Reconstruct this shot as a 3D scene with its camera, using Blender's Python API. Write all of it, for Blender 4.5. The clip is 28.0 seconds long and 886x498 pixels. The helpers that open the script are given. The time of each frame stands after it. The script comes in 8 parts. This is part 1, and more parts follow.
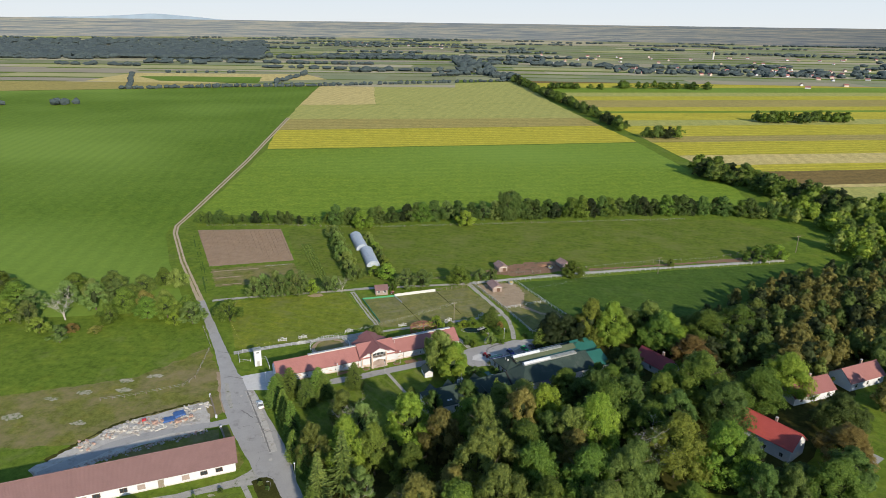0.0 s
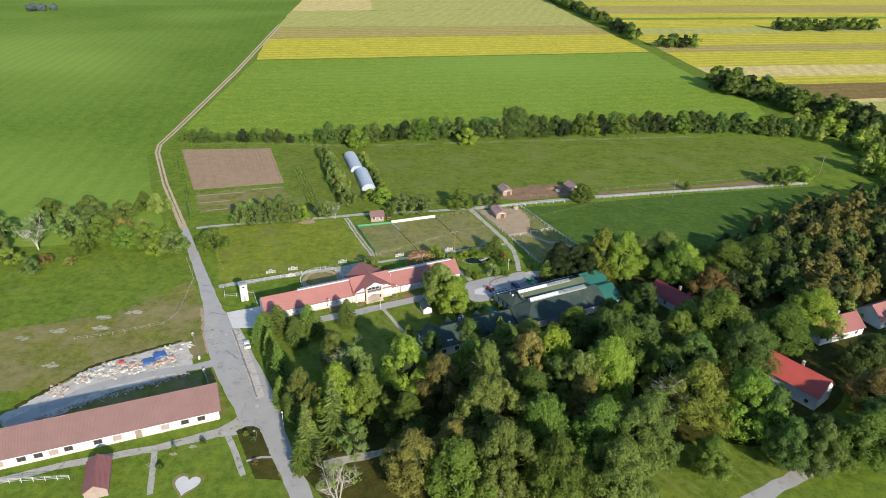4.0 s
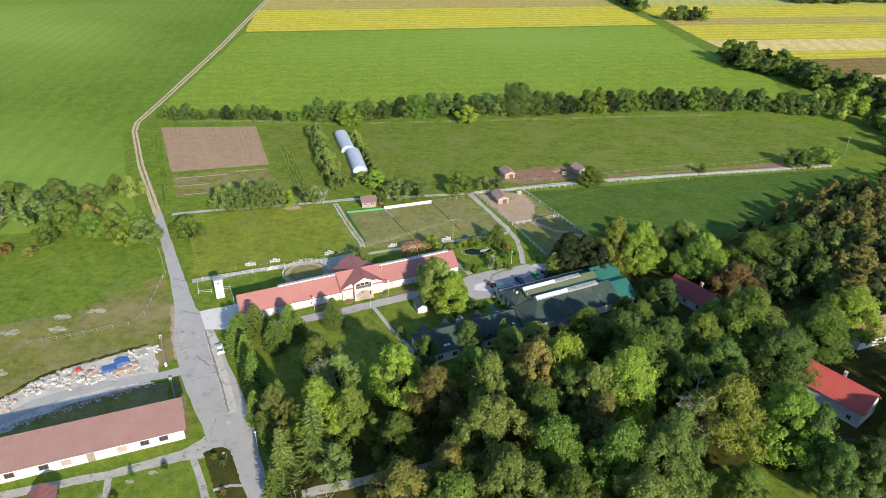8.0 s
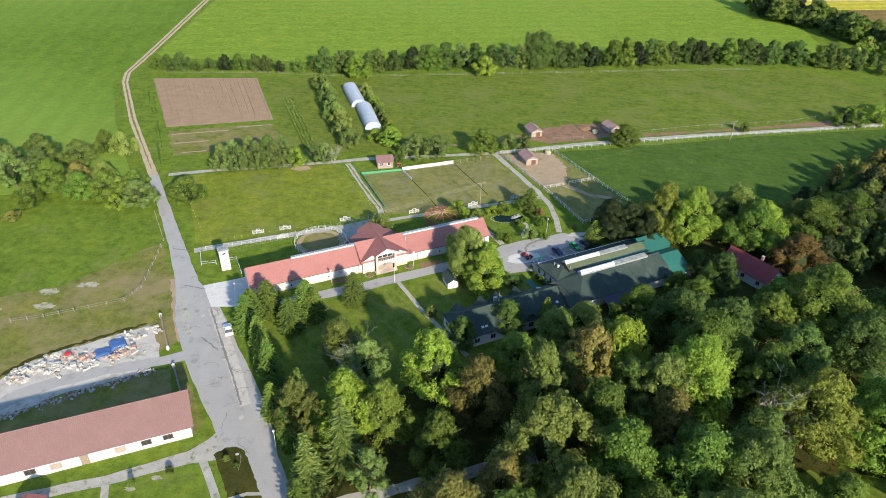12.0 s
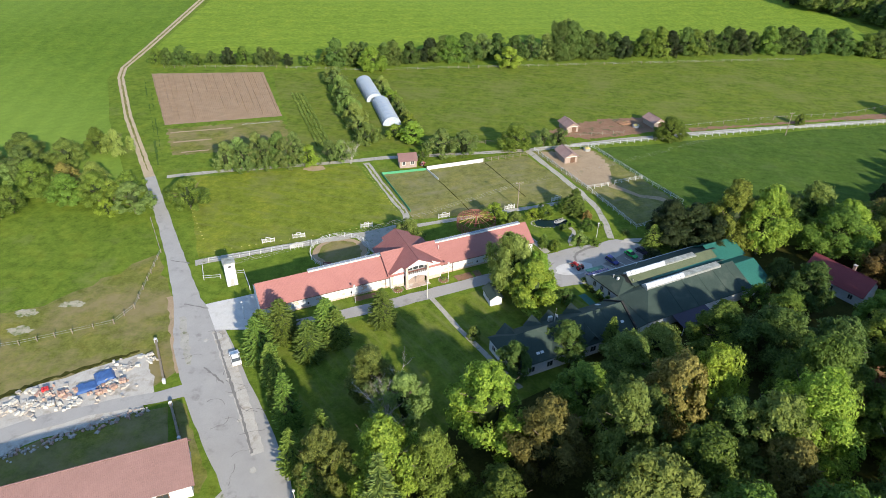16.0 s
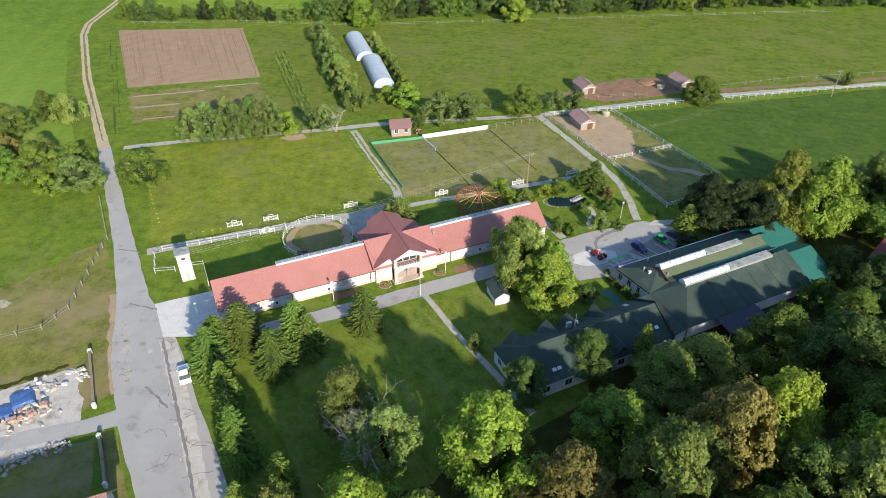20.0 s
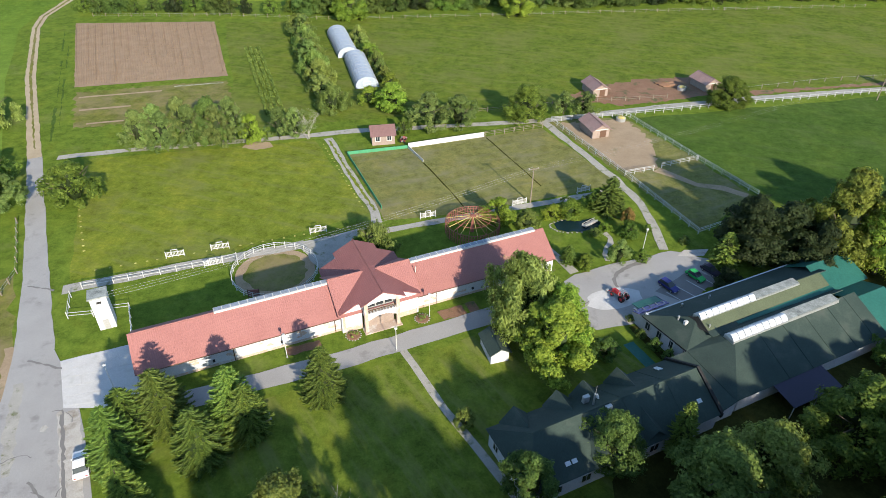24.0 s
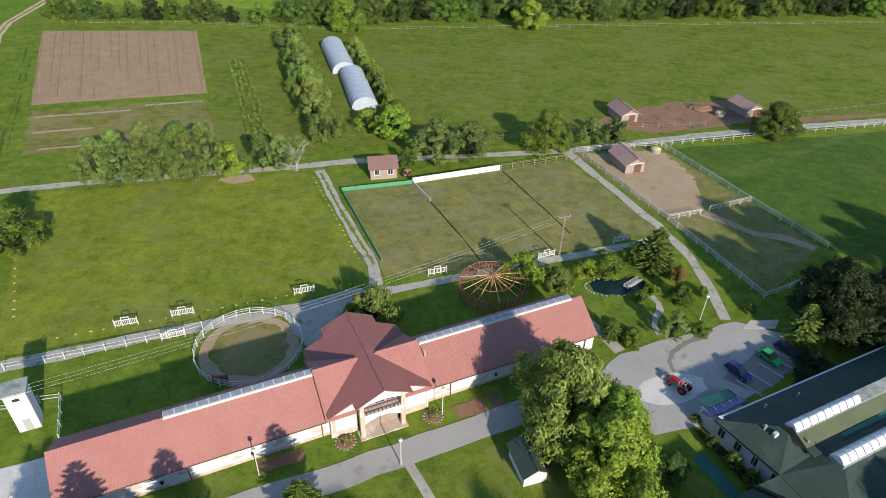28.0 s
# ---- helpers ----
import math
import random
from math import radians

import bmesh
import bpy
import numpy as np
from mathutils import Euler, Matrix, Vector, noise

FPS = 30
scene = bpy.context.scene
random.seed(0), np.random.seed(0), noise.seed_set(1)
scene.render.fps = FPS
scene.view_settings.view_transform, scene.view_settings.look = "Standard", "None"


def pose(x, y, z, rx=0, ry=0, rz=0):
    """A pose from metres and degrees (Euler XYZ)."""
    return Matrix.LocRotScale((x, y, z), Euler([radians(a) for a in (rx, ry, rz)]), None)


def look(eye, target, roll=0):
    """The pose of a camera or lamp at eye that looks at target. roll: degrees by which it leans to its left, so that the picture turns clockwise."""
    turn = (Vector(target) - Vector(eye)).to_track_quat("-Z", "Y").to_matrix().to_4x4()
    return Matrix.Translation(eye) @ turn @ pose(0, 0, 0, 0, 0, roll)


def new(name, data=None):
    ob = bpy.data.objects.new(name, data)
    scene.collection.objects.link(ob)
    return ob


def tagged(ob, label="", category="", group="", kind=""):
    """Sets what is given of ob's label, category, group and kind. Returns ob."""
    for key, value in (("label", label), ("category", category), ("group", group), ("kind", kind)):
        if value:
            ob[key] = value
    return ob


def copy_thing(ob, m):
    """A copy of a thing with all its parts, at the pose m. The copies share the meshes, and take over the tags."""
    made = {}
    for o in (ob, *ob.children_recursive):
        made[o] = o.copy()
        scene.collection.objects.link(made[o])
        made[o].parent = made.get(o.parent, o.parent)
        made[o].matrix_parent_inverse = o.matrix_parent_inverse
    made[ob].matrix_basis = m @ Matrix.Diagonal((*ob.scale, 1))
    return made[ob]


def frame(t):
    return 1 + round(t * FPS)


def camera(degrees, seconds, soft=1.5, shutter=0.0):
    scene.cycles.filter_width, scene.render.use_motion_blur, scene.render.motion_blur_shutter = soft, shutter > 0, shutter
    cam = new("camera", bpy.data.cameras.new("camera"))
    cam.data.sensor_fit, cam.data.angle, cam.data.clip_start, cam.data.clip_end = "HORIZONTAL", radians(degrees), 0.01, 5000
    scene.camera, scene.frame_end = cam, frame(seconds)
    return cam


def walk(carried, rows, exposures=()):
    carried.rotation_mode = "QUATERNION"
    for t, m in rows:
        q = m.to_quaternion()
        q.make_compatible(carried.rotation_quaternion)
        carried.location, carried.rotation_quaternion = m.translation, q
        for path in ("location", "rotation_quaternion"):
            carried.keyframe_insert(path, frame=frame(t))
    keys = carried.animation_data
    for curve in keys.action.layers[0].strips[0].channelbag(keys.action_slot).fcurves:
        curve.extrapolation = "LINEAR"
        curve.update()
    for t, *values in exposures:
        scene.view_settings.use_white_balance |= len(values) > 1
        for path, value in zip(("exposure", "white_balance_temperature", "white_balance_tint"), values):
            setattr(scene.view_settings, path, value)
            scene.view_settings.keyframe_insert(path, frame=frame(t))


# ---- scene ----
cam = camera(69.5, 28.0, soft=0.75)
PATH = [
    (0, (12.797, -21.249, 111.408), (12.749, -19.365, 110.74), 0.8),
    (0.5, (12.806, -19.298, 111.439), (12.757, -17.423, 110.744), 0.8),
    (1, (12.769, -17.249, 111.213), (12.721, -15.388, 110.483), 0.8),
    (1.5, (12.75, -14.956, 110.815), (12.702, -13.109, 110.05), 0.8),
    (2, (12.767, -12.608, 110.38), (12.718, -10.776, 109.58), 0.7),
    (2.5, (12.681, -10.04, 109.897), (12.633, -8.223, 109.062), 0.8),
    (3, (12.625, -7.565, 109.44), (12.579, -5.765, 108.571), 0.8),
    (3.5, (12.612, -4.963, 109.146), (12.567, -3.18, 108.24), 0.8),
    (5.5, (12.604, 5.387, 106.583), (12.561, 7.161, 105.66), 0.8),
    (6, (12.604, 7.783, 105.954), (12.562, 9.553, 105.024), 0.8),
    (6.5, (12.523, 10.195, 105.236), (12.482, 11.96, 104.296), 0.9),
    (7, (12.511, 12.586, 104.569), (12.471, 14.344, 103.617), 0.8),
    (7.5, (12.664, 15.04, 104.045), (12.624, 16.79, 103.079), 0.9),
    (8, (12.59, 17.402, 103.318), (12.552, 19.146, 102.34), 1.0),
    (8.5, (12.292, 19.785, 102.46), (12.258, 21.522, 101.469), 1.2),
    (9, (11.609, 22.08, 101.536), (11.58, 23.808, 100.53), 1.3),
    (9.5, (10.863, 24.414, 100.655), (10.839, 26.132, 99.631), 1.5),
    (10, (9.789, 26.65, 99.887), (9.768, 28.353, 98.838), 1.7),
    (10.5, (8.178, 28.83, 98.977), (8.162, 30.516, 97.902), 1.8),
    (11, (6.311, 31.005, 97.95), (6.296, 32.685, 96.864), 1.8),
    (11.5, (4.43, 33.216, 96.94), (4.414, 34.893, 95.851), 1.7),
    (12, (2.768, 35.434, 95.915), (2.748, 37.11, 94.823), 1.6),
    (12.5, (1.177, 37.876, 94.893), (1.156, 39.55, 93.799), 1.5),
    (14.5, (-4.003, 47.158, 88.273), (-4.025, 48.84, 87.191), 1.4),
    (15, (-4.747, 49.75, 87.228), (-4.772, 51.43, 86.143), 1.3),
    (15.5, (-5.291, 52.368, 86.08), (-5.319, 54.048, 84.996), 1.1),
    (16, (-5.702, 55.011, 84.931), (-5.732, 56.691, 83.846), 1.0),
    (16.5, (-6.045, 57.691, 83.766), (-6.074, 59.37, 82.679), 1.0),
    (17, (-6.079, 60.451, 82.632), (-6.111, 62.124, 81.537), 0.9),
    (17.5, (-5.946, 63.194, 81.484), (-5.98, 64.854, 80.368), 0.8),
    (18, (-5.799, 65.945, 80.436), (-5.834, 67.587, 79.295), 0.7),
    (18.5, (-5.517, 68.674, 79.302), (-5.553, 70.298, 78.135), 0.7),
    (19, (-5.208, 71.461, 78.158), (-5.247, 73.076, 76.979), 0.6),
    (19.5, (-4.939, 74.333, 76.942), (-4.979, 75.948, 75.764), 0.6),
    (20, (-4.565, 77.139, 75.698), (-4.606, 78.756, 74.521), 0.6),
    (20.5, (-4.242, 80.025, 74.606), (-4.284, 81.641, 73.429), 0.6),
    (21, (-3.995, 82.969, 73.483), (-4.038, 84.584, 72.305), 0.6),
    (21.5, (-3.685, 85.822, 72.484), (-3.728, 87.437, 71.305), 0.5),
    (23.5, (-2.914, 97.111, 67.771), (-2.955, 98.729, 66.596), 0.8),
    (24, (-2.679, 100.173, 66.659), (-2.72, 101.79, 65.483), 0.8),
    (24.5, (-2.552, 103.068, 65.526), (-2.592, 104.685, 64.35), 0.8),
    (25, (-2.446, 106.05, 64.342), (-2.485, 107.667, 63.166), 0.9),
    (25.5, (-2.366, 108.999, 63.132), (-2.404, 110.618, 61.957), 1.0),
    (26, (-2.631, 112.007, 62.206), (-2.667, 113.629, 61.035), 1.2),
    (26.5, (-3.283, 114.794, 61.937), (-3.316, 116.418, 60.771), 1.3),
    (27, (-4.138, 117.395, 61.768), (-4.168, 119.021, 60.605), 1.5),
    (27.5, (-5.055, 119.749, 61.703), (-5.084, 121.377, 60.542), 1.6),
    (28, (-6.214, 121.971, 61.672), (-6.239, 123.601, 60.513), 1.7),
]
walk(cam, [(t, look(eye, target, roll)) for t, eye, target, roll in PATH], [(0, 0.28), (1, 0.48), (3, 0.64), (6, 0.74), (12, 0.88), (21, 0.84), (24, 0.82), (28, 0.55)])

# ---- world and sun ----
SUN_AZ, SUN_EL = radians(152.0), radians(23.3)
world = bpy.data.worlds.new("sky")
scene.world = world
world.use_nodes = True
wt = world.node_tree
sky = wt.nodes.new("ShaderNodeTexSky")
sky.sky_type, sky.sun_disc = "NISHITA", False
sky.sun_elevation, sky.sun_rotation = SUN_EL, SUN_AZ
sky.air_density, sky.dust_density, sky.ozone_density = 1.0, 0.15, 2.5
cool = wt.nodes.new("ShaderNodeMix")
cool.data_type, cool.blend_type = "RGBA", "MULTIPLY"
cool.inputs[0].default_value, cool.inputs[7].default_value = 1.0, (0.99, 0.99, 0.95, 1)
wt.links.new(sky.outputs[0], cool.inputs[6])
wt.links.new(cool.outputs[2], wt.nodes["Background"].inputs[0])
wt.nodes["Background"].inputs[1].default_value = 0.175
sun_data = bpy.data.lights.new("sun", "SUN")
sun_data.energy, sun_data.angle, sun_data.color = 5.3, radians(1.2), (1.0, 0.89, 0.71)
sun = new("sun", sun_data)
to_sun = Vector((math.sin(SUN_AZ) * math.cos(SUN_EL), math.cos(SUN_AZ) * math.cos(SUN_EL), math.sin(SUN_EL)))
sun.matrix_world = look(to_sun * 300, (0, 0, 0))
scene.view_settings.exposure = 0.95


# ---- materials ----
def nodes_of(name):
    m = bpy.data.materials.new(name)
    m.use_nodes = True
    nt = m.node_tree
    return m, nt, nt.nodes["Principled BSDF"]


def link(nt, a, b):
    nt.links.new(a, b)


def coords(nt, kind="Object", scale=(1, 1, 1), turn=0.0):
    tc, mp = nt.nodes.new("ShaderNodeTexCoord"), nt.nodes.new("ShaderNodeMapping")
    link(nt, tc.outputs[kind], mp.inputs[0])
    mp.inputs["Scale"].default_value = scale
    mp.inputs["Rotation"].default_value = (0, 0, turn)
    return mp.outputs[0]


def world_pos(nt, scale=(1, 1, 1), turn=0.0):
    ge, mp = nt.nodes.new("ShaderNodeNewGeometry"), nt.nodes.new("ShaderNodeMapping")
    link(nt, ge.outputs["Position"], mp.inputs[0])
    mp.vector_type = "POINT"
    mp.inputs["Scale"].default_value = scale
    mp.inputs["Rotation"].default_value = (0, 0, turn)
    return mp.outputs[0]


def along(nt, degrees, squeeze):
    """World position drawn out along a direction of the plan, for mown or trodden streaks."""
    tc, sc = world_pos(nt, (1, 1, 1), radians(-degrees)), nt.nodes.new("ShaderNodeMapping")
    link(nt, tc, sc.inputs[0])
    sc.inputs["Scale"].default_value = (squeeze, 1, 1)
    return sc.outputs[0]


def noise_of(nt, vec, scale, detail=4.0, rough=0.6):
    n = nt.nodes.new("ShaderNodeTexNoise")
    link(nt, vec, n.inputs["Vector"])
    n.inputs["Scale"].default_value, n.inputs["Detail"].default_value, n.inputs["Roughness"].default_value = scale, detail, rough
    return n.outputs["Fac"]


def ramp(nt, fac, stops):
    r = nt.nodes.new("ShaderNodeValToRGB")
    el = r.color_ramp.elements
    while len(el) < len(stops):
        el.new(0.5)
    for e, (p, c) in zip(el, stops):
        e.position, e.color = p, (*c, 1)
    link(nt, fac, r.inputs[0])
    return r.outputs[0]


def mix(nt, fac, a, b, mode="MIX"):
    m = nt.nodes.new("ShaderNodeMix")
    m.data_type, m.blend_type = "RGBA", mode
    for s, v in ((m.inputs[0], fac), (m.inputs[6], a), (m.inputs[7], b)):
        if isinstance(v, (int, float)):
            s.default_value = v
        elif isinstance(v, tuple):
            s.default_value = (*v, 1)
        else:
            link(nt, v, s)
    return m.outputs[2]


def bump(nt, bsdf, height, strength=0.3, dist=0.05):
    b = nt.nodes.new("ShaderNodeBump")
    b.inputs["Strength"].default_value, b.inputs["Distance"].default_value = strength, dist
    link(nt, height, b.inputs["Height"])
    link(nt, b.outputs[0], bsdf.inputs["Normal"])


def tint_random(nt, col, amount, source="object"):
    """Varies a colour's value by the object's or the island's own random number."""
    if source == "object":
        o = nt.nodes.new("ShaderNodeObjectInfo").outputs["Random"]
    else:
        o = nt.nodes.new("ShaderNodeNewGeometry").outputs["Random Per Island"]
    mr = nt.nodes.new("ShaderNodeMapRange")
    link(nt, o, mr.inputs[0])
    mr.inputs["To Min"].default_value, mr.inputs["To Max"].default_value = 1 - amount, 1 + amount
    h = nt.nodes.new("ShaderNodeHueSaturation")
    link(nt, mr.outputs[0], h.inputs["Value"])
    link(nt, col, h.inputs["Color"])
    return h.outputs[0]


def surface(name, dark, light, scale=2.0, fine=25.0, rough=0.8, relief=0.2, dist=0.03, turn=0.0, stretch=(1, 1, 1), vary=0.0, spots=None, spot_scale=0.4, spot_edge=(0.55, 0.7), metal=0.0):
    """A surface with variation at two scales, and spots of a third colour."""
    m, nt, b = nodes_of(name)
    v = world_pos(nt, stretch, turn)
    f1, f2 = noise_of(nt, v, scale, 5), noise_of(nt, v, fine, 3)
    col = ramp(nt, f1, [(0.3, dark), (0.7, light)])
    col = mix(nt, 0.35, col, ramp(nt, f2, [(0.25, tuple(c * 0.55 for c in dark)), (0.75, tuple(min(1, c * 1.25) for c in light))]))
    if spots:
        f3 = noise_of(nt, v, spot_scale, 6, 0.65)
        s = ramp(nt, f3, [(spot_edge[0], (0, 0, 0)), (spot_edge[1], (1, 1, 1))])
        col = mix(nt, s, col, spots)
    if vary:
        col = tint_random(nt, col, vary)
    link(nt, col, b.inputs["Base Color"])
    b.inputs["Roughness"].default_value, b.inputs["Metallic"].default_value = rough, metal
    b.inputs["Specular IOR Level"].default_value = 0.3
    if relief:
        bump(nt, b, f2, relief, dist)
    return m


def plain(name, col, rough=0.6, metal=0.0, grain=0.12, scale=3.0):
    return surface(name, tuple(c * (1 - grain) for c in col), tuple(min(1, c * (1 + grain)) for c in col), scale, scale * 9, rough, 0.08, 0.01, metal=metal)


def foliage(name, a, b2, c2, trans=0.48):
    """Leaves: colour differs leaf by leaf and tree by tree, and some light comes through."""
    a, b2, c2 = ((r * 2.5, g * 2.12, b * 1.75) for r, g, b in (a, b2, c2))
    m, nt, b = nodes_of(name)
    isl = nt.nodes.new("ShaderNodeNewGeometry").outputs["Random Per Island"]
    col = ramp(nt, isl, [(0.0, tuple(c * 0.75 for c in a)), (0.55, b2), (1.0, tuple(c * 1.1 for c in c2))])
    v = coords(nt, "Object")
    patch_f = ramp(nt, noise_of(nt, v, 0.35, 3), [(0.35, (0, 0, 0)), (0.65, (1, 1, 1))])
    col = mix(nt, mixfac(nt, patch_f, 0.45), col, c2)
    col = tint_random(nt, col, 0.28)
    turn = nt.nodes.new("ShaderNodeMath")
    turn.operation = "MULTIPLY"
    link(nt, nt.nodes.new("ShaderNodeObjectInfo").outputs["Random"], turn.inputs[0])
    turn.inputs[1].default_value = 7.31
    part_of = nt.nodes.new("ShaderNodeMath")
    part_of.operation = "FRACT"
    link(nt, turn.outputs[0], part_of.inputs[0])
    hr = nt.nodes.new("ShaderNodeMapRange")
    link(nt, part_of.outputs[0], hr.inputs[0])
    hr.inputs["To Min"].default_value, hr.inputs["To Max"].default_value = 0.484, 0.516
    hs = nt.nodes.new("ShaderNodeHueSaturation")
    link(nt, hr.outputs[0], hs.inputs["Hue"])
    link(nt, col, hs.inputs["Color"])
    col = hs.outputs[0]
    link(nt, col, b.inputs["Base Color"])
    b.inputs["Roughness"].default_value = 0.65
    b.inputs["Specular IOR Level"].default_value = 0.25
    tr = nt.nodes.new("ShaderNodeBsdfTranslucent")
    link(nt, col, tr.inputs[0])
    mx = nt.nodes.new("ShaderNodeMixShader")
    mx.inputs[0].default_value = trans
    link(nt, b.outputs[0], mx.inputs[1])
    link(nt, tr.outputs[0], mx.inputs[2])
    link(nt, mx.outputs[0], nt.nodes["Material Output"].inputs[0])
    return m


def mixfac(nt, fac, k):
    ma = nt.nodes.new("ShaderNodeMath")
    ma.operation = "MULTIPLY"
    link(nt, fac, ma.inputs[0])
    ma.inputs[1].default_value = k
    return ma.outputs[0]


def grass(name, dark, mid, light, dry=None, dry_edge=(0.58, 0.72), dry_scale=0.06, stripes=None, cloud_light=None, streaks=0.0, streak_turn=-15.0):
    """Short grass or a crop: clumps, broad changes of tone, dry patches, light between clouds put into the colour and,
    where mown or drilled, faint stripes.
    """
    dark, mid, light = ((r * 1.53, g * 1.14, b * 0.95) for r, g, b in (dark, mid, light))
    m, nt, b = nodes_of(name)
    v = world_pos(nt)
    broad, clump, fine = noise_of(nt, v, 0.035, 4), noise_of(nt, v, 0.45, 5, 0.7), noise_of(nt, v, 4.0, 4, 0.7)
    col = ramp(nt, broad, [(0.3, dark), (0.5, mid), (0.7, light)])
    patchy = noise_of(nt, v, 0.13, 5, 0.65)
    col = mix(nt, 0.5, col, ramp(nt, patchy, [(0.36, tuple(c * 0.62 for c in dark)), (0.5, mid), (0.64, (light[0] * 1.45, light[1] * 1.22, light[2]))]))
    col = mix(nt, 0.42, col, ramp(nt, clump, [(0.36, tuple(c * 0.45 for c in dark)), (0.5, mid), (0.66, tuple(c * 1.4 for c in light))]))
    tuft = noise_of(nt, v, 1.7, 5, 0.75)
    col = mix(nt, 0.15, col, ramp(nt, tuft, [(0.38, tuple(c * 0.3 for c in dark)), (0.5, mid), (0.62, tuple(c * 1.6 for c in light))]))
    col = mix(nt, 0.10, col, ramp(nt, fine, [(0.38, tuple(c * 0.25 for c in dark)), (0.62, tuple(c * 1.6 for c in light))]))
    if streaks:
        st = ramp(nt, noise_of(nt, along(nt, streak_turn, 0.16), 0.5, 6, 0.65), [(0.50, (0, 0, 0)), (0.66, (1, 1, 1))])
        col = mix(nt, mixfac(nt, st, streaks), col, dry)
    # smooth bright areas mixed into the colour as sun between cloud shadows
    if cloud_light:
        d = ramp(nt, noise_of(nt, world_pos(nt, (1, 1.5, 1), 0.5), 0.0032, 1.5), [(0.44, (0, 0, 0)), (0.66, (1, 1, 1))])
        col = mix(nt, mixfac(nt, d, 0.62), col, cloud_light)
    if dry:
        s = ramp(nt, noise_of(nt, v, dry_scale, 8, 0.7), [(dry_edge[0], (0, 0, 0)), (dry_edge[1], (1, 1, 1))])
        col = mix(nt, mixfac(nt, s, 0.75), col, dry)
    if stripes:
        turn, width, k = stripes
        w = nt.nodes.new("ShaderNodeTexWave")
        link(nt, world_pos(nt, (1, 1, 1), turn), w.inputs[0])
        w.inputs["Scale"].default_value, w.inputs["Distortion"].default_value = 0.314 / width, 1.2
        w.inputs["Detail"].default_value = 2.0
        col = mix(nt, mixfac(nt, w.outputs["Fac"], k), col, tuple(c * 0.45 for c in dark))
    link(nt, col, b.inputs["Base Color"])
    b.inputs["Roughness"].default_value = 0.9
    b.inputs["Specular IOR Level"].default_value = 0.03
    bump(nt, b, fine, 0.5, 0.12)
    return m


M = {}
M["lawn"] = grass("lawn_grass", (0.060, 0.108, 0.017), (0.084, 0.145, 0.021), (0.120, 0.178, 0.031), dry=(0.150, 0.157, 0.056), dry_edge=(0.53, 0.72), streaks=0.5)
M["parklawn"] = grass("park_lawn_grass", (0.045, 0.092, 0.016), (0.064, 0.126, 0.020), (0.098, 0.158, 0.031), dry=(0.165, 0.172, 0.058), dry_edge=(0.56, 0.76), streaks=0.6, streak_turn=127.0)
M["meadow"] = grass("meadow_grass", (0.045, 0.095, 0.016), (0.062, 0.129, 0.020), (0.090, 0.157, 0.028), dry=(0.168, 0.168, 0.067), dry_edge=(0.56, 0.78))
M["pasture"] = grass("pasture_grass", (0.043, 0.092, 0.015), (0.059, 0.116, 0.019), (0.088, 0.141, 0.028), dry=(0.150, 0.155, 0.050), dry_edge=(0.50, 0.70), dry_scale=0.045, streaks=0.6)
M["paddock"] = grass("paddock_grass", (0.026, 0.068, 0.014), (0.034, 0.084, 0.018), (0.047, 0.102, 0.024), dry=(0.085, 0.115, 0.040), dry_edge=(0.56, 0.76), streaks=0.3)
M["crop"] = grass("young_crop", (0.047, 0.115, 0.016), (0.062, 0.140, 0.020), (0.080, 0.163, 0.026), stripes=(radians(-12), 9.0, 0.10), cloud_light=(0.20, 0.29, 0.055))
M["crop_b"] = grass("young_crop_light", (0.070, 0.156, 0.021), (0.092, 0.188, 0.027), (0.118, 0.216, 0.034), stripes=(radians(80), 12.0, 0.08), cloud_light=(0.18, 0.27, 0.05))
M["mustard"] = grass("yellow_crop", (0.178, 0.228, 0.03), (0.265, 0.318, 0.045), (0.335, 0.388, 0.068), dry=(0.150, 0.186, 0.036), stripes=(radians(-101), 11.0, 0.32))
M["stubble"] = grass("stubble", (0.225, 0.255, 0.12), (0.300, 0.33, 0.165), (0.370, 0.40, 0.21), dry=(0.162, 0.189, 0.068), stripes=(radians(12), 12.0, 0.16))
M["stubble_g"] = grass("green_stubble", (0.155, 0.225, 0.075), (0.205, 0.275, 0.10), (0.255, 0.325, 0.13), dry=(0.121, 0.176, 0.047), stripes=(radians(12), 13.0, 0.12))
M["dryfield"] = grass("ripe_field", (0.160, 0.185, 0.070), (0.205, 0.230, 0.090), (0.250, 0.280, 0.115), stripes=(radians(-101), 12.0, 0.28))
M["darkfield"] = grass("dark_field", (0.082, 0.082, 0.036), (0.112, 0.108, 0.048), (0.142, 0.134, 0.062), stripes=(radians(-101), 10.0, 0.15))
M["arena"] = grass("worn_turf", (0.072, 0.110, 0.036), (0.096, 0.132, 0.050), (0.124, 0.158, 0.070), dry=(0.185, 0.172, 0.105), dry_edge=(0.5, 0.7), dry_scale=0.12, streaks=0.5, streak_turn=25.0)
M["rough"] = grass("rough_grass", (0.052, 0.092, 0.020), (0.080, 0.120, 0.033), (0.115, 0.145, 0.048), dry=(0.225, 0.178, 0.10), dry_edge=(0.44, 0.62), dry_scale=0.09)
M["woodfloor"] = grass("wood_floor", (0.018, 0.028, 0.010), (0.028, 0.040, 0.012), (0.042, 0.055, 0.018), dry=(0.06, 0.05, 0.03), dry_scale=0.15)
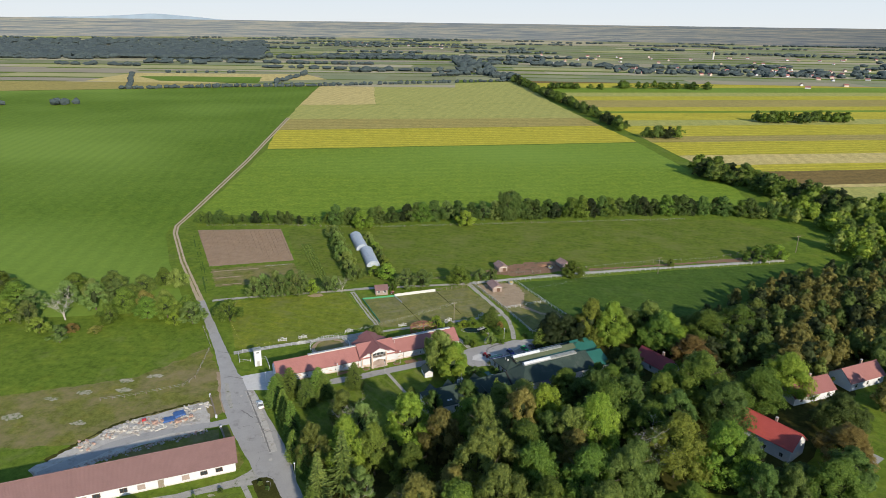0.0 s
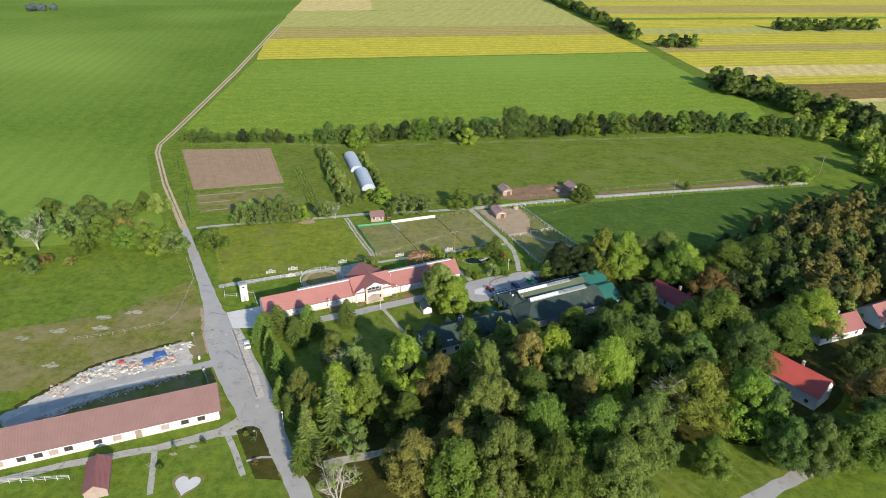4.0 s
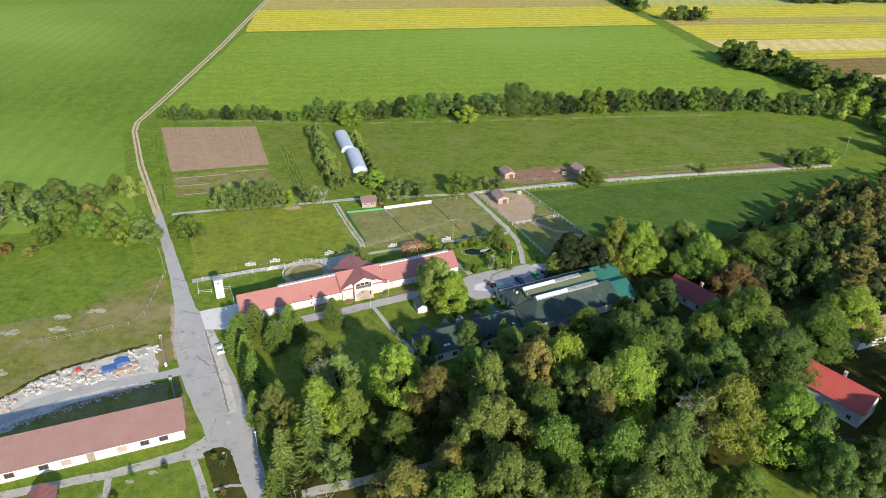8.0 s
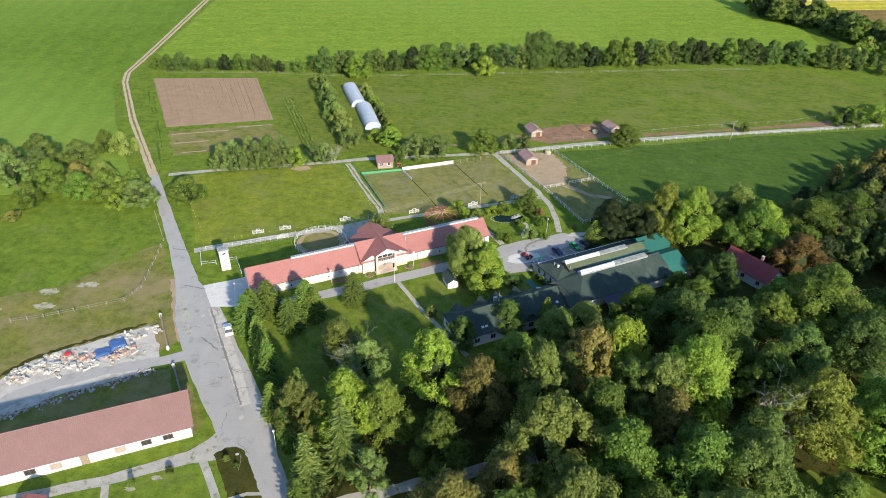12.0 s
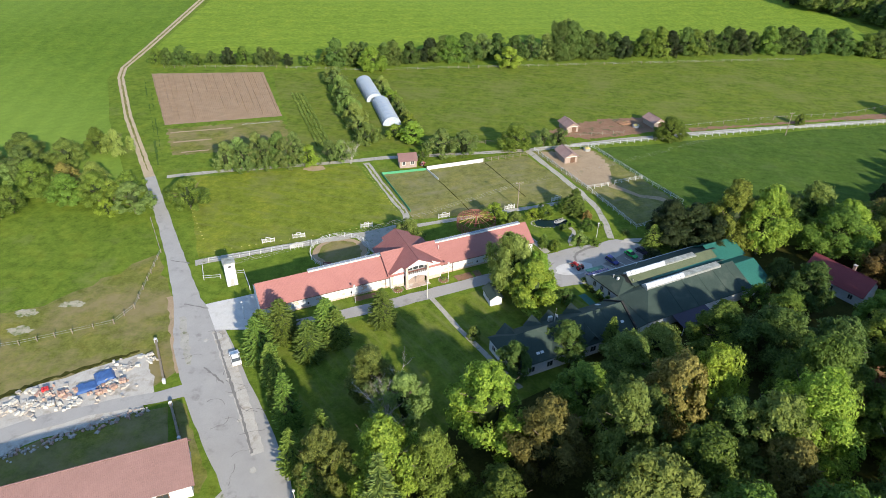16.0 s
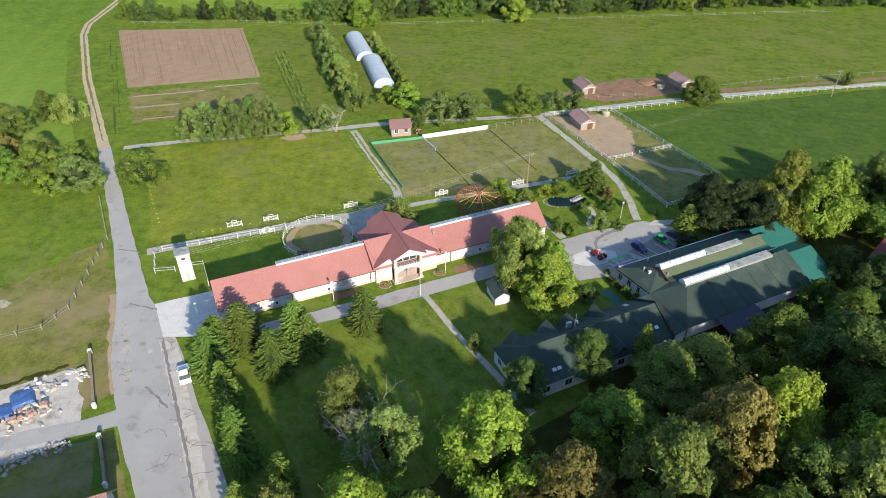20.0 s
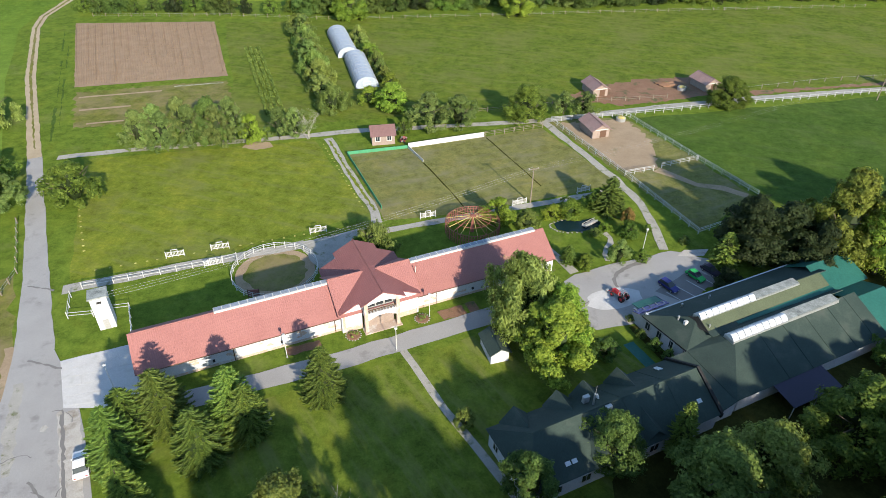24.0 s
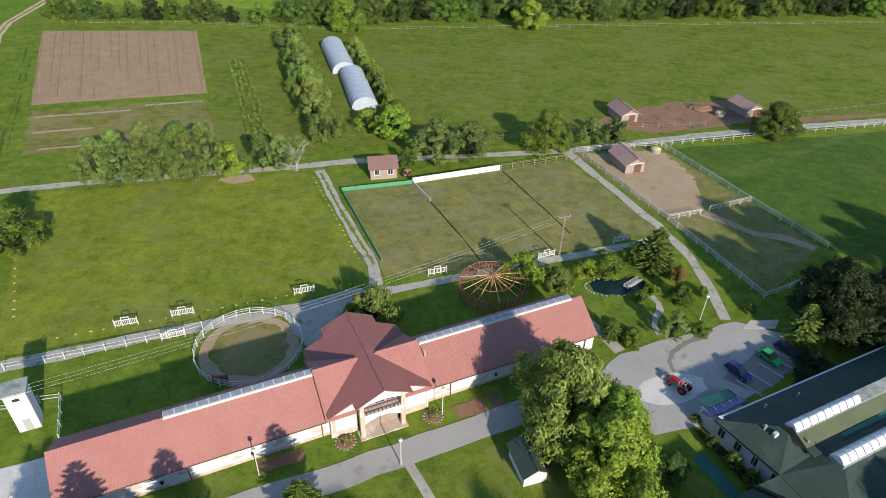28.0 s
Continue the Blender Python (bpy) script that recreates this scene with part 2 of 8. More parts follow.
M["soil"] = surface("ploughed_soil", (0.225, 0.150, 0.093), (0.315, 0.220, 0.142), 0.25, 6.0, 0.95, 0.6, 0.15, spots=(0.10, 0.13, 0.05), spot_scale=0.12, spot_edge=(0.62, 0.8))
M["mud"] = surface("trodden_mud", (0.165, 0.088, 0.052), (0.235, 0.135, 0.084), 0.3, 5.0, 0.9, 0.5, 0.08, spots=(0.06, 0.085, 0.03), spot_scale=0.28, spot_edge=(0.53, 0.68))
M["sand"] = surface("paddock_sand", (0.25, 0.180, 0.115), (0.35, 0.265, 0.175), 0.25, 6.0, 0.95, 0.4, 0.06, spots=(0.15, 0.14, 0.07), spot_scale=0.2, spot_edge=(0.58, 0.75))
M["dryspot"] = surface("bare_sandy_spot", (0.25, 0.23, 0.16), (0.37, 0.34, 0.26), 0.6, 6.0, 0.95, 0.4, 0.06, spots=(0.10, 0.13, 0.035), spot_scale=0.7, spot_edge=(0.46, 0.62))
M["asphalt"] = surface("old_asphalt", (0.27, 0.26, 0.255), (0.335, 0.325, 0.315), 0.22, 14.0, 0.9, 0.3, 0.02, spots=(0.215, 0.205, 0.20), spot_scale=0.3, spot_edge=(0.56, 0.68))
M["track"] = surface("gravel_track", (0.31, 0.245, 0.16), (0.42, 0.34, 0.235), 0.3, 9.0, 0.95, 0.4, 0.04, spots=(0.17, 0.17, 0.08), spot_scale=0.5, spot_edge=(0.6, 0.75))
M["gravel"] = surface("grey_gravel", (0.25, 0.24, 0.215), (0.38, 0.36, 0.325), 0.5, 12.0, 0.95, 0.4, 0.04, spots=(0.12, 0.135, 0.06), spot_scale=0.6, spot_edge=(0.55, 0.68))
M["ballast"] = surface("pale_yard_stone", (0.33, 0.31, 0.285), (0.46, 0.435, 0.40), 0.5, 9.0, 0.95, 0.5, 0.05, spots=(0.22, 0.19, 0.15), spot_scale=0.4, spot_edge=(0.52, 0.7))
M["concrete"] = surface("pale_concrete", (0.43, 0.42, 0.415), (0.54, 0.53, 0.52), 0.3, 8.0, 0.85, 0.2, 0.02, spots=(0.40, 0.39, 0.37), spot_scale=0.5)
M["patch"] = surface("dark_patch", (0.15, 0.14, 0.135), (0.195, 0.185, 0.18), 0.6, 14.0, 0.85, 0.3, 0.02)
M["white"] = surface("white_plaster", (0.46, 0.465, 0.495), (0.55, 0.56, 0.59), 0.5, 8.0, 0.85, 0.15, 0.02, spots=(0.55, 0.50, 0.45), spot_scale=0.35, spot_edge=(0.66, 0.8))
M["plinth"] = surface("peach_plaster", (0.38, 0.285, 0.23), (0.48, 0.385, 0.325), 0.7, 8.0, 0.9, 0.2, 0.02, spots=(0.55, 0.52, 0.50), spot_scale=0.5, spot_edge=(0.52, 0.62))
M["whitewood"] = plain("white_painted_wood", (0.47, 0.47, 0.46), 0.6)
M["wood"] = surface("weathered_wood", (0.15, 0.12, 0.09), (0.24, 0.20, 0.155), 1.2, 16.0, 0.85, 0.3, 0.02, stretch=(1, 1, 6))
M["pinkwood"] = surface("faded_boards", (0.22, 0.17, 0.145), (0.31, 0.25, 0.22), 1.0, 12.0, 0.85, 0.25, 0.02)
M["darkwood"] = plain("dark_stained_wood", (0.10, 0.055, 0.035), 0.7)


def roofing(name, a, b2, row=0.34, moss=None):
    """Tiled roof: rows across the slope and rolls down it."""
    m, nt, b = nodes_of(name)
    v = coords(nt, "Object")
    f = noise_of(nt, v, 0.35, 6, 0.65)
    col = ramp(nt, f, [(0.3, a), (0.7, b2)])
    col = mix(nt, 0.3, col, ramp(nt, noise_of(nt, v, 6.0, 3), [(0.3, tuple(c * 0.6 for c in a)), (0.7, tuple(c * 1.2 for c in b2))]))
    if moss:
        col = mix(nt, ramp(nt, noise_of(nt, v, 0.25, 7, 0.7), [(0.58, (0, 0, 0)), (0.75, (1, 1, 1))]), col, moss)
    col = tint_random(nt, col, 0.08)
    link(nt, col, b.inputs["Base Color"])
    b.inputs["Roughness"].default_value = 0.75
    wv = nt.nodes.new("ShaderNodeTexWave")
    link(nt, v, wv.inputs[0])
    wv.bands_direction = "Y"
    wv.wave_profile = "SAW"
    wv.inputs["Scale"].default_value = 0.314 / row
    w2 = nt.nodes.new("ShaderNodeTexWave")
    link(nt, v, w2.inputs[0])
    w2.bands_direction = "X"
    w2.inputs["Scale"].default_value = 0.314 / 0.28
    ad = nt.nodes.new("ShaderNodeMath")
    link(nt, wv.outputs["Fac"], ad.inputs[0])
    link(nt, w2.outputs["Fac"], ad.inputs[1])
    bump(nt, b, ad.outputs[0], 0.5, 0.04)
    return m


M["redroof"] = roofing("red_roof_tiles", (0.24, 0.097, 0.088), (0.29, 0.124, 0.112))
M["redroof_dark"] = roofing("dark_red_roof_tiles", (0.18, 0.066, 0.063), (0.225, 0.087, 0.081))
M["pinkroof"] = roofing("faded_red_roof_tiles", (0.140, 0.076, 0.072), (0.178, 0.099, 0.094))
M["maroonroof"] = roofing("maroon_roof_tiles", (0.17, 0.028, 0.036), (0.23, 0.042, 0.05))
M["brightroof"] = roofing("bright_red_roof_tiles", (0.33, 0.05, 0.04), (0.40, 0.07, 0.055))
M["shedroof"] = roofing("weathered_tile_roof", (0.22, 0.13, 0.115), (0.30, 0.195, 0.175), moss=(0.18, 0.155, 0.13))
M["greenroof"] = surface("green_shingle_roof", (0.024, 0.041, 0.036), (0.038, 0.060, 0.051), 0.3, 6.0, 0.85, 0.2, 0.03, spots=(0.055, 0.070, 0.060), spot_scale=0.3)
M["tealroof"] = surface("teal_sheet_roof", (0.016, 0.090, 0.074), (0.028, 0.125, 0.102), 0.3, 3.0, 0.45, 0.15, 0.03)
M["glaze"] = surface("white_polycarbonate", (0.45, 0.48, 0.51), (0.60, 0.62, 0.64), 0.6, 4.0, 0.35, 0.05, 0.01)
M["film"] = surface("polytunnel_film", (0.27, 0.32, 0.39), (0.37, 0.42, 0.49), 0.4, 3.0, 0.5, 0.1, 0.03)
M["skyglass"] = surface("dusty_skylight_glass", (0.17, 0.20, 0.24), (0.25, 0.28, 0.33), 0.6, 4.0, 0.6, 0.05, 0.01)
M["metal"] = plain("grey_metal", (0.45, 0.46, 0.47), 0.45, 0.6)
M["grey"] = plain("grey_paint", (0.30, 0.30, 0.30), 0.6)
M["black"] = plain("black_rubber", (0.02, 0.02, 0.02), 0.8)
M["glass"], _nt, _b = nodes_of("window_glass")
_b.inputs["Base Color"].default_value, _b.inputs["Roughness"].default_value = (0.03, 0.035, 0.04, 1), 0.08
M["blue"] = surface("blue_tarpaulin", (0.03, 0.075, 0.21), (0.055, 0.12, 0.30), 0.8, 5.0, 0.45, 0.4, 0.08)
M["red"] = plain("red_paint", (0.45, 0.03, 0.035), 0.4)
M["bluecar"] = plain("blue_car_paint", (0.03, 0.035, 0.16), 0.25)
M["greencar"] = plain("green_car_paint", (0.03, 0.32, 0.08), 0.25)
M["whitecar"] = plain("white_car_paint", (0.75, 0.75, 0.76), 0.25)
M["darkcar"] = plain("dark_car_paint", (0.03, 0.025, 0.05), 0.3)
M["greenwall"] = plain("green_board", (0.06, 0.24, 0.12), 0.6)
M["rubble"] = surface("rubble", (0.25, 0.22, 0.19), (0.40, 0.37, 0.34), 0.8, 6.0, 0.9, 0.5, 0.05, vary=0.25)
M["brickrub"] = surface("brick_rubble", (0.28, 0.17, 0.135), (0.40, 0.28, 0.23), 0.8, 6.0, 0.9, 0.5, 0.05, vary=0.25)
M["stone"] = surface("pale_stone", (0.34, 0.33, 0.30), (0.48, 0.46, 0.43), 0.8, 6.0, 0.9, 0.4, 0.05, vary=0.2)
M["bark"] = surface("bark", (0.085, 0.065, 0.048), (0.16, 0.13, 0.10), 1.5, 9.0, 0.95, 0.6, 0.05, stretch=(1, 1, 0.3))
M["deadbark"] = surface("bare_grey_wood", (0.30, 0.27, 0.24), (0.42, 0.39, 0.35), 1.5, 9.0, 0.95, 0.4, 0.05)
M["water"], _nt, _b = nodes_of("pond_water")
_b.inputs["Base Color"].default_value, _b.inputs["Roughness"].default_value = (0.008, 0.022, 0.026, 1), 0.05
_b.inputs["Specular IOR Level"].default_value = 0.2
# pale blue stands in for the haze before the hill
M["hill"] = surface("hazed_hill", (0.20, 0.26, 0.34), (0.22, 0.28, 0.36), 0.002, 0.01, 1.0, 0.0)
# leaf colour shifted to blue, so distance haze is part of it
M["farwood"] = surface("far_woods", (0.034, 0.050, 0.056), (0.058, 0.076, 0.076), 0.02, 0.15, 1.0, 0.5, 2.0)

LEAF = {
    "g": foliage("green_leaves", (0.022, 0.050, 0.010), (0.045, 0.090, 0.016), (0.075, 0.125, 0.024)),
    "l": foliage("light_green_leaves", (0.030, 0.068, 0.010), (0.070, 0.132, 0.018), (0.115, 0.175, 0.030)),
    "p": foliage("pale_olive_leaves", (0.033, 0.058, 0.015), (0.058, 0.092, 0.024), (0.088, 0.126, 0.034)),
    "o": foliage("olive_brown_leaves", (0.045, 0.055, 0.016), (0.076, 0.088, 0.026), (0.110, 0.120, 0.038)),
    "a": foliage("turning_gold_leaves", (0.038, 0.056, 0.012), (0.068, 0.102, 0.020), (0.100, 0.146, 0.028)),
    "n": foliage("yellow_green_leaves", (0.042, 0.066, 0.010), (0.076, 0.122, 0.016), (0.110, 0.168, 0.024)),
    "f": foliage("rusty_leaves", (0.050, 0.042, 0.016), (0.080, 0.060, 0.024), (0.105, 0.090, 0.034)),
    "r": foliage("soft_green_leaves", (0.035, 0.065, 0.016), (0.065, 0.110, 0.026), (0.105, 0.150, 0.042)),
    "d": foliage("dark_green_leaves", (0.018, 0.040, 0.012), (0.035, 0.070, 0.018), (0.060, 0.100, 0.028)),
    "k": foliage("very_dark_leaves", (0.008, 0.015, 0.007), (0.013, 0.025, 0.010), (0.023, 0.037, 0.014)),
    "y": foliage("conifer_needles", (0.021, 0.046, 0.011), (0.044, 0.086, 0.018), (0.076, 0.124, 0.026), 0.2),
    "s": foliage("spruce_needles", (0.022, 0.046, 0.014), (0.042, 0.078, 0.022), (0.072, 0.112, 0.030), 0.2),
    "w": foliage("willow_leaves", (0.038, 0.068, 0.018), (0.074, 0.120, 0.032), (0.112, 0.168, 0.050)),
    "b": foliage("grey_green_leaves", (0.036, 0.068, 0.022), (0.062, 0.108, 0.034), (0.094, 0.142, 0.048)),
}


# ---- building blocks ----
def mesh_of(name, verts, faces, mat=None, smooth=False):
    me = bpy.data.meshes.new(name)
    me.from_pydata([tuple(v) for v in verts], [], faces)
    if mat:
        me.materials.append(mat)
    if smooth:
        me.polygons.foreach_set("use_smooth", [True] * len(me.polygons))
    me.update()
    return me


def from_bm(name, bm, mat, smooth=False):
    me = bpy.data.meshes.new(name)
    bmesh.ops.recalc_face_normals(bm, faces=bm.faces)
    bm.to_mesh(me)
    bm.free()
    if mat:
        me.materials.append(mat)
    if smooth:
        me.polygons.foreach_set("use_smooth", [True] * len(me.polygons))
    return me


def part(name, me, mat, parent, label=""):
    """One mesh object under a thing or a part; me is a bmesh or a mesh."""
    if isinstance(me, bmesh.types.BMesh):
        me = from_bm(name, me, mat)
    elif mat and not me.materials:
        me.materials.append(mat)
    ob = new(name, me)
    ob.parent = parent
    return tagged(ob, label)


def thing(name, label, category, at=(0, 0, 0), turn=0.0, group="", kind=""):
    ob = new(name)
    ob.empty_display_size = 0.3
    ob.matrix_world = pose(at[0], at[1], at[2] if len(at) > 2 else 0, 0, 0, turn)
    return tagged(ob, label, category, group, kind)


def box(x0, x1, y0, y1, z0, z1, bm=None, bevel=0.0):
    b = bm or bmesh.new()
    vs = [b.verts.new(p) for p in ((x0, y0, z0), (x1, y0, z0), (x1, y1, z0), (x0, y1, z0), (x0, y0, z1), (x1, y0, z1), (x1, y1, z1), (x0, y1, z1))]
    fs = [b.faces.new([vs[i] for i in f]) for f in ((3, 2, 1, 0), (4, 5, 6, 7), (0, 1, 5, 4), (1, 2, 6, 5), (2, 3, 7, 6), (3, 0, 4, 7))]
    if bevel:
        bmesh.ops.bevel(b, geom=list({e for f in fs for e in f.edges}), offset=bevel, segments=1, affect="EDGES")
    return b


def tube(p0, p1, r0, r1=None, n=8, bm=None):
    """A tapered round bar between two points."""
    b = bm or bmesh.new()
    p0, p1 = Vector(p0), Vector(p1)
    r1 = r0 if r1 is None else r1
    q = (p1 - p0).to_track_quat("Z", "Y")
    rings = []
    for p, r in ((p0, r0), (p1, r1)):
        rings.append([b.verts.new(p + q @ Vector((r * math.cos(2 * math.pi * i / n), r * math.sin(2 * math.pi * i / n), 0))) for i in range(n)])
    for i in range(n):
        b.faces.new((rings[0][i], rings[0][(i + 1) % n], rings[1][(i + 1) % n], rings[1][i]))
    b.faces.new(rings[1])
    b.faces.new(rings[0][::-1])
    return b


def sweep(pts, r, n=5, closed=False):
    """A round bar bent along points, as one joined tube."""
    b = bmesh.new()
    pts = [Vector(p) for p in pts]
    m = len(pts)
    rings = []
    for i, p in enumerate(pts):
        d = (pts[(i + 1) % m] - pts[i - 1]) if closed else pts[min(i + 1, m - 1)] - pts[max(i - 1, 0)]
        q = d.to_track_quat("Z", "Y")
        rings.append([b.verts.new(p + q @ Vector((r * math.cos(6.2832 * k / n), r * math.sin(6.2832 * k / n), 0))) for k in range(n)])
    for i in range(m if closed else m - 1):
        a, c = rings[i], rings[(i + 1) % m]
        for k in range(n):
            b.faces.new((a[k], a[(k + 1) % n], c[(k + 1) % n], c[k]))
    return b


def slab(pts, thick, bm=None):
    """A flat plate from its top corner points, with thickness downward along its normal."""
    b = bm or bmesh.new()
    pts = [Vector(p) for p in pts]
    n = (pts[1] - pts[0]).cross(pts[2] - pts[0]).normalized()
    if n.z < 0:
        pts, n = pts[::-1], -n
    top, low = [b.verts.new(p) for p in pts], [b.verts.new(p - n * thick) for p in pts]
    b.faces.new(top)
    b.faces.new(low[::-1])
    for i in range(len(pts)):
        j = (i + 1) % len(pts)
        b.faces.new((top[j], top[i], low[i], low[j]))
    return b


def sheet(name, pts, z, mat, label, wob=0.0, step=4.0, kind="structure", category="", seed=1):
    """A flat piece of ground with a slightly uneven outline."""
    rng = random.Random(seed)
    out = []
    for i, p in enumerate(pts):
        a, b = Vector(p), Vector(pts[(i + 1) % len(pts)])
        n = max(1, int((b - a).length / step)) if wob else 1
        for k in range(n):
            q = a.lerp(b, k / n)
            out.append((q.x + (rng.uniform(-wob, wob) if k else 0), q.y + (rng.uniform(-wob, wob) if k else 0), z))
    ob = new(name, mesh_of(name, out, [list(range(len(out)))], mat))
    if ob.data.polygons[0].normal.z < 0:
        ob.data.flip_normals()
    return tagged(ob, label, category or name.replace("_", " "), kind=kind)


def ribbon(name, pts, z, mat, label, wob=0.15, kind="structure", category="", seed=1, step=3.0):
    """A road or path along points of (x, y, width), with frayed edges."""
    rng = random.Random(seed)
    dense = []
    for i in range(len(pts) - 1):
        a, b = Vector(pts[i]), Vector(pts[i + 1])
        n = max(1, int((b.xy - a.xy).length / step))
        dense += [a.lerp(b, k / n) for k in range(n)]
    dense.append(Vector(pts[-1]))
    verts, faces = [], []
    for i, p in enumerate(dense):
        d = (dense[min(i + 1, len(dense) - 1)].xy - dense[max(i - 1, 0)].xy).normalized()
        s = Vector((-d.y, d.x))
        l, r = p.xy + s * (p.z / 2 + rng.uniform(-wob, wob)), p.xy - s * (p.z / 2 + rng.uniform(-wob, wob))
        verts += [(l.x, l.y, z), (r.x, r.y, z)]
        if i:
            k = 2 * i
            faces.append((k - 2, k - 1, k + 1, k))
    return tagged(new(name, mesh_of(name, verts, faces, mat)), label, category or name.replace("_", " "), kind=kind)


# ---- ground ----
G = 4900
ground = tagged(new("ground", mesh_of("ground", [(-G, -1500, 0), (G, -1500, 0), (G, G, 0), (-G, G, 0)], [(0, 1, 2, 3)], M["meadow"])), "green meadow land reaching to the horizon", "ground", kind="structure")

# fields beyond the farm
sheet("crop_field", [(-150, 318), (-152, 352), (-168, 505), (-198, 755), (-236, 1040), (-245, 1165), (-560, 1050), (-1500, 700), (-1500, 60), (-700, 130), (-400, 168), (-190, 196), (-120, 207), (-101, 219), (-127, 264), (-148, 307)], 0.03, M["crop"], "broad field of young green crop", 1.0, 20)
sheet("crop_field", [(-146, 345), (-40, 348), (140, 378), (205, 385), (215, 440), (200, 505), (191, 626), (-164, 552)], 0.03, M["crop_b"], "rectangular field of young green crop", 0.8, 15)
sheet("crop_field", [(-164, 556), (191, 630), (176, 737), (-186, 664)], 0.04, M["mustard"], "strip of yellow flowering crop", 1.0, 15)
sheet("crop_field", [(-186, 664), (176, 737), (168, 800), (-196, 745)], 0.04, M["dryfield"], "ripening pale field strip", 1.0, 15)
sheet("crop_field", [(-196, 745), (168, 800), (150, 960), (-214, 880)], 0.035, M["stubble_g"], "ripening field strip", 1.0, 15)
sheet("crop_field", [(-214, 880), (-110, 905), (-150, 1190), (-245, 1160)], 0.045, M["stubble"], "pale striped stubble field", 1.0, 15)
sheet("crop_field", [(-110, 905), (150, 960), (125, 1330), (-150, 1190)], 0.04, M["stubble_g"], "greenish stubble field", 1.0, 15)

# strips to the right of the long hedge
strips = [("stubble_g", 398, 442), ("stubble", 442, 450), ("darkfield", 450, 494), ("mustard", 494, 520), ("stubble", 520, 562), ("mustard", 562, 629), ("dryfield", 629, 664), ("mustard", 664, 736), ("stubble_g", 736, 780), ("mustard", 780, 847), ("crop_b", 847, 866), ("mustard", 866, 909), ("dryfield", 909, 996), ("mustard", 996, 1050), ("stubble_g", 1050, 1110), ("crop_b", 1110, 1200), ("mustard", 1200, 1290), ("darkfield", 1290, 1345)]
strip_names = {"mustard": "narrow strip of yellow flowering crop", "stubble": "narrow pale stubble strip", "darkfield": "narrow strip of dark turned earth and weeds"}
for i, (k, ya, yb) in enumerate(strips):
    xa, xb = (np.interp(y, (398, 441, 469, 538, 630, 660, 1345), (268, 251, 228, 213, 206, 204, 117)) for y in (ya, yb))
    sheet("crop_strip", [(xa, ya), (1700, ya + 246), (1700, yb + 246), (xb, yb)], 0.03 + 0.004 * (i % 3), M[k], strip_names.get(k, "narrow strip of crop land"), 1.0, 25, category="field", seed=i)

# farm ground
sheet("soil_field", [(-106, 260.4), (-68, 271.3), (-87.9, 320.6), (-133.4, 315.3)], 0.05, M["soil"], "ploughed brown earth plot with furrows", 0.16, 0.8)
sheet("garden_plot", [(-94, 236), (-58, 246), (-67, 268), (-104, 257)], 0.035, M["rough"], "patchy vegetable garden plot", 0.6, 0.9)
sheet("pasture", [(-58, 236), (-31, 244), (17, 254), (160, 290), (210, 330), (178, 358), (70, 348), (-40, 327), (-84, 320), (-66, 270)], 0.02, M["pasture"], "fenced pasture with trodden patches", 0.6, 8)
sheet("pasture", [(40, 249), (104, 266), (150, 277), (190, 285), (128, 226), (80, 200), (58, 213)], 0.02, M["paddock"], "smooth green paddock", 0.6, 8)
sheet("lawn", [(-84, 221), (-36, 233), (-19.5, 203), (-44, 188), (-66, 180)], 0.02, M["lawn"], "mown riding lawn", 0.3, 4)
sheet("riding_arena", [(-27.3, 226.4), (3.2, 237), (17, 242.5), (31, 217), (16, 210.4), (-3.5, 203.2), (-16.4, 200.4)], 0.03, M["arena"], "worn sandy turf riding arena", 0.3, 4)
sheet("mud_patch", [(26, 262), (38, 257), (58, 263), (72, 270), (66, 279), (48, 276), (34, 270)], 0.04, M["mud"], "trodden brown mud between the field shelters", 0.9, 1.2)
sheet("mud_patch", [(19, 246.5), (38, 250), (50, 229), (57, 213.5), (42.5, 199.5), (32.5, 219.5)], 0.03, M["arena"], "worn paddock grass", 0.4, 3)
ribbon("mud_patch", [(76, 267.6, 3.0), (92, 271.5, 2.0), (112, 276.0, 1.6), (132, 281.0, 2.2), (152, 285.5, 4.5), (172, 291.5, 7.0)], 0.045, M["mud"], "trodden brown earth along the pasture path", 0.7, step=1.5)
sheet("sand_patch", [(22, 245.5), (38, 249), (42, 238), (41.6, 231), (39.8, 223.4), (33, 221.5), (28, 232)], 0.045, M["sand"], "pale trodden sand in the paddock", 0.7, 0.9)
ribbon("trodden_path", [(40.2, 223.4, 2.6), (43.5, 220, 1.8), (47, 217, 1.6), (52, 216, 1.8), (56, 213, 2.5)], 0.05, M["sand"], "trodden sandy horse trail", 0.4)
sheet("rough_verge", [(-64, 160), (-76, 181), (-92, 160), (-130, 146), (-130, 118), (-92, 124), (-60, 137), (-56, 143)], 0.022, M["rough"], "rough dry grass beside the road", 0.8, 3)
sheet("park_lawn", [(-36, 153), (-8, 166), (14, 176), (30, 160), (70, 120), (95, 104), (60, 86), (-22, 86)], 0.02, M["parklawn"], "park lawn", 0.4, 4)
# leaf litter, its colour darkened for the shade below the crowns
sheet("wood_floor", [(0, 86), (58, 88), (56, 112), (98, 112), (130, 150), (235, 262), (212, 276), (144, 222), (100, 196), (66, 190), (56, 168), (30, 160), (12, 140), (-12, 126), (-24, 98)], 0.035, M["woodfloor"], "leaf-strewn woodland floor with tree shade in its colour", 1.5, 4)

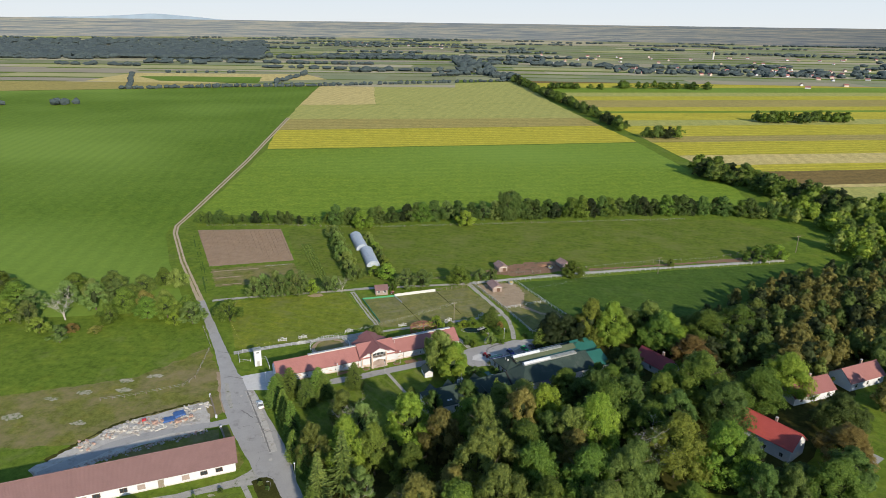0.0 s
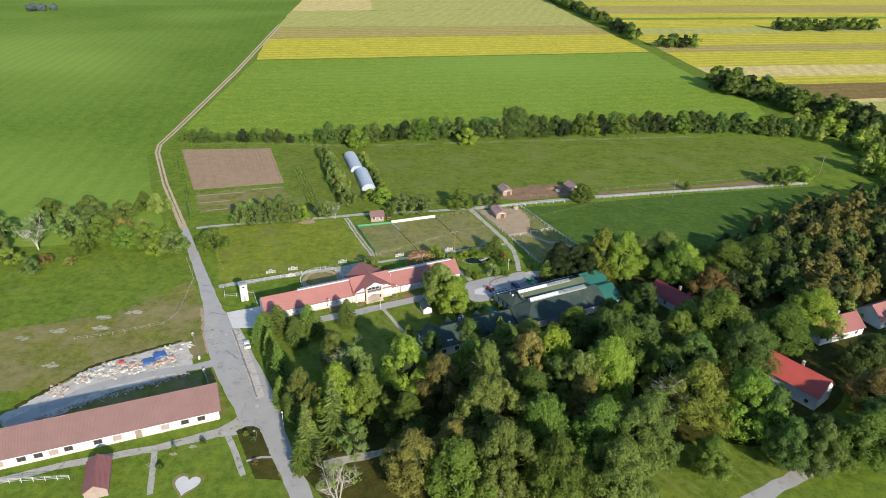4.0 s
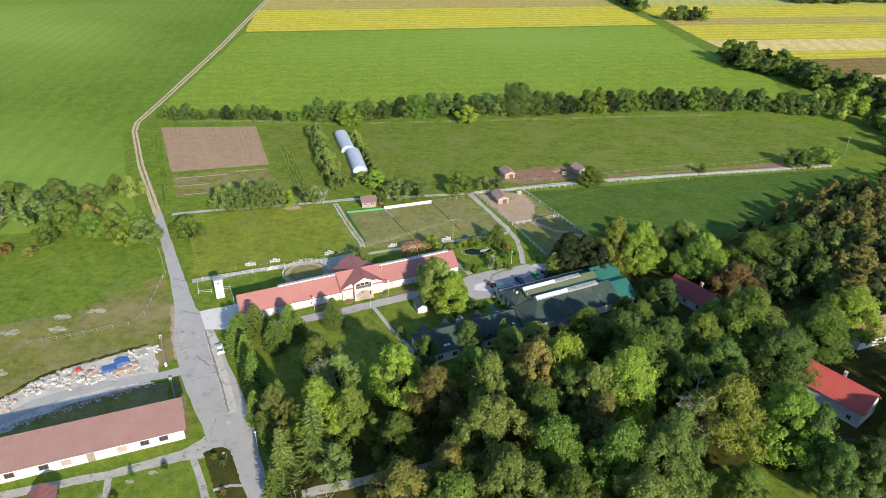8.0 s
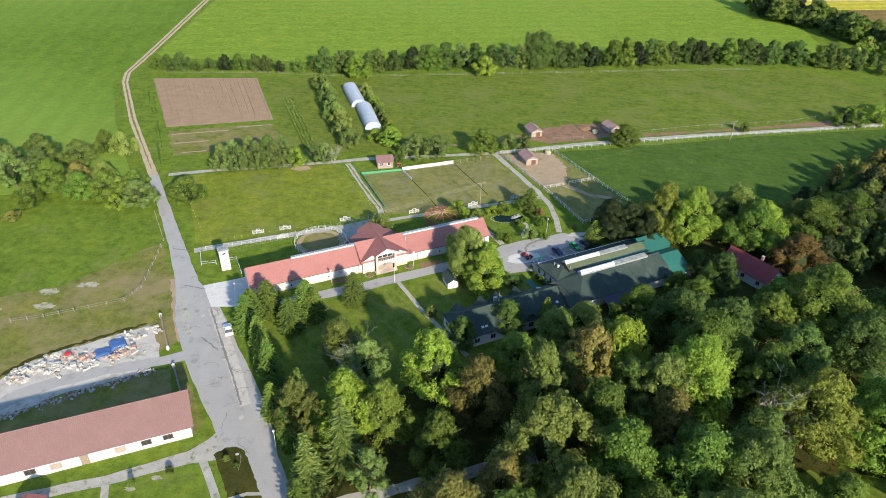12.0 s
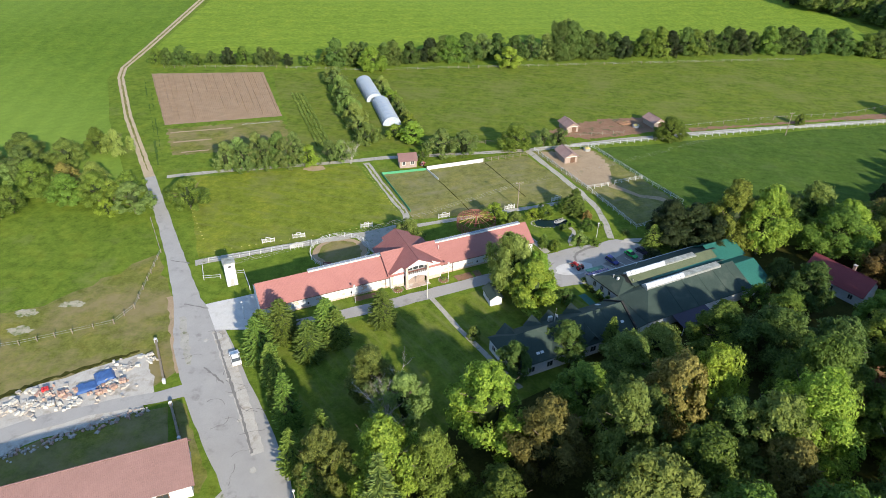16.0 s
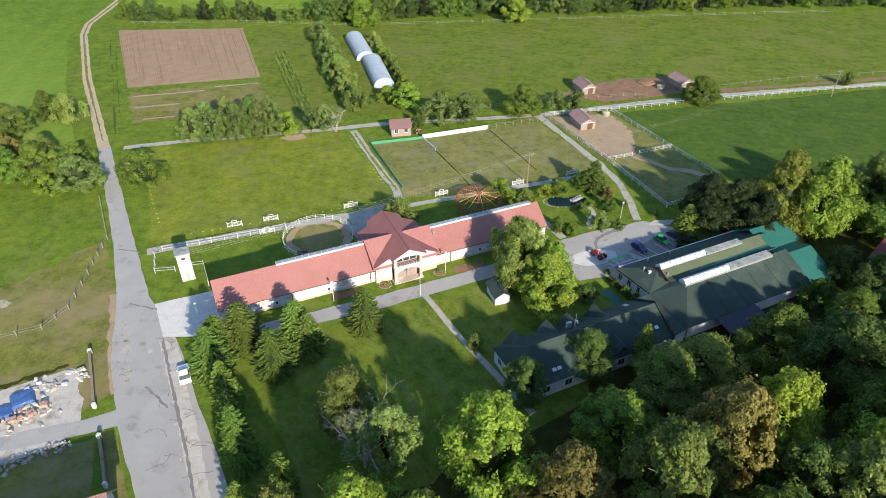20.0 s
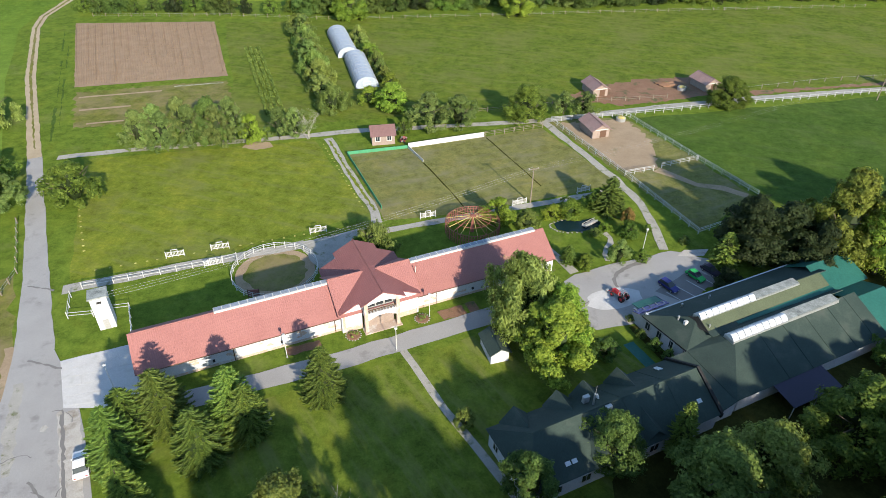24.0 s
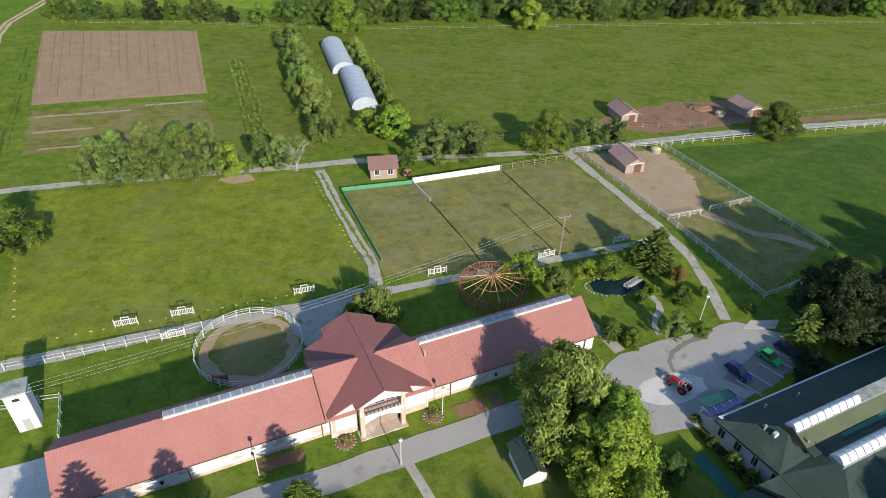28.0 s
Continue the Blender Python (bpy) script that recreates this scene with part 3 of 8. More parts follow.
# roads and paths
ribbon("road", [(-11.5, 80, 4.4), (-23.8, 101.2, 4.6), (-29.6, 110.2, 5.8), (-34.8, 117.5, 9.8), (-40.5, 126.5, 10.8), (-47.5, 137, 11.2), (-55.5, 151, 10.4), (-62.5, 163, 5.4), (-70, 177, 4.1), (-81, 196.6, 3.4), (-94.8, 221, 3.1)], 0.05, M["asphalt"], "cracked pale asphalt road", 0.14, step=2.2)
ribbon("track", [(-94.8, 221, 2.9), (-121.8, 267.3, 2.6), (-143.4, 309, 2.5), (-148, 322, 2.8), (-150.5, 352, 3.3), (-166, 505, 4.0), (-197, 757, 4.5)], 0.055, M["track"], "pale gravel farm track", 0.14, step=2.2)
ribbon("track_verge", [(-97, 225, 0.3), (-121.8, 267.3, 0.75), (-143.4, 309, 0.7), (-148, 322, 0.7), (-150.5, 352, 0.9), (-166, 505, 1.0), (-197, 757, 1.1)], 0.061, M["rough"], "grassy strip between the wheel ruts", 0.16, step=1.4)
sheet("concrete_pad", [(-58.2, 162.1), (-47.0, 167.2), (-42.6, 156.6), (-46.0, 154.3), (-53.5, 153.9)], 0.06, M["concrete"], "pale concrete yard slabs", 0.08, 3)
ribbon("pavement", [(-43.5, 154.2, 4.0), (-38.5, 155.7, 3.4), (-19.5, 163.7, 3.4), (-8.5, 169.0, 3.5), (4.5, 175.4, 3.7), (16, 180, 5.0)], 0.058, M["asphalt"], "grey asphalt lane along the stable", 0.15)
sheet("car_park", [(14, 181.5), (17.4, 185.5), (22.8, 188.2), (35.5, 193.2), (42, 191), (41, 185), (33, 179), (24.5, 173.5), (19, 172), (14, 177)], 0.062, M["asphalt"], "grey asphalt yard", 0.25, 2)
ribbon("footpath", [(-9.9, 166.4, 1.1), (-3.6, 155.9, 1.1), (2.4, 147.4, 1.2), (7.5, 140, 1.2)], 0.05, M["gravel"], "narrow pale footpath", 0.06)
ribbon("farm_path", [(-90, 221.5, 2.0), (-76.8, 225.6, 2.0), (-37.6, 235.2, 2.2), (-27.4, 238.4, 2.2), (3, 243.9, 2.0), (18, 246.8, 2.4), (48, 256.5, 2.4), (75, 264, 2.6), (105, 271, 2.6), (146, 280, 2.6), (178, 287.5, 2.6)], 0.05, M["gravel"], "pale gravel path past the sheds", 0.2)
ribbon("farm_path", [(-66, 177.6, 2.4), (-43.9, 186.6, 2.2), (-28.1, 192.5, 2.2), (-20.5, 195.8, 3.2), (-14.4, 197.6, 1.8), (-3.5, 201.6, 1.6), (16, 208.8, 1.6), (31, 214.5, 1.8)], 0.052, M["gravel"], "gravel path behind the stable", 0.2)
sheet("gravel_yard", [(-30, 190.5), (-21, 197), (-16.5, 196), (-19, 190), (-22, 184), (-25, 184)], 0.06, M["gravel"], "gravel yard behind the gatehouse", 0.3, 2)
ribbon("farm_path", [(-33.0, 234.2, 2.0), (-26, 218.5, 1.9), (-18.4, 203.2, 1.9), (-17.5, 198, 2.0)], 0.054, M["gravel"], "double-rutted gravel path beside the arena", 0.2)
ribbon("grass_ridge", [(-32.6, 233, 0.5), (-26, 218.5, 0.55), (-18.6, 204, 0.5)], 0.062, M["lawn"], "grass ridge between the wheel ruts", 0.2, step=0.8)
ribbon("farm_path", [(17.8, 246.2, 2.2), (24.2, 232, 1.8), (30.4, 218.6, 1.8), (33.6, 209, 1.8), (34.4, 200, 1.9), (34.3, 193.5, 1.9)], 0.056, M["gravel"], "gravel path along the paddock fence", 0.2)
ribbon("barn_path", [(-36.5, 114.5, 9.0), (-39.5, 112.6, 5.5), (-43, 110.6, 3.0), (-56, 105, 2.2), (-73.3, 99.4, 2.2), (-110, 83, 2.2)], 0.043, M["gravel"], "grey path along the barn", 0.12)
ribbon("barn_path", [(-40.8, 110.6, 1.4), (-36.5, 104, 1.4), (-33, 98, 1.4)], 0.055, M["gravel"], "grey footpath through the lawn", 0.08)


# ---- trees ----
def leaves(rng, P, N, size, long=1.0, wide=0.62, hang=0.0):
    """One folded leaf spray at each point, facing about its normal; hang turns the long way downwards."""
    n = len(P)
    N = N / np.maximum(np.linalg.norm(N, axis=1, keepdims=True), 1e-6)
    A = rng.normal(0, 1, (n, 3)) * (1 - hang) + np.array((0, 0, -2.2)) * hang
    A -= N * (A * N).sum(1, keepdims=True)
    A /= np.maximum(np.linalg.norm(A, axis=1, keepdims=True), 1e-6)
    B = np.cross(N, A)
    s = size * rng.uniform(0.5, 1.35, (n, 1))
    w = wide * rng.uniform(0.7, 1.2, (n, 1))
    tri = np.stack((P - A * s * long, P + A * s * 0.5 * long + B * s * w + N * s * 0.15, P + A * s * 0.7 * long - B * s * w - N * s * 0.1), 1)
    return tri.reshape(-1, 3)


def crown(rng, H, R, low, lobes, clumps, per, size, hang=0.0, top=0.75, lumps=0.22, fill=(0.20, 0.37)):
    """A crown built as it grows: leaf sprays in small domed clumps, the clumps on the outer sides of large uneven lobes."""
    f = (np.arange(lobes) + 0.5) / lobes
    az = np.arange(lobes) * 2.39996 + rng.normal(0, 0.4, lobes)
    ph = rng.uniform(0, 6.28, 3)
    wide = np.sin(np.pi * np.clip(0.18 + 0.78 * f ** top, 0, 0.96)) ** 0.7
    lump = 1 + lumps * (np.sin(2 * az + ph[0]) * 0.6 + np.sin(3 * az + ph[1]) * 0.5) + rng.normal(0, 0.07, lobes)
    rl = R * rng.uniform(fill[0], fill[1], lobes) * (1.08 - 0.3 * f)
    rad = np.maximum(R * wide * lump - rl * 0.75, 0.0) * rng.uniform(0.78, 1.0, lobes)
    inner = np.where(f > 0.55, rng.uniform(0, 1, lobes) ** 0.5, 1.0)
    rad *= inner
    z = H * low + rl * 0.5 + f * (H * (1 - low) - rl * 1.35) + (1 - inner) * 0.1 * H * (f < 0.9) + rng.normal(0, 0.03 * H, lobes) * (f < 0.85)
    C = np.stack((np.cos(az) * rad, np.sin(az) * rad, z), 1)
    out = np.stack((np.cos(az) * (1.05 - f), np.sin(az) * (1.05 - f), 0.1 + 0.7 * f), 1)
    D = rng.normal(0, 1, (lobes, clumps, 3))
    D /= np.linalg.norm(D, axis=2, keepdims=True)
    D = D + out[:, None, :] * 0.5 + np.array((0, 0, 0.3))
    D /= np.linalg.norm(D, axis=2, keepdims=True)
    K = C[:, None, :] + D * (rl[:, None] * rng.uniform(0.5, 1.22, (lobes, clumps)))[:, :, None] * np.array((1, 1, 0.85))
    rc = (rl[:, None] * rng.uniform(0.30, 0.62, (lobes, clumps)))[:, :, None, None]
    T = rng.normal(0, 0.55, (lobes, clumps, per, 3))
    Dn = D[:, :, None, :]
    T -= Dn * (T * Dn).sum(3, keepdims=True)
    rise = 0.5 - 0.6 * (T * T).sum(3, keepdims=True) + rng.normal(0, 0.3, (lobes, clumps, per, 1))
    P = K[:, :, None, :] + T * rc + Dn * rise * rc
    if hang:
        P[..., 2] -= hang * R * 0.5 * rng.uniform(0, 1, P.shape[:3]) ** 1.4
    P[..., 2] = np.clip(P[..., 2], 0.02 * H, H * 1.03)
    N = Dn * 0.8 + T * 0.55 + rng.normal(0, 0.3, P.shape) + np.array((0, 0, 0.25))
    if hang:
        N = N * np.array((1, 1, 0.4))
    q = leaves(rng, P.reshape(-1, 3), N.reshape(-1, 3), size, 1.0 + 0.5 * hang, 0.62 - 0.34 * hang, hang)
    verts = [tuple(v) for v in q.tolist()]
    faces = [(k, k + 1, k + 2) for k in range(0, len(verts), 3)]
    return verts, faces


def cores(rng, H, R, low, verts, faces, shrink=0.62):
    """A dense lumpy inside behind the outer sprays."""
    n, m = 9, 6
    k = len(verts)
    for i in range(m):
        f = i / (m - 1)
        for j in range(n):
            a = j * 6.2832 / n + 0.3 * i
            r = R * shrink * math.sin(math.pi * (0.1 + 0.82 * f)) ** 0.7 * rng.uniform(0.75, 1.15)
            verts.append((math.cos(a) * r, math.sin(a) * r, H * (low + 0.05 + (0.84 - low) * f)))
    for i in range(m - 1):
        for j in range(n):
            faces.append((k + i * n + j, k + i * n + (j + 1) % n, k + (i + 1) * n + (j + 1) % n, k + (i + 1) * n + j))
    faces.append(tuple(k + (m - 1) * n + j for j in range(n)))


def conifer(rng, H, R, power, tiers, size, droop=0.3):
    """Whorls of branches with upturned tips, each a row of flat needle sprays with side twigs."""
    P, N, A, S = [], [], [], []
    for t in range(tiers):
        f = t / (tiers - 1)
        L = R * (1.01 - f) ** power * (0.78 + 0.22 * min(1.0, f / 0.16))
        nb = max(5, int(15 - 9 * f))
        a0 = rng.uniform(0, 6.28)
        for b in range(nb):
            a = a0 + b * 6.2832 / nb + rng.normal(0, 0.14)
            l = L * rng.uniform(0.74, 1.12)
            z0 = H * (0.03 + 0.95 * f) + rng.normal(0, 0.14)
            steps = max(2, int(l * 0.75 / (size * 0.5)))
            for k in range(steps + 1):
                u = 0.3 + 0.7 * (k + 0.5) / (steps + 0.5)
                d = l * u
                z = z0 - droop * 1.4 * l * u + droop * l * u ** 3
                for side in (-1, -0.45, 0.45, 1) if k < steps else (-1, 0, 1):
                    b2 = a + side * rng.uniform(0.6, 1.0)
                    w = size * (1.3 - 0.6 * u) * rng.uniform(0.7, 1.2)
                    dx, dy, dz = math.cos(b2), math.sin(b2), -0.15 + 0.4 * u
                    P.append((math.cos(a) * d + dx * w * 0.6, math.sin(a) * d + dy * w * 0.6, z + dz * w * 0.6))
                    A.append((dx, dy, dz))
                    N.append((math.cos(a) * 0.9, math.sin(a) * 0.9, 0.6))
                    S.append(w)
    P, A, S = np.array(P), np.array(A), np.array(S)[:, None]
    N = np.array(N) + rng.normal(0, 0.25, P.shape)
    A /= np.linalg.norm(A, axis=1, keepdims=True)
    B = np.cross(N, A)
    B /= np.linalg.norm(B, axis=1, keepdims=True)
    tri = np.stack((P - A * S * 0.7 + B * S * 0.36, P - A * S * 0.7 - B * S * 0.36, P + A * S * 0.85), 1).reshape(-1, 3)
    verts = [tuple(v) for v in tri.tolist()]
    return verts, [(k, k + 1, k + 2) for k in range(0, len(verts), 3)]


def bare_branches(rng, H, R, r0):
    """A leafless crown: a leaning trunk, limbs, branches and twigs."""
    bm = bmesh.new()

    def grow(p, d, length, r, level):
        q = p + d * length * 0.5 + Vector((rng.uniform(-0.1, 0.1), rng.uniform(-0.1, 0.1), 0)) * length
        e = q + (d + Vector((rng.uniform(-0.3, 0.3), rng.uniform(-0.3, 0.3), 0.15))).normalized() * length * 0.5
        tube(p, q, r, r * 0.75, 5 if level < 2 else 3, bm)
        tube(q, e, r * 0.75, r * 0.45, 5 if level < 2 else 3, bm)
        if level == 3:
            return
        for i in range((5, 4, 4)[level]):
            f = rng.uniform(0.35, 1.0)
            o = p.lerp(e, f)
            a = i * 2.4 + rng.uniform(-0.5, 0.5)
            side = Vector((math.cos(a), math.sin(a), rng.uniform(0.0, 0.7)))
            grow(o, (d * 0.5 + side).normalized(), length * rng.uniform(0.45, 0.62), r * 0.45, level + 1)
    for i in range(4):
        a = i * 1.7 + rng.uniform(-0.3, 0.3)
        grow(Vector((0, 0, H * 0.12 * i)), Vector((math.cos(a) * R / H * 0.9, math.sin(a) * R / H * 0.9, 0.8)).normalized(), H * 0.55, r0 * (0.9 - 0.12 * i), 0)
    tube((0, 0, -0.1), (0, 0, H * 0.4), r0 * 1.2, r0 * 0.7, 7, bm)
    return bm


def trunk_mesh(rng, H, R, reach, r0, limbs=6):
    bm = bmesh.new()
    p, r = Vector((0, 0, -0.1)), r0
    for i in range(4):
        q = p + Vector((rng.uniform(-0.25, 0.25), rng.uniform(-0.25, 0.25), H * reach / 4))
        tube(p, q, r, r * 0.78, 7, bm)
        p, r = q, r * 0.78
    for i in range(limbs):
        a = i * 2.4 + rng.uniform(-0.4, 0.4)
        z0 = H * rng.uniform(0.25, reach * 0.85)
        m = Vector((math.cos(a) * R * 0.35, math.sin(a) * R * 0.35, z0 + H * 0.12))
        e = Vector((math.cos(a) * R * 0.72, math.sin(a) * R * 0.72, z0 + H * rng.uniform(0.18, 0.3)))
        tube((0, 0, z0), m, r0 * 0.42, r0 * 0.28, 5, bm)
        tube(m, e, r0 * 0.28, r0 * 0.1, 5, bm)
    return bm


TREE_NAMES = {"g": "green broadleaf tree with a full crown", "l": "light green broadleaf tree with a sunlit crown", "p": "tall tree with pale olive-green foliage", "o": "olive-brown tree in early autumn leaf", "a": "golden-green tree turning in autumn", "n": "small tree with bright yellow-green leaves", "f": "rusty brown autumn tree in the park", "r": "soft green tree with a rounded crown", "d": "dark green tree with dense foliage", "k": "very dark broad-crowned tree in shade", "y": "bushy green conifer with dense branches", "s": "tall spruce with drooping branches", "w": "willow with weeping pale green branches", "b": "grey-green tree with thin foliage", "x": "half-bare tree with grey branches"}
PROTO = {}


SHAPES = {"k": dict(low=0.10, fill=(0.2, 0.34)), "r": dict(low=0.10, lumps=0.12), "w": dict(low=0.14, hang=0.55, lumps=0.16, fill=(0.2, 0.34)), "p": dict(low=0.14, lumps=0.3, top=0.95, fill=(0.15, 0.32)), "b": dict(low=0.16, lumps=0.32, fill=(0.14, 0.27)), "a": dict(low=0.12, top=0.62), "l": dict(low=0.12, top=0.8, lumps=0.3)}


def make_tree(kind, variant, H=16.0, R=6.0, lobes=18, clumps=14, per=54, size=0.32):
    ob = thing("tree", TREE_NAMES[kind], "tree", (0, -900, -200))
    rng = random.Random(hash_of(kind) * 31 + variant)
    gen = np.random.default_rng(hash_of(kind) * 31 + variant)
    vi, fi = [], []
    if kind == "y":
        vs, fs = conifer(gen, H, R, 0.52, 32, 0.62 if H > 9 else 0.4, 0.2)
        cores(gen, H * 0.8, R * 0.8, 0.0, vi, fi, 0.6)
        tr = trunk_mesh(rng, H, R * 0.4, 0.9, H * 0.016, 0)
    elif kind == "s":
        vs, fs = conifer(gen, H, R, 1.0, 19, 0.72 if H > 9 else 0.42, 0.34)
        tr = trunk_mesh(rng, H, R * 0.4, 0.9, H * 0.016, 0)
    elif kind == "x":
        vs, fs = crown(gen, H, R, 0.45, 7, 7, per // 2, size)
        tr = bare_branches(rng, H, R, H * 0.017)
    else:
        sh = dict(low=0.12)
        sh.update(SHAPES.get(kind, {}))
        vs, fs = crown(gen, H, R, lobes=lobes, clumps=clumps, per=per if kind not in "b" else per // 2, size=size, **sh)
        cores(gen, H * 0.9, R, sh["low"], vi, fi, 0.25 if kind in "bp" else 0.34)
        tr = trunk_mesh(rng, H, R, 0.68, H * 0.022)
    part("trunk", tr, M["deadbark" if kind == "x" else "bark"], ob)
    if vi:
        # the darkest leaf colour puts the crown's inner shade into this part
        part("inner_foliage", mesh_of("inner_foliage", vi, fi, LEAF["k"]), None, ob, "dense inner foliage coloured dark as crown shade")
    part("crown", mesh_of("crown", vs, fs, LEAF["b" if kind == "x" else kind]), None, ob)
    return ob


def hash_of(s):
    return sum(ord(c) * (i + 3) for i, c in enumerate(s))


def tree(kind, x, y, R, H, seed=0, group="park trees", sink=0.0):
    """Plants a copy of a tree of that kind, scaled to its crown radius and height."""
    small, big = H < 9, R > 6.9
    key = (kind, seed % 2, small, big)
    if key not in PROTO:
        PROTO[key] = make_tree(kind, seed % 2 + (5 if small else 9 if big else 0), *((7.0, 3.4, 26, 9, 32, 0.19) if small else (18.0, 8.0, 60, 10, 60, 0.27) if big else (16.0, 6.0, 50, 9, 58, 0.26)))
    h0, r0 = (7.0, 3.4) if small else (18.0, 8.0) if big else (16.0, 6.0)
    m = pose(x, y, -sink * H, 0, 0, seed * 77.7) @ Matrix.Diagonal((R / r0, R / r0, H / h0, 1))
    ob = copy_thing(PROTO[key], m)
    ob["group"] = group
    return ob


def plant(rows, start, group="park trees"):
    """Plants rows of kind, x, y, crown radius and height."""
    for i, (k, x, y, R, H) in enumerate(rows):
        tree(k, x, y, R, H, i + start, group)


# conifers along the road and the open lawn
plant([("y", -39.1, 152.2, 4.0, 9.6), ("y", -42.3, 149.8, 3.4, 8.8), ("y", -42.1, 146.0, 3.7, 10), ("y", -30.3, 153.0, 3.7, 9.6), ("y", -28.0, 151.2, 3.2, 8.4), ("y", -32.6, 147.0, 3.7, 9), ("y", -19.7, 157.4, 3.4, 9.0), ("y", -32.5, 129.0, 2.9, 13), ("y", -37.7, 139.3, 2.6, 10), ("y", -26.2, 125.2, 2.4, 9), ("y", -35.3, 134.0, 2.4, 10), ("y", -29.9, 120.5, 2.6, 9.5), ("y", -25.4, 114.0, 2.6, 10), ("y", -21.0, 107.6, 2.9, 11), ("s", -14.8, 110.2, 5.2, 17), ("s", -19.6, 104.0, 4.4, 15), ("y", -20.4, 100.0, 2.7, 9)], 0)
# open park
plant([("r", -19.6, 136.3, 4.4, 12), ("b", -13.1, 130.4, 4.6, 12), ("x", -16.2, 130.0, 4.6, 10.5), ("l", 0.6, 128.0, 6.6, 16.5), ("p", -23.9, 116.0, 4.2, 15), ("l", -15.0, 116.2, 5.6, 17), ("a", -7.7, 115.4, 4.8, 16), ("b", -9.5, 104.8, 3.6, 11), ("g", 2.2, 110.8, 5.5, 13), ("o", 9.6, 121.0, 5.8, 17), ("p", 20.4, 121.0, 5.6, 21), ("o", 30.8, 129.6, 6.0, 18.5), ("n", 37.4, 132.4, 5.6, 18), ("g", 17.4, 132.9, 5.4, 12.5), ("r", 26.9, 142.3, 6.0, 11.5), ("r", 32.8, 145.5, 5.4, 11.5), ("p", 20.6, 107.5, 8.6, 21), ("g", 30.5, 114.5, 6.6, 18), ("o", 43.8, 116.2, 5.2, 15)], 18)
# park towards the south
plant([("p", 43.0, 122.0, 6.4, 18), ("g", 32.3, 104.3, 7.3, 19), ("g", 44.5, 104.5, 7.6, 18), ("p", 53.6, 103.5, 7.3, 19), ("l", 50.5, 124.8, 7.2, 20), ("g", 55.5, 133.6, 7.6, 19), ("d", 64.0, 144.1, 6.9, 15), ("d", 54.7, 147.6, 7.0, 14), ("g", 46.5, 151.4, 6.2, 12), ("x", 64.5, 118.4, 5.6, 14), ("a", 70.4, 118.2, 8.0, 19), ("l", 82.0, 116.1, 8.0, 18), ("d", 86.0, 113.6, 5.4, 16.5), ("d", 97.5, 110.2, 6.0, 11), ("g", 88.0, 152.6, 10.0, 18), ("f", 92.7, 174.7, 6.4, 13), ("d", 91.0, 139.6, 7.4, 16), ("g", 104.6, 150.2, 8.2, 15)], 36)
# park below the halls
plant([("l", 118.9, 160.8, 8.0, 14), ("g", 63.0, 160.0, 4.6, 9), ("d", 70.9, 167.6, 4.8, 11.5), ("g", 75.0, 149.0, 5.8, 13), ("g", 80.5, 158.0, 5.0, 11), ("d", 76.0, 136.0, 6.5, 15), ("g", 66.0, 128.5, 6.0, 16), ("p", 23.2, 94.9, 7.4, 20), ("o", 4.6, 96.0, 6.4, 16), ("g", 14.0, 91.5, 6.6, 18), ("g", 34.0, 93.4, 7.0, 18), ("r", 46.8, 93.4, 7.1, 17), ("x", -10.8, 90.2, 4.6, 13), ("g", 69.4, 103.2, 4.6, 10), ("d", 86.5, 105.0, 4.4, 15), ("d", 92.5, 104.0, 4.6, 15), ("g", 103.7, 106.8, 7.4, 15)], 54)
# park and houses
plant([("f", 117.9, 125.2, 7.8, 12), ("d", 112.0, 113.0, 6.5, 14), ("d", 124.0, 140.0, 7.0, 13), ("o", 12.5, 101.0, 5.0, 15), ("d", 58.0, 112.0, 5.5, 16), ("d", 38.0, 124.0, 5.0, 15), ("d", 27.0, 128.0, 5.0, 13), ("w", 7.6, 171.6, 6.6, 14), ("l", 11.2, 164.2, 5.6, 12), ("l", 12.6, 168.0, 4.6, 11.5), ("d", 16.5, 148.2, 3.8, 9.5), ("d", 6.4, 142.6, 3.2, 9), ("y", 25.4, 150.6, 2.2, 9), ("r", -1.0, 153.2, 1.6, 3.5), ("a", 61.4, 190.4, 6.2, 18.5), ("l", 68.6, 188.2, 6.4, 18.5), ("k", 47.8, 192.5, 5.9, 12), ("k", 53.0, 191.0, 5.8, 12), ("k", 57.6, 187.4, 4.6, 10.5)], 72)
# by the halls and the yard
plant([("r", 84.4, 197.5, 6.7, 15), ("g", 85.8, 187.0, 7.4, 14), ("d", 67.5, 174.0, 3.8, 8), ("g", 60.0, 166.0, 3.4, 6.5), ("l", 88.9, 190.1, 7.0, 14), ("g", 103.5, 192.7, 9.0, 14), ("g", 119.0, 200.1, 9.0, 13), ("d", 76.0, 199.0, 6.0, 12), ("y", 43.4, 189.6, 2.8, 6.6), ("k", 42.4, 183.8, 2.6, 3.2), ("k", 40.6, 181.4, 1.8, 2.4), ("d", 19.0, 166.4, 2.2, 3.6), ("d", 25.2, 170.6, 0.9, 1.8), ("d", 26.6, 168.2, 1.0, 2.4), ("d", 28.0, 165.8, 1.0, 2.6), ("d", 24.4, 174.4, 0.7, 1.2)], 90)

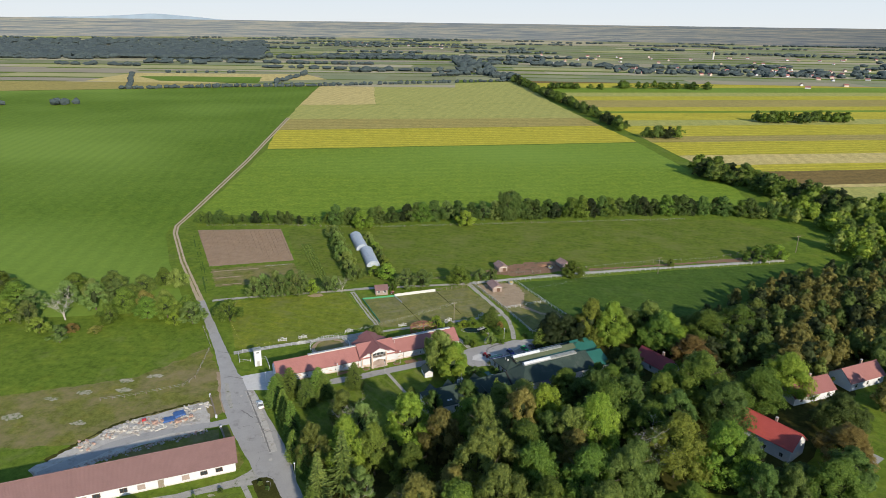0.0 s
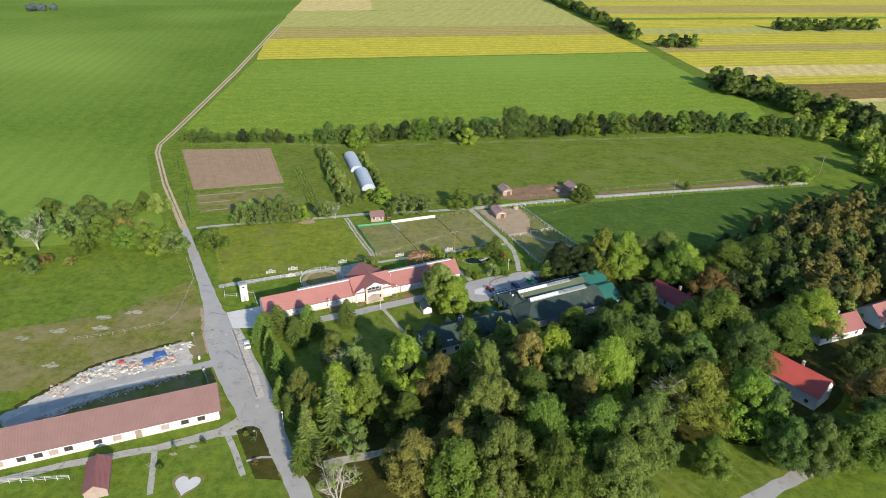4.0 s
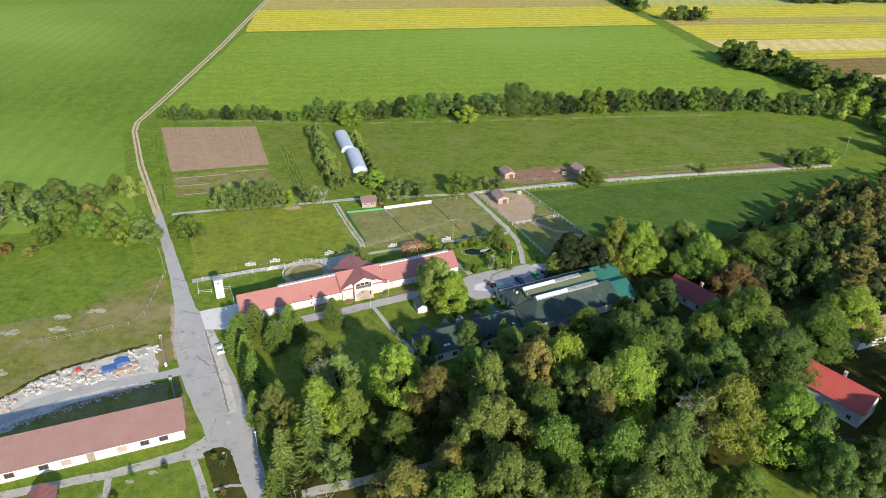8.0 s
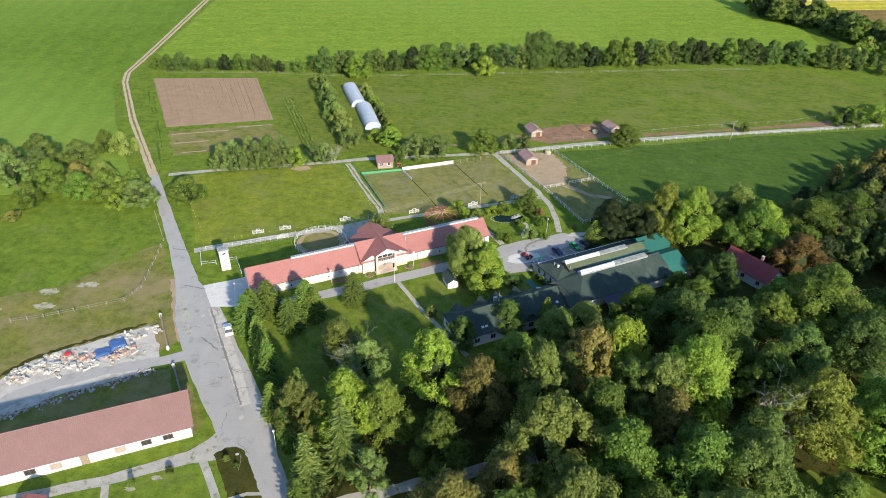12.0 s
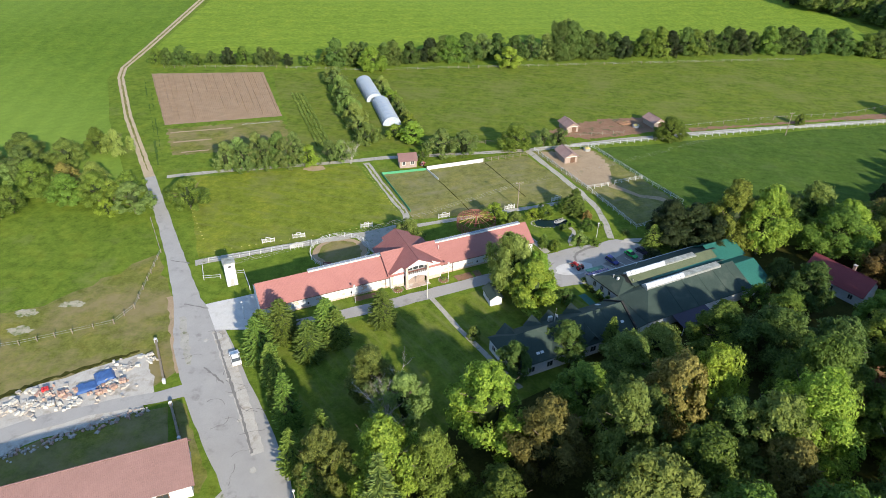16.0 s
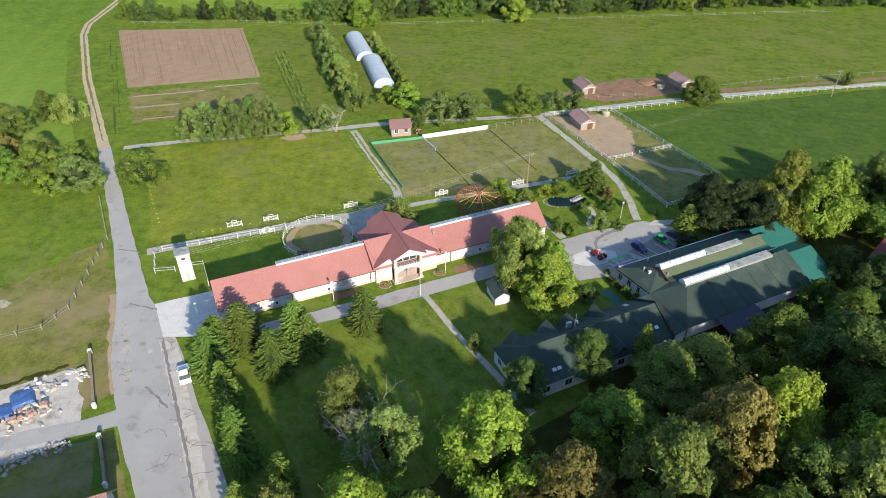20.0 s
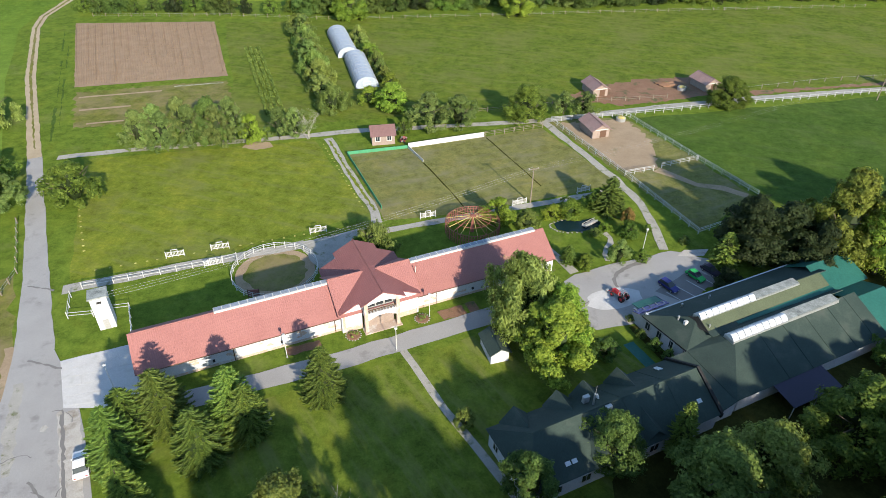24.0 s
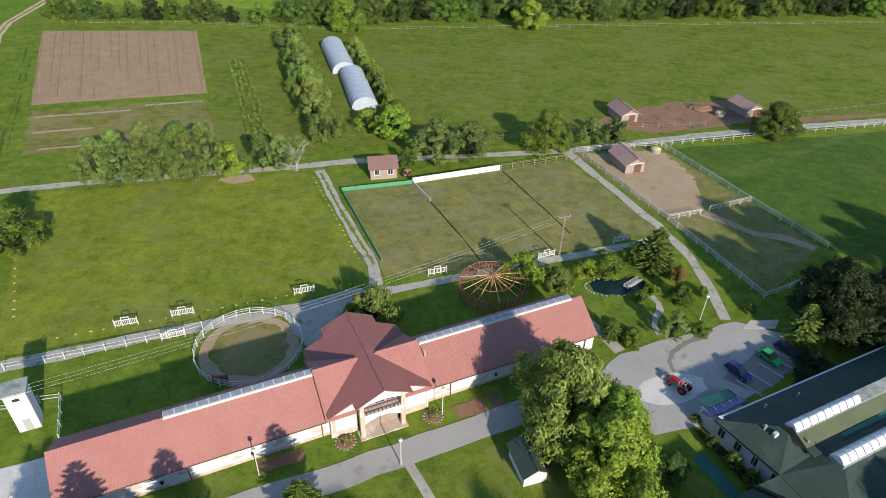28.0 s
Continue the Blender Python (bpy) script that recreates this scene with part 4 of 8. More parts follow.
LEFT_GROVE = [("g", -76.2, 203.3, 5.6, 8.9), ("b", -89.6, 199.8, 5.4, 9.2), ("n", -95.5, 197.5, 2.6, 5.4), ("g", -108.6, 203.0, 4.8, 9.5), ("g", -119.8, 207.5, 5.2, 11), ("g", -116.8, 236.3, 4.2, 8.5), ("w", -110.8, 235.8, 4.4, 8.5), ("r", -128.8, 222.3, 4.8, 10), ("x", -140.0, 200.1, 5.2, 11), ("b", -133.1, 209.9, 5.4, 11.5), ("b", -126.0, 214.3, 5.2, 12), ("g", -101.4, 204.4, 4.6, 9.5), ("b", -146.5, 213.4, 5.2, 11), ("a", -143.0, 188.7, 4.0, 6.5), ("b", -131.1, 181.9, 4.0, 7), ("g", -121.3, 198.3, 4.2, 8), ("b", -156.0, 206.1, 5.2, 10.5), ("g", -168.0, 214.0, 5.6, 10), ("d", -136.0, 230.0, 5.0, 9), ("g", -181.0, 224.0, 6.0, 10), ("g", -150.0, 226.0, 5.4, 9), ("o", -113.8, 211.2, 3.8, 8.5), ("r", -105.5, 211.5, 4.2, 9), ("a", -98.6, 206.5, 3.2, 6.5), ("b", -138.6, 218.8, 4.6, 10), ("g", -160.5, 198.0, 5.0, 9), ("b", -152.0, 196.5, 4.4, 9.5), ("g", -95.2, 209.6, 3.8, 7.5), ("r", -121.0, 226.5, 4.6, 9), ("f", -131.5, 190.5, 2.6, 3.5), ("o", -122.5, 190.0, 2.4, 3.0)]
for i, (k, x, y, R, H) in enumerate(LEFT_GROVE):
    tree(k, x, y, R, H, i + 3, "grove west of the road")


def farm_trees(rows, start):
    """Garden and farm trees, set a little into the ground."""
    for i, (k, x, y, R, H) in enumerate(rows):
        tree(k, x, y, R * 1.08, H * (1.3 if y > 224 and x < 70 else 1.12), i + start, "garden and farm trees", 0.1)


farm_trees([("b", -73.6, 226.6, 3.4, 8.0), ("b", -70.0, 228.2, 3.6, 8.6), ("b", -67.4, 225.9, 3.4, 8.0), ("b", -65.0, 230.4, 3.6, 9.4), ("b", -62.4, 228.0, 3.4, 8.6), ("d", -59.0, 231.2, 3.8, 9.2), ("b", -56.6, 228.9, 3.2, 8.4), ("b", -54.2, 232.2, 3.6, 9.0), ("n", -49.6, 231.6, 3.0, 5.6), ("b", -44.0, 233.2, 3.2, 6.6), ("b", -40.6, 234.6, 3.0, 6.2), ("x", -37.4, 233.6, 3.2, 6.0), ("b", -9.9, 241.5, 5.2, 7.5), ("b", -3.1, 242.1, 4.6, 7), ("g", 13.4, 247.4, 4.6, 7.5), ("b", 23.3, 251.1, 3.4, 5), ("b", 28.5, 251.5, 3.6, 5), ("l", -20.0, 250.8, 4.4, 6), ("l", -25.8, 254.7, 2.8, 4), ("g", 65.9, 258.0, 4.6, 7), ("w", -16.9, 190.8, 3.5, 6), ("l", -19.9, 189.9, 1.7, 3.4), ("n", 5.3, 201.0, 2.9, 5.2)], 1)
farm_trees([("r", 10.4, 199.6, 2.6, 3.6), ("l", 18.9, 204.0, 2.7, 3.4), ("n", 15.4, 203.2, 1.9, 2.8), ("y", 26.5, 205.8, 3.2, 7.5), ("g", 28.6, 197.4, 1.9, 3.4), ("f", 29.6, 202.3, 1.2, 3.2), ("b", 25.5, 189.6, 2.2, 4.6), ("y", 16.7, 189.0, 1.5, 3.6), ("l", 19.3, 187.9, 1.6, 2.6), ("g", 29.5, 190.2, 1.3, 2.2), ("g", -15.7, 237.2, 1.6, 3.6), ("g", 24.0, 207.0, 2.0, 4.0), ("l", -42.5, 325.5, 5.0, 9), ("l", 16.4, 334.5, 4.8, 8), ("g", 161.9, 284.6, 6.0, 8), ("l", 176.0, 291.0, 6.0, 7), ("a", 117.0, 274.5, 1.8, 4.4), ("g", 32.6, 199.2, 1.0, 1.6)], 19)
farm_trees([("l", 25.0, 199.2, 1.1, 1.5), ("d", 22.7, 197.4, 1.2, 1.6), ("d", 38.5, 196.0, 1.0, 1.4)], 37)

# rows of young trees either side of the polytunnels
for i in range(11):
    f = i / 10
    tree("wbrw"[i % 4], -35.5 - 20.5 * f + random.uniform(-0.8, 0.8), 250 + 60 * f, random.uniform(3.8, 4.8), random.uniform(7.0, 9.0), i, "row beside the polytunnels", 0.14)
for i in range(9):
    f = i / 8
    tree("wlrw"[i % 4], -19.8 - 16.5 * f + random.uniform(-0.6, 0.6), 258 + 48 * f, random.uniform(2.2, 3.0), random.uniform(4.4, 6.0), i, "row beside the polytunnels", 0.14)

# the belt of trees behind the pasture
line = [(-141, 329), (-95, 331), (-49, 336), (9, 348), (70, 357), (144, 371), (176, 372), (206, 362)]
k = 0
for (xa, ya), (xb, yb) in zip(line, line[1:]):
    n = max(1, int(math.hypot(xb - xa, yb - ya) / 6.4))
    for i in range(n):
        f = (i + random.uniform(0.2, 0.8)) / n
        x, y = xa + (xb - xa) * f, ya + (yb - ya) * f
        H = random.uniform(5, 8.4) if x < -62 else random.uniform(9.2, 12.5)
        if 38 < x < 46:
            H = 16
        tree(random.choice("ddkdbdg"), x, y + random.uniform(-2, 2), H * random.uniform(0.46, 0.58), H * 1.2, k, "tree belt behind the pasture", 0.17)
        k += 1
tree("p", 44, 358, 5.5, 16, 1, "tree belt behind the pasture")

# denser growth further off, joined
LOW = {}


def low_tree(kind, variant):
    """A light tree of 16 m as plain arrays of points and faces."""
    if (kind, variant) not in LOW:
        gen = np.random.default_rng(hash_of(kind) * 17 + variant)
        vs, fs = crown(gen, 16.0, 6.6, 0.08, 18, 7, 16, 0.62)
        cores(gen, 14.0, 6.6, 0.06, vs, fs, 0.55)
        LOW[kind, variant] = np.array([tuple(v) for v in vs]), fs
    return LOW[kind, variant]


def growth(name, label, rows):
    """Many trees as one joined mesh; rows of kind, x, y, radius and height."""
    kinds = sorted({r[0] for r in rows})
    verts, faces, mats = [], [], []
    base = 0
    for n, (k, x, y, R, H) in enumerate(rows):
        vs, fs = low_tree(k, n % 3)
        c, s = math.cos(n * 1.9), math.sin(n * 1.9)
        p = vs * np.array((R / 6.6, R / 6.6, H / 16.0))
        q = np.stack((p[:, 0] * c - p[:, 1] * s + x, p[:, 0] * s + p[:, 1] * c + y, p[:, 2]), 1)
        verts.extend(map(tuple, q.tolist()))
        faces.extend(tuple(i + base for i in f) for f in fs)
        mats.extend([kinds.index(k)] * len(fs))
        base += len(vs)
    me = bpy.data.meshes.new(name)
    me.from_pydata(verts, [], faces)
    for k in kinds:
        me.materials.append(LEAF[k])
    me.polygons.foreach_set("material_index", mats)
    return tagged(new(name, me), label, "trees", kind="stuff")


rows = []
for i in range(84):
    f = random.random()
    H = random.uniform(10, 15.5)
    rows.append((random.choice("gdkgrd"), 262 - 62 * f + random.uniform(-10, 10), 372 + 128 * f + random.uniform(-8, 8), H * 0.52, H))
for i in range(95):
    f = i / 94
    H = random.uniform(9, 15)
    x = 205 - 88 * f + random.uniform(-7, 7) if f > 0.08 else random.uniform(199, 245)
    y = 640 + 705 * f if f > 0.08 else 657 + random.uniform(-5, 5)
    rows.append((random.choice("gdkd"), x, y, H * 0.55, H))
growth("long_hedge", "long dark hedge of mixed trees between fields", rows)
rows = []
for i in range(230):
    x, y = random.uniform(196, 340), random.uniform(286, 392)
    if y - 284 < (214 - x) * 2.0 or (x < 224 and 304 < y < 354):
        continue
    H = random.uniform(7, 12)
    rows.append((random.choice("gdgrlgl"), x, y, H * 0.5, H))
growth("thicket", "loose thicket of trees east of the pasture", rows)
wood = [(86, 176), (112, 216), (152, 250), (215, 282), (250, 300), (300, 250), (240, 180), (180, 140), (140, 150), (120, 176)]


def inside(x, y, poly):
    c = False
    for (xa, ya), (xb, yb) in zip(poly, poly[1:] + poly[:1]):
        if (ya > y) != (yb > y) and x < (xb - xa) * (y - ya) / (yb - ya) + xa:
            c = not c
    return c


placed, rows = [], []
for _ in range(4200):
    x, y = random.uniform(86, 300), random.uniform(140, 300)
    if inside(x, y, wood) and all((x - a) ** 2 + (y - b) ** 2 > 170 for a, b in ((125, 157), (132, 154), (148, 166), (100, 137), (120, 150))) and all((x - a) ** 2 + (y - b) ** 2 > 21 for a, b in placed):
        placed.append((x, y))
        H = random.uniform(8, 13) * (1.0 if inside(x - 8, y + 8, wood) else 0.6)
        rows.append((random.choice("dkoddkopdo"), x, y, H * random.uniform(0.36, 0.48), H))
growth("east_wood", "dense mixed wood east of the park", rows)
rows = []
for i in range(22):
    rows.append((random.choice("gd"), 381 + 116 * i / 21 + random.uniform(-3, 3), 776 + 19 * i / 21 + random.uniform(0, 22), 8, random.uniform(11, 15)))
for i in range(26):
    rows.append((random.choice("gd"), 300 + random.uniform(0, 180), 1205 + random.uniform(0, 40), 8, random.uniform(9, 14)))
    rows.append((random.choice("gd"), 172 + random.uniform(0, 100), 1183 + random.uniform(0, 20), 7, random.uniform(8, 12)))
growth("field_groves", "small groves standing between the strip fields", rows)


# ---- buildings ----
def window(parent, x0, x1, z0, z1, y, face=-1, frame_mat=None, glass=None, axis="x"):
    """A framed window set proud of a wall that faces -y (face=-1) or +y, or -x / +x with axis 'y'."""
    fm = frame_mat or M["whitewood"]
    d0, d1 = (y - 0.05, y + 0.10) if face < 0 else (y - 0.10, y + 0.05)

    def bx(a0, a1, c0, c1, e0, e1, bm=None):
        return box(a0, a1, c0, c1, e0, e1, bm) if axis == "x" else box(c0, c1, a0, a1, e0, e1, bm)
    fr = bx(x0 - 0.08, x0 + 0.06, d0, d1, z0 - 0.08, z1 + 0.08)
    bx(x1 - 0.06, x1 + 0.08, d0, d1, z0 - 0.08, z1 + 0.08, fr)
    bx(x0 + 0.06, x1 - 0.06, d0, d1, z1 - 0.06, z1 + 0.08, fr)
    bx(x0 + 0.06, x1 - 0.06, d0, d1, z0 - 0.08, z0 + 0.06, fr)
    w = part("window", fr, fm, parent)
    m = (x0 + x1) / 2
    s = 0.02 * face
    for a, b in ((x0 + 0.06, m - 0.03), (m + 0.03, x1 - 0.06)):
        part("pane", bx(a, b, min(y + s, y + s * 2), max(y + s, y + s * 2), z0 + 0.06, z1 - 0.06), glass or M["glass"], w)
    part("mullion", bx(m - 0.03, m + 0.03, d0, d1, z0 + 0.06, z1 - 0.06), fm, w)
    return w


def gable_wall(x, y0, y1, z0, eave, ridge, t=0.3, axis="x"):
    """An end wall with its gable triangle, in the plane x."""
    ym = (y0 + y1) / 2
    prof = [(y0, z0), (y1, z0), (y1, eave), (ym, ridge), (y0, eave)]
    bm = bmesh.new()
    a = [bm.verts.new((x, p, q) if axis == "x" else (p, x, q)) for p, q in prof]
    b = [bm.verts.new((x + t, p, q) if axis == "x" else (p, x + t, q)) for p, q in prof]
    bm.faces.new(a)
    bm.faces.new(b[::-1])
    for i in range(5):
        j = (i + 1) % 5
        bm.faces.new((a[j], a[i], b[i], b[j]))
    return bm


def gable_house(name, label, cat, at, turn, L, W, eave, ridge, wall, roof, over=0.4, chimney=False, wins=0, group="", base=None):
    """A plain house along its local x axis, its front facing -y, the ridge along x."""
    h = thing(name, label, cat, at, turn, group)
    t, yr = 0.3, W / 2
    part("wall", box(0, L, 0, t, 0, eave), wall, h)
    part("wall", box(0, L, W - t, W, 0, eave), wall, h)
    k = (ridge - eave) / yr
    part("gable_wall", gable_wall(0, t, W - t, 0, eave + t * k - 0.12, ridge - 0.12, t), wall, h)
    part("gable_wall", gable_wall(L - t, t, W - t, 0, eave + t * k - 0.12, ridge - 0.12, t), wall, h)
    dz = over * k
    part("roof", slab([(-over, -over, eave - dz), (L + over, -over, eave - dz), (L + over, yr, ridge), (-over, yr, ridge)], 0.12), roof, h)
    part("roof", slab([(L + over, W + over, eave - dz), (-over, W + over, eave - dz), (-over, yr, ridge), (L + over, yr, ridge)], 0.12), roof, h)
    part("ridge_cap", tube((-over, yr, ridge + 0.01), (L + over, yr, ridge + 0.01), 0.11, 0.11, 6), roof, h)
    if chimney:
        c = part("chimney", box(L * 0.6, L * 0.6 + 0.6, yr + 0.5, yr + 1.1, ridge - 0.8, ridge + 0.9), M["brickrub"], h)
        part("chimney_cap", box(L * 0.6 - 0.08, L * 0.6 + 0.68, yr + 0.42, yr + 1.18, ridge + 0.9, ridge + 1.0), M["stone"], c)
    for i in range(wins):
        x = L * (i + 0.5) / wins
        window(h, x - 0.5, x + 0.5, 1.0, min(2.2, eave - 0.3), 0)
    return h


def stable():
    """The long stable with the gatehouse in its middle."""
    h = thing("stable_building", "long white stable with a red tiled roof and gatehouse", "stable", (-44.9, 157.2), 26.0)
    EZ, RZ, RV, D = 2.95, 6.05, 4.85, 9.5
    for u0, u1 in ((0.6, 28.9), (40.9, 65.2)):
        part("front_wall", box(u0, u1, 0.65, 1.0, 0.4, 3.05), M["white"], h)
        part("plinth", box(u0, u1, 0.60, 1.03, 0, 0.4), M["plinth"], h, "blotchy peach plaster plinth")
        part("back_wall", box(u0, u1, 8.6, 8.95, 0, 3.05), M["white"], h)
        r0, r1 = (u0 - 0.4, u1 + 0.2) if u0 < 10 else (u0 - 0.2, u1 + 0.4)
        part("roof", slab([(r0, 0.15, EZ - 0.1), (r1, 0.15, EZ - 0.1), (r1, RV, RZ), (r0, RV, RZ)], 0.14), M["redroof"], h)
        part("roof", slab([(r1, D, EZ - 0.1), (r0, D, EZ - 0.1), (r0, RV, RZ), (r1, RV, RZ)], 0.14), M["redroof"], h)
        part("gutter", tube((r0, 0.1, EZ - 0.16), (r1, 0.1, EZ - 0.16), 0.07, 0.07, 6), M["darkwood"], h)
        part("ridge_cap", tube((r0, RV, RZ + 0.02), (r1, RV, RZ + 0.02), 0.1, 0.1, 6), M["redroof"], h)
        # bare plaster patches and little lamps on the front wall
        u = u0 + 2.4
        i = 0
        prng = random.Random(int(u0) + 3)
        while u < u1 - 1:
            for _ in range(3):
                cu, cz, rr = u + prng.uniform(-0.7, 0.9), prng.choice((1.0, 1.1, 1.5, 2.0)), prng.uniform(0.3, 0.62)
                bm = bmesh.new()
                front = [(cu + rr * prng.uniform(0.6, 1.3) * math.cos(k * 0.698), max(0.92, cz + 0.75 * rr * prng.uniform(0.6, 1.2) * math.sin(k * 0.698))) for k in range(9)]
                d = prng.uniform(0.636, 0.646)
                bm.faces.new([bm.verts.new((a, d, c)) for a, c in front])
                r = bmesh.ops.extrude_face_region(bm, geom=bm.faces[:])
                bmesh.ops.translate(bm, vec=(0, 0.03, 0), verts=[v for v in r["geom"] if isinstance(v, bmesh.types.BMVert)])
                part("bare_patch", bm, M["plinth"], h, "patch of bare peach plaster")
            if i % 2:
                lamp = part("wall_lamp", box(u + 2.2, u + 2.5, 0.36, 0.6, 1.0, 1.35), M["black"], h, "small black wall lamp")
                part("bracket", tube((u + 2.35, 0.58, 1.2), (u + 2.35, 0.66, 1.2), 0.05), M["black"], lamp)
            u += 4.75
            i += 1
    for u in (12.9, 27.6, 44.0, 64.0):
        part("downpipe", tube((u, 0.52, 0.05), (u, 0.52, 2.8), 0.06), M["darkwood"], h)
    part("end_wall", gable_wall(0.3, 0.65, 8.95, 0, 3.05, 5.8), M["white"], h)
    part("end_wall", gable_wall(65.2, 0.65, 8.95, 0, 3.05, 5.8), M["white"], h)
    for a, b in ((11.6, 28.4), (41.4, 63.9)):
        sk = part("ridge_skylight", box(a, b, RV - 0.15, RV + 0.85, RZ - 0.35, RZ + 0.22), M["whitewood"], h, "glazed ridge skylight with a white frame")
        n = int((b - a) / 1.15)
        w = (b - a) / n
        me = from_bm("pane", box(-w / 2 + 0.08, w / 2 - 0.08, -0.36, 0.36, 0, 0.05), M["skyglass"])
        for i in range(n):
            p = part("pane", me, None, sk)
            p.location = (a + w * (i + 0.5), RV + 0.35, RZ + 0.225)
    # gatehouse: front walls under the sloping porch roof
    AZ, SR, GU, EV = 7.5, 6.75, 34.6, 4.0
    sl = (AZ - 0.3 - EV) / (GU - 28.2)
    for u0, u1 in ((28.7, 31.7), (37.3, 40.5)):
        bm = bmesh.new()
        top = [AZ - 0.3 - sl * abs(GU - u) - 0.22 for u in (u0, u1)]
        rows = [[bm.verts.new(p) for p in ((u0, y, 0), (u1, y, 0), (u1, y, top[1]), (u0, y, top[0]))] for y in (-0.1, 0.25)]
        bm.faces.new(rows[0])
        bm.faces.new(rows[1][::-1])
        for i in range(4):
            bm.faces.new((rows[0][(i + 1) % 4], rows[0][i], rows[1][i], rows[1][(i + 1) % 4]))
        part("gatehouse_wall", bm, M["white"], h)
        part("plinth", box(u0 - 0.04, u1, -0.15, -0.1, 0, 0.9), M["plinth"], h)
        part("quoin", box(u0 - 0.03, u0 + 0.35, -0.13, -0.1, 0.9, top[0] - 0.1), M["plinth"], h, "peach plaster corner strip")
    part("gatehouse_wall", box(31.7, 37.3, -0.06, 0.22, 2.8, 5.6), M["white"], h)
    part("gatehouse_wall", box(28.7, 40.6, 9.4, 9.7, 0, 3.6), M["white"], h)
    for u in (28.5, 40.4):
        part("gable_wall", gable_wall(u, -0.1, 9.7, 0, 3.55, SR - 0.25), M["white"], h)
    part("roof", slab([(28.0, -0.5, 3.45), (41.2, -0.5, 3.45), (41.2, 4.8, SR), (28.0, 4.8, SR)], 0.14), M["redroof"], h)
    part("roof", slab([(41.2, 10.1, 3.45), (28.0, 10.1, 3.45), (28.0, 4.8, SR), (41.2, 4.8, SR)], 0.14), M["redroof"], h)
    rm = M["redroof_dark"]
    for u, w in ((28.2, 31.1), (41.0, 38.1)):
        zw = EV + sl * abs(w - u)
        part("porch_roof", slab([(GU, -1.65, AZ - 0.3), (GU, 5.6, AZ - 0.3), (u, 5.6, EV), (u, -0.55, EV), (w, -0.55, zw), (w, -1.65, zw)], 0.14), rm, h, "darker red tiled porch roof")
        part("rear_roof", slab([(GU, 5.6, AZ - 0.3), (GU, 12.9, AZ - 0.4), (w, 12.9, zw - 0.1), (w, 11.4, zw - 0.08), (u, 11.4, EV - 0.08), (u, 5.6, EV)], 0.14), rm, h)
        part("bargeboard", tube((w, -1.67, zw - 0.05), (GU, -1.67, AZ - 0.35), 0.08, 0.08, 6), M["redroof_dark"], h)
    part("ridge_cap", tube((GU, -1.7, AZ - 0.28), (GU, 12.9, AZ - 0.36), 0.11, 0.11, 6), rm, h)
    for u0, u1 in ((28.0, 33.4), (35.8, 41.2)):
        part("ridge_cap", tube((u0, 4.8, SR + 0.02), (u1, 4.8, SR + 0.02), 0.11, 0.11, 6), M["redroof"], h)
    part("rear_wall", gable_wall(12.4, 31.3, 37.9, 0, 4.9, 6.7, 0.3, axis="y"), M["white"], h)
    part("bell_pole", tube((41.6, 3.2, 5.2), (41.6, 3.2, 6.3), 0.06), M["whitewood"], h)
    for u in (29.0, 39.9):
        part("rear_wall", box(u, u + 0.3, 9.7, 11.2, 0, 3.9), M["white"], h)
    # porch: pillars, arch, loggia and gable
    for u in (31.65, 36.65):
        part("pillar", box(u, u + 0.55, -1.5, -0.95, 0, 5.55, bevel=0.04), M["plinth"], h, "peach plaster corner pillar")
        part("side_wall", box(u + 0.1, u + 0.4, -0.95, -0.1, 2.75, 5.55), M["white"], h)
    arch = bmesh.new()
    n = 14
    top, low = [], []
    for i in range(n + 1):
        u = 32.2 + 4.45 * i / n
        top.append((u, 3.55))
        low.append((u, 2.15 + 0.7 * math.sin(math.pi * i / n)))
    for y in (-1.4, -1.1):
        v = [[arch.verts.new((u, y, z)) for u, z in row] for row in (top, low)]
        for i in range(n):
            arch.faces.new((v[0][i], v[0][i + 1], v[1][i + 1], v[1][i]))
    bmesh.ops.bridge_loops(arch, edges=[e for e in arch.edges if e.is_boundary])
    part("arch_wall", arch, M["white"], h, "white wall band over the entrance arch")
    part("loggia_back", box(32.2, 36.65, -0.25, -0.1, 3.55, 5.5), M["grey"], h, "dark recess of the upper loggia")
    part("loggia_floor", box(32.2, 36.65, -1.1, -0.1, 3.35, 3.5), M["stone"], h)
    part("rail", box(32.2, 36.65, -1.38, -1.28, 4.05, 4.15), M["darkwood"], h)
    bal = from_bm("baluster", box(-0.05, 0.05, -0.04, 0.04, 0, 0.52), M["darkwood"])
    for i in range(9):
        b = part("baluster", bal, None, h)
        b.location = (32.5 + 0.48 * i, -1.33, 3.54)
    pane = from_bm("pane", box(-0.55, 0.55, -0.02, 0.02, 0, 0.9), M["glass"])
    for i in range(3):
        p = part("pane", pane, None, h)
        p.location = (33.1 + 1.35 * i, -0.29, 3.9)
    gab = bmesh.new()
    gt = [(32.0, 5.05), (33.0, 5.35), (34.45, 5.45), (35.9, 5.35), (36.9, 5.05), (37.5, 5.55), (34.6, 6.95), (31.7, 5.55)]
    for y in (-1.42, -1.12):
        gab.faces.new([gab.verts.new((u, y, z)) for u, z in gt])
    bmesh.ops.bridge_loops(gab, edges=gab.edges[:])
    part("porch_gable", gab, M["white"], h, "white porch gable")
    part("entrance_door", box(32.3, 36.6, -0.3, -0.12, 0, 2.75), M["pinkwood"], h, "broad tan entrance door")
    part("step", box(31.5, 37.4, -1.9, -0.3, 0, 0.12), M["plinth"], h)
    return h


stable()


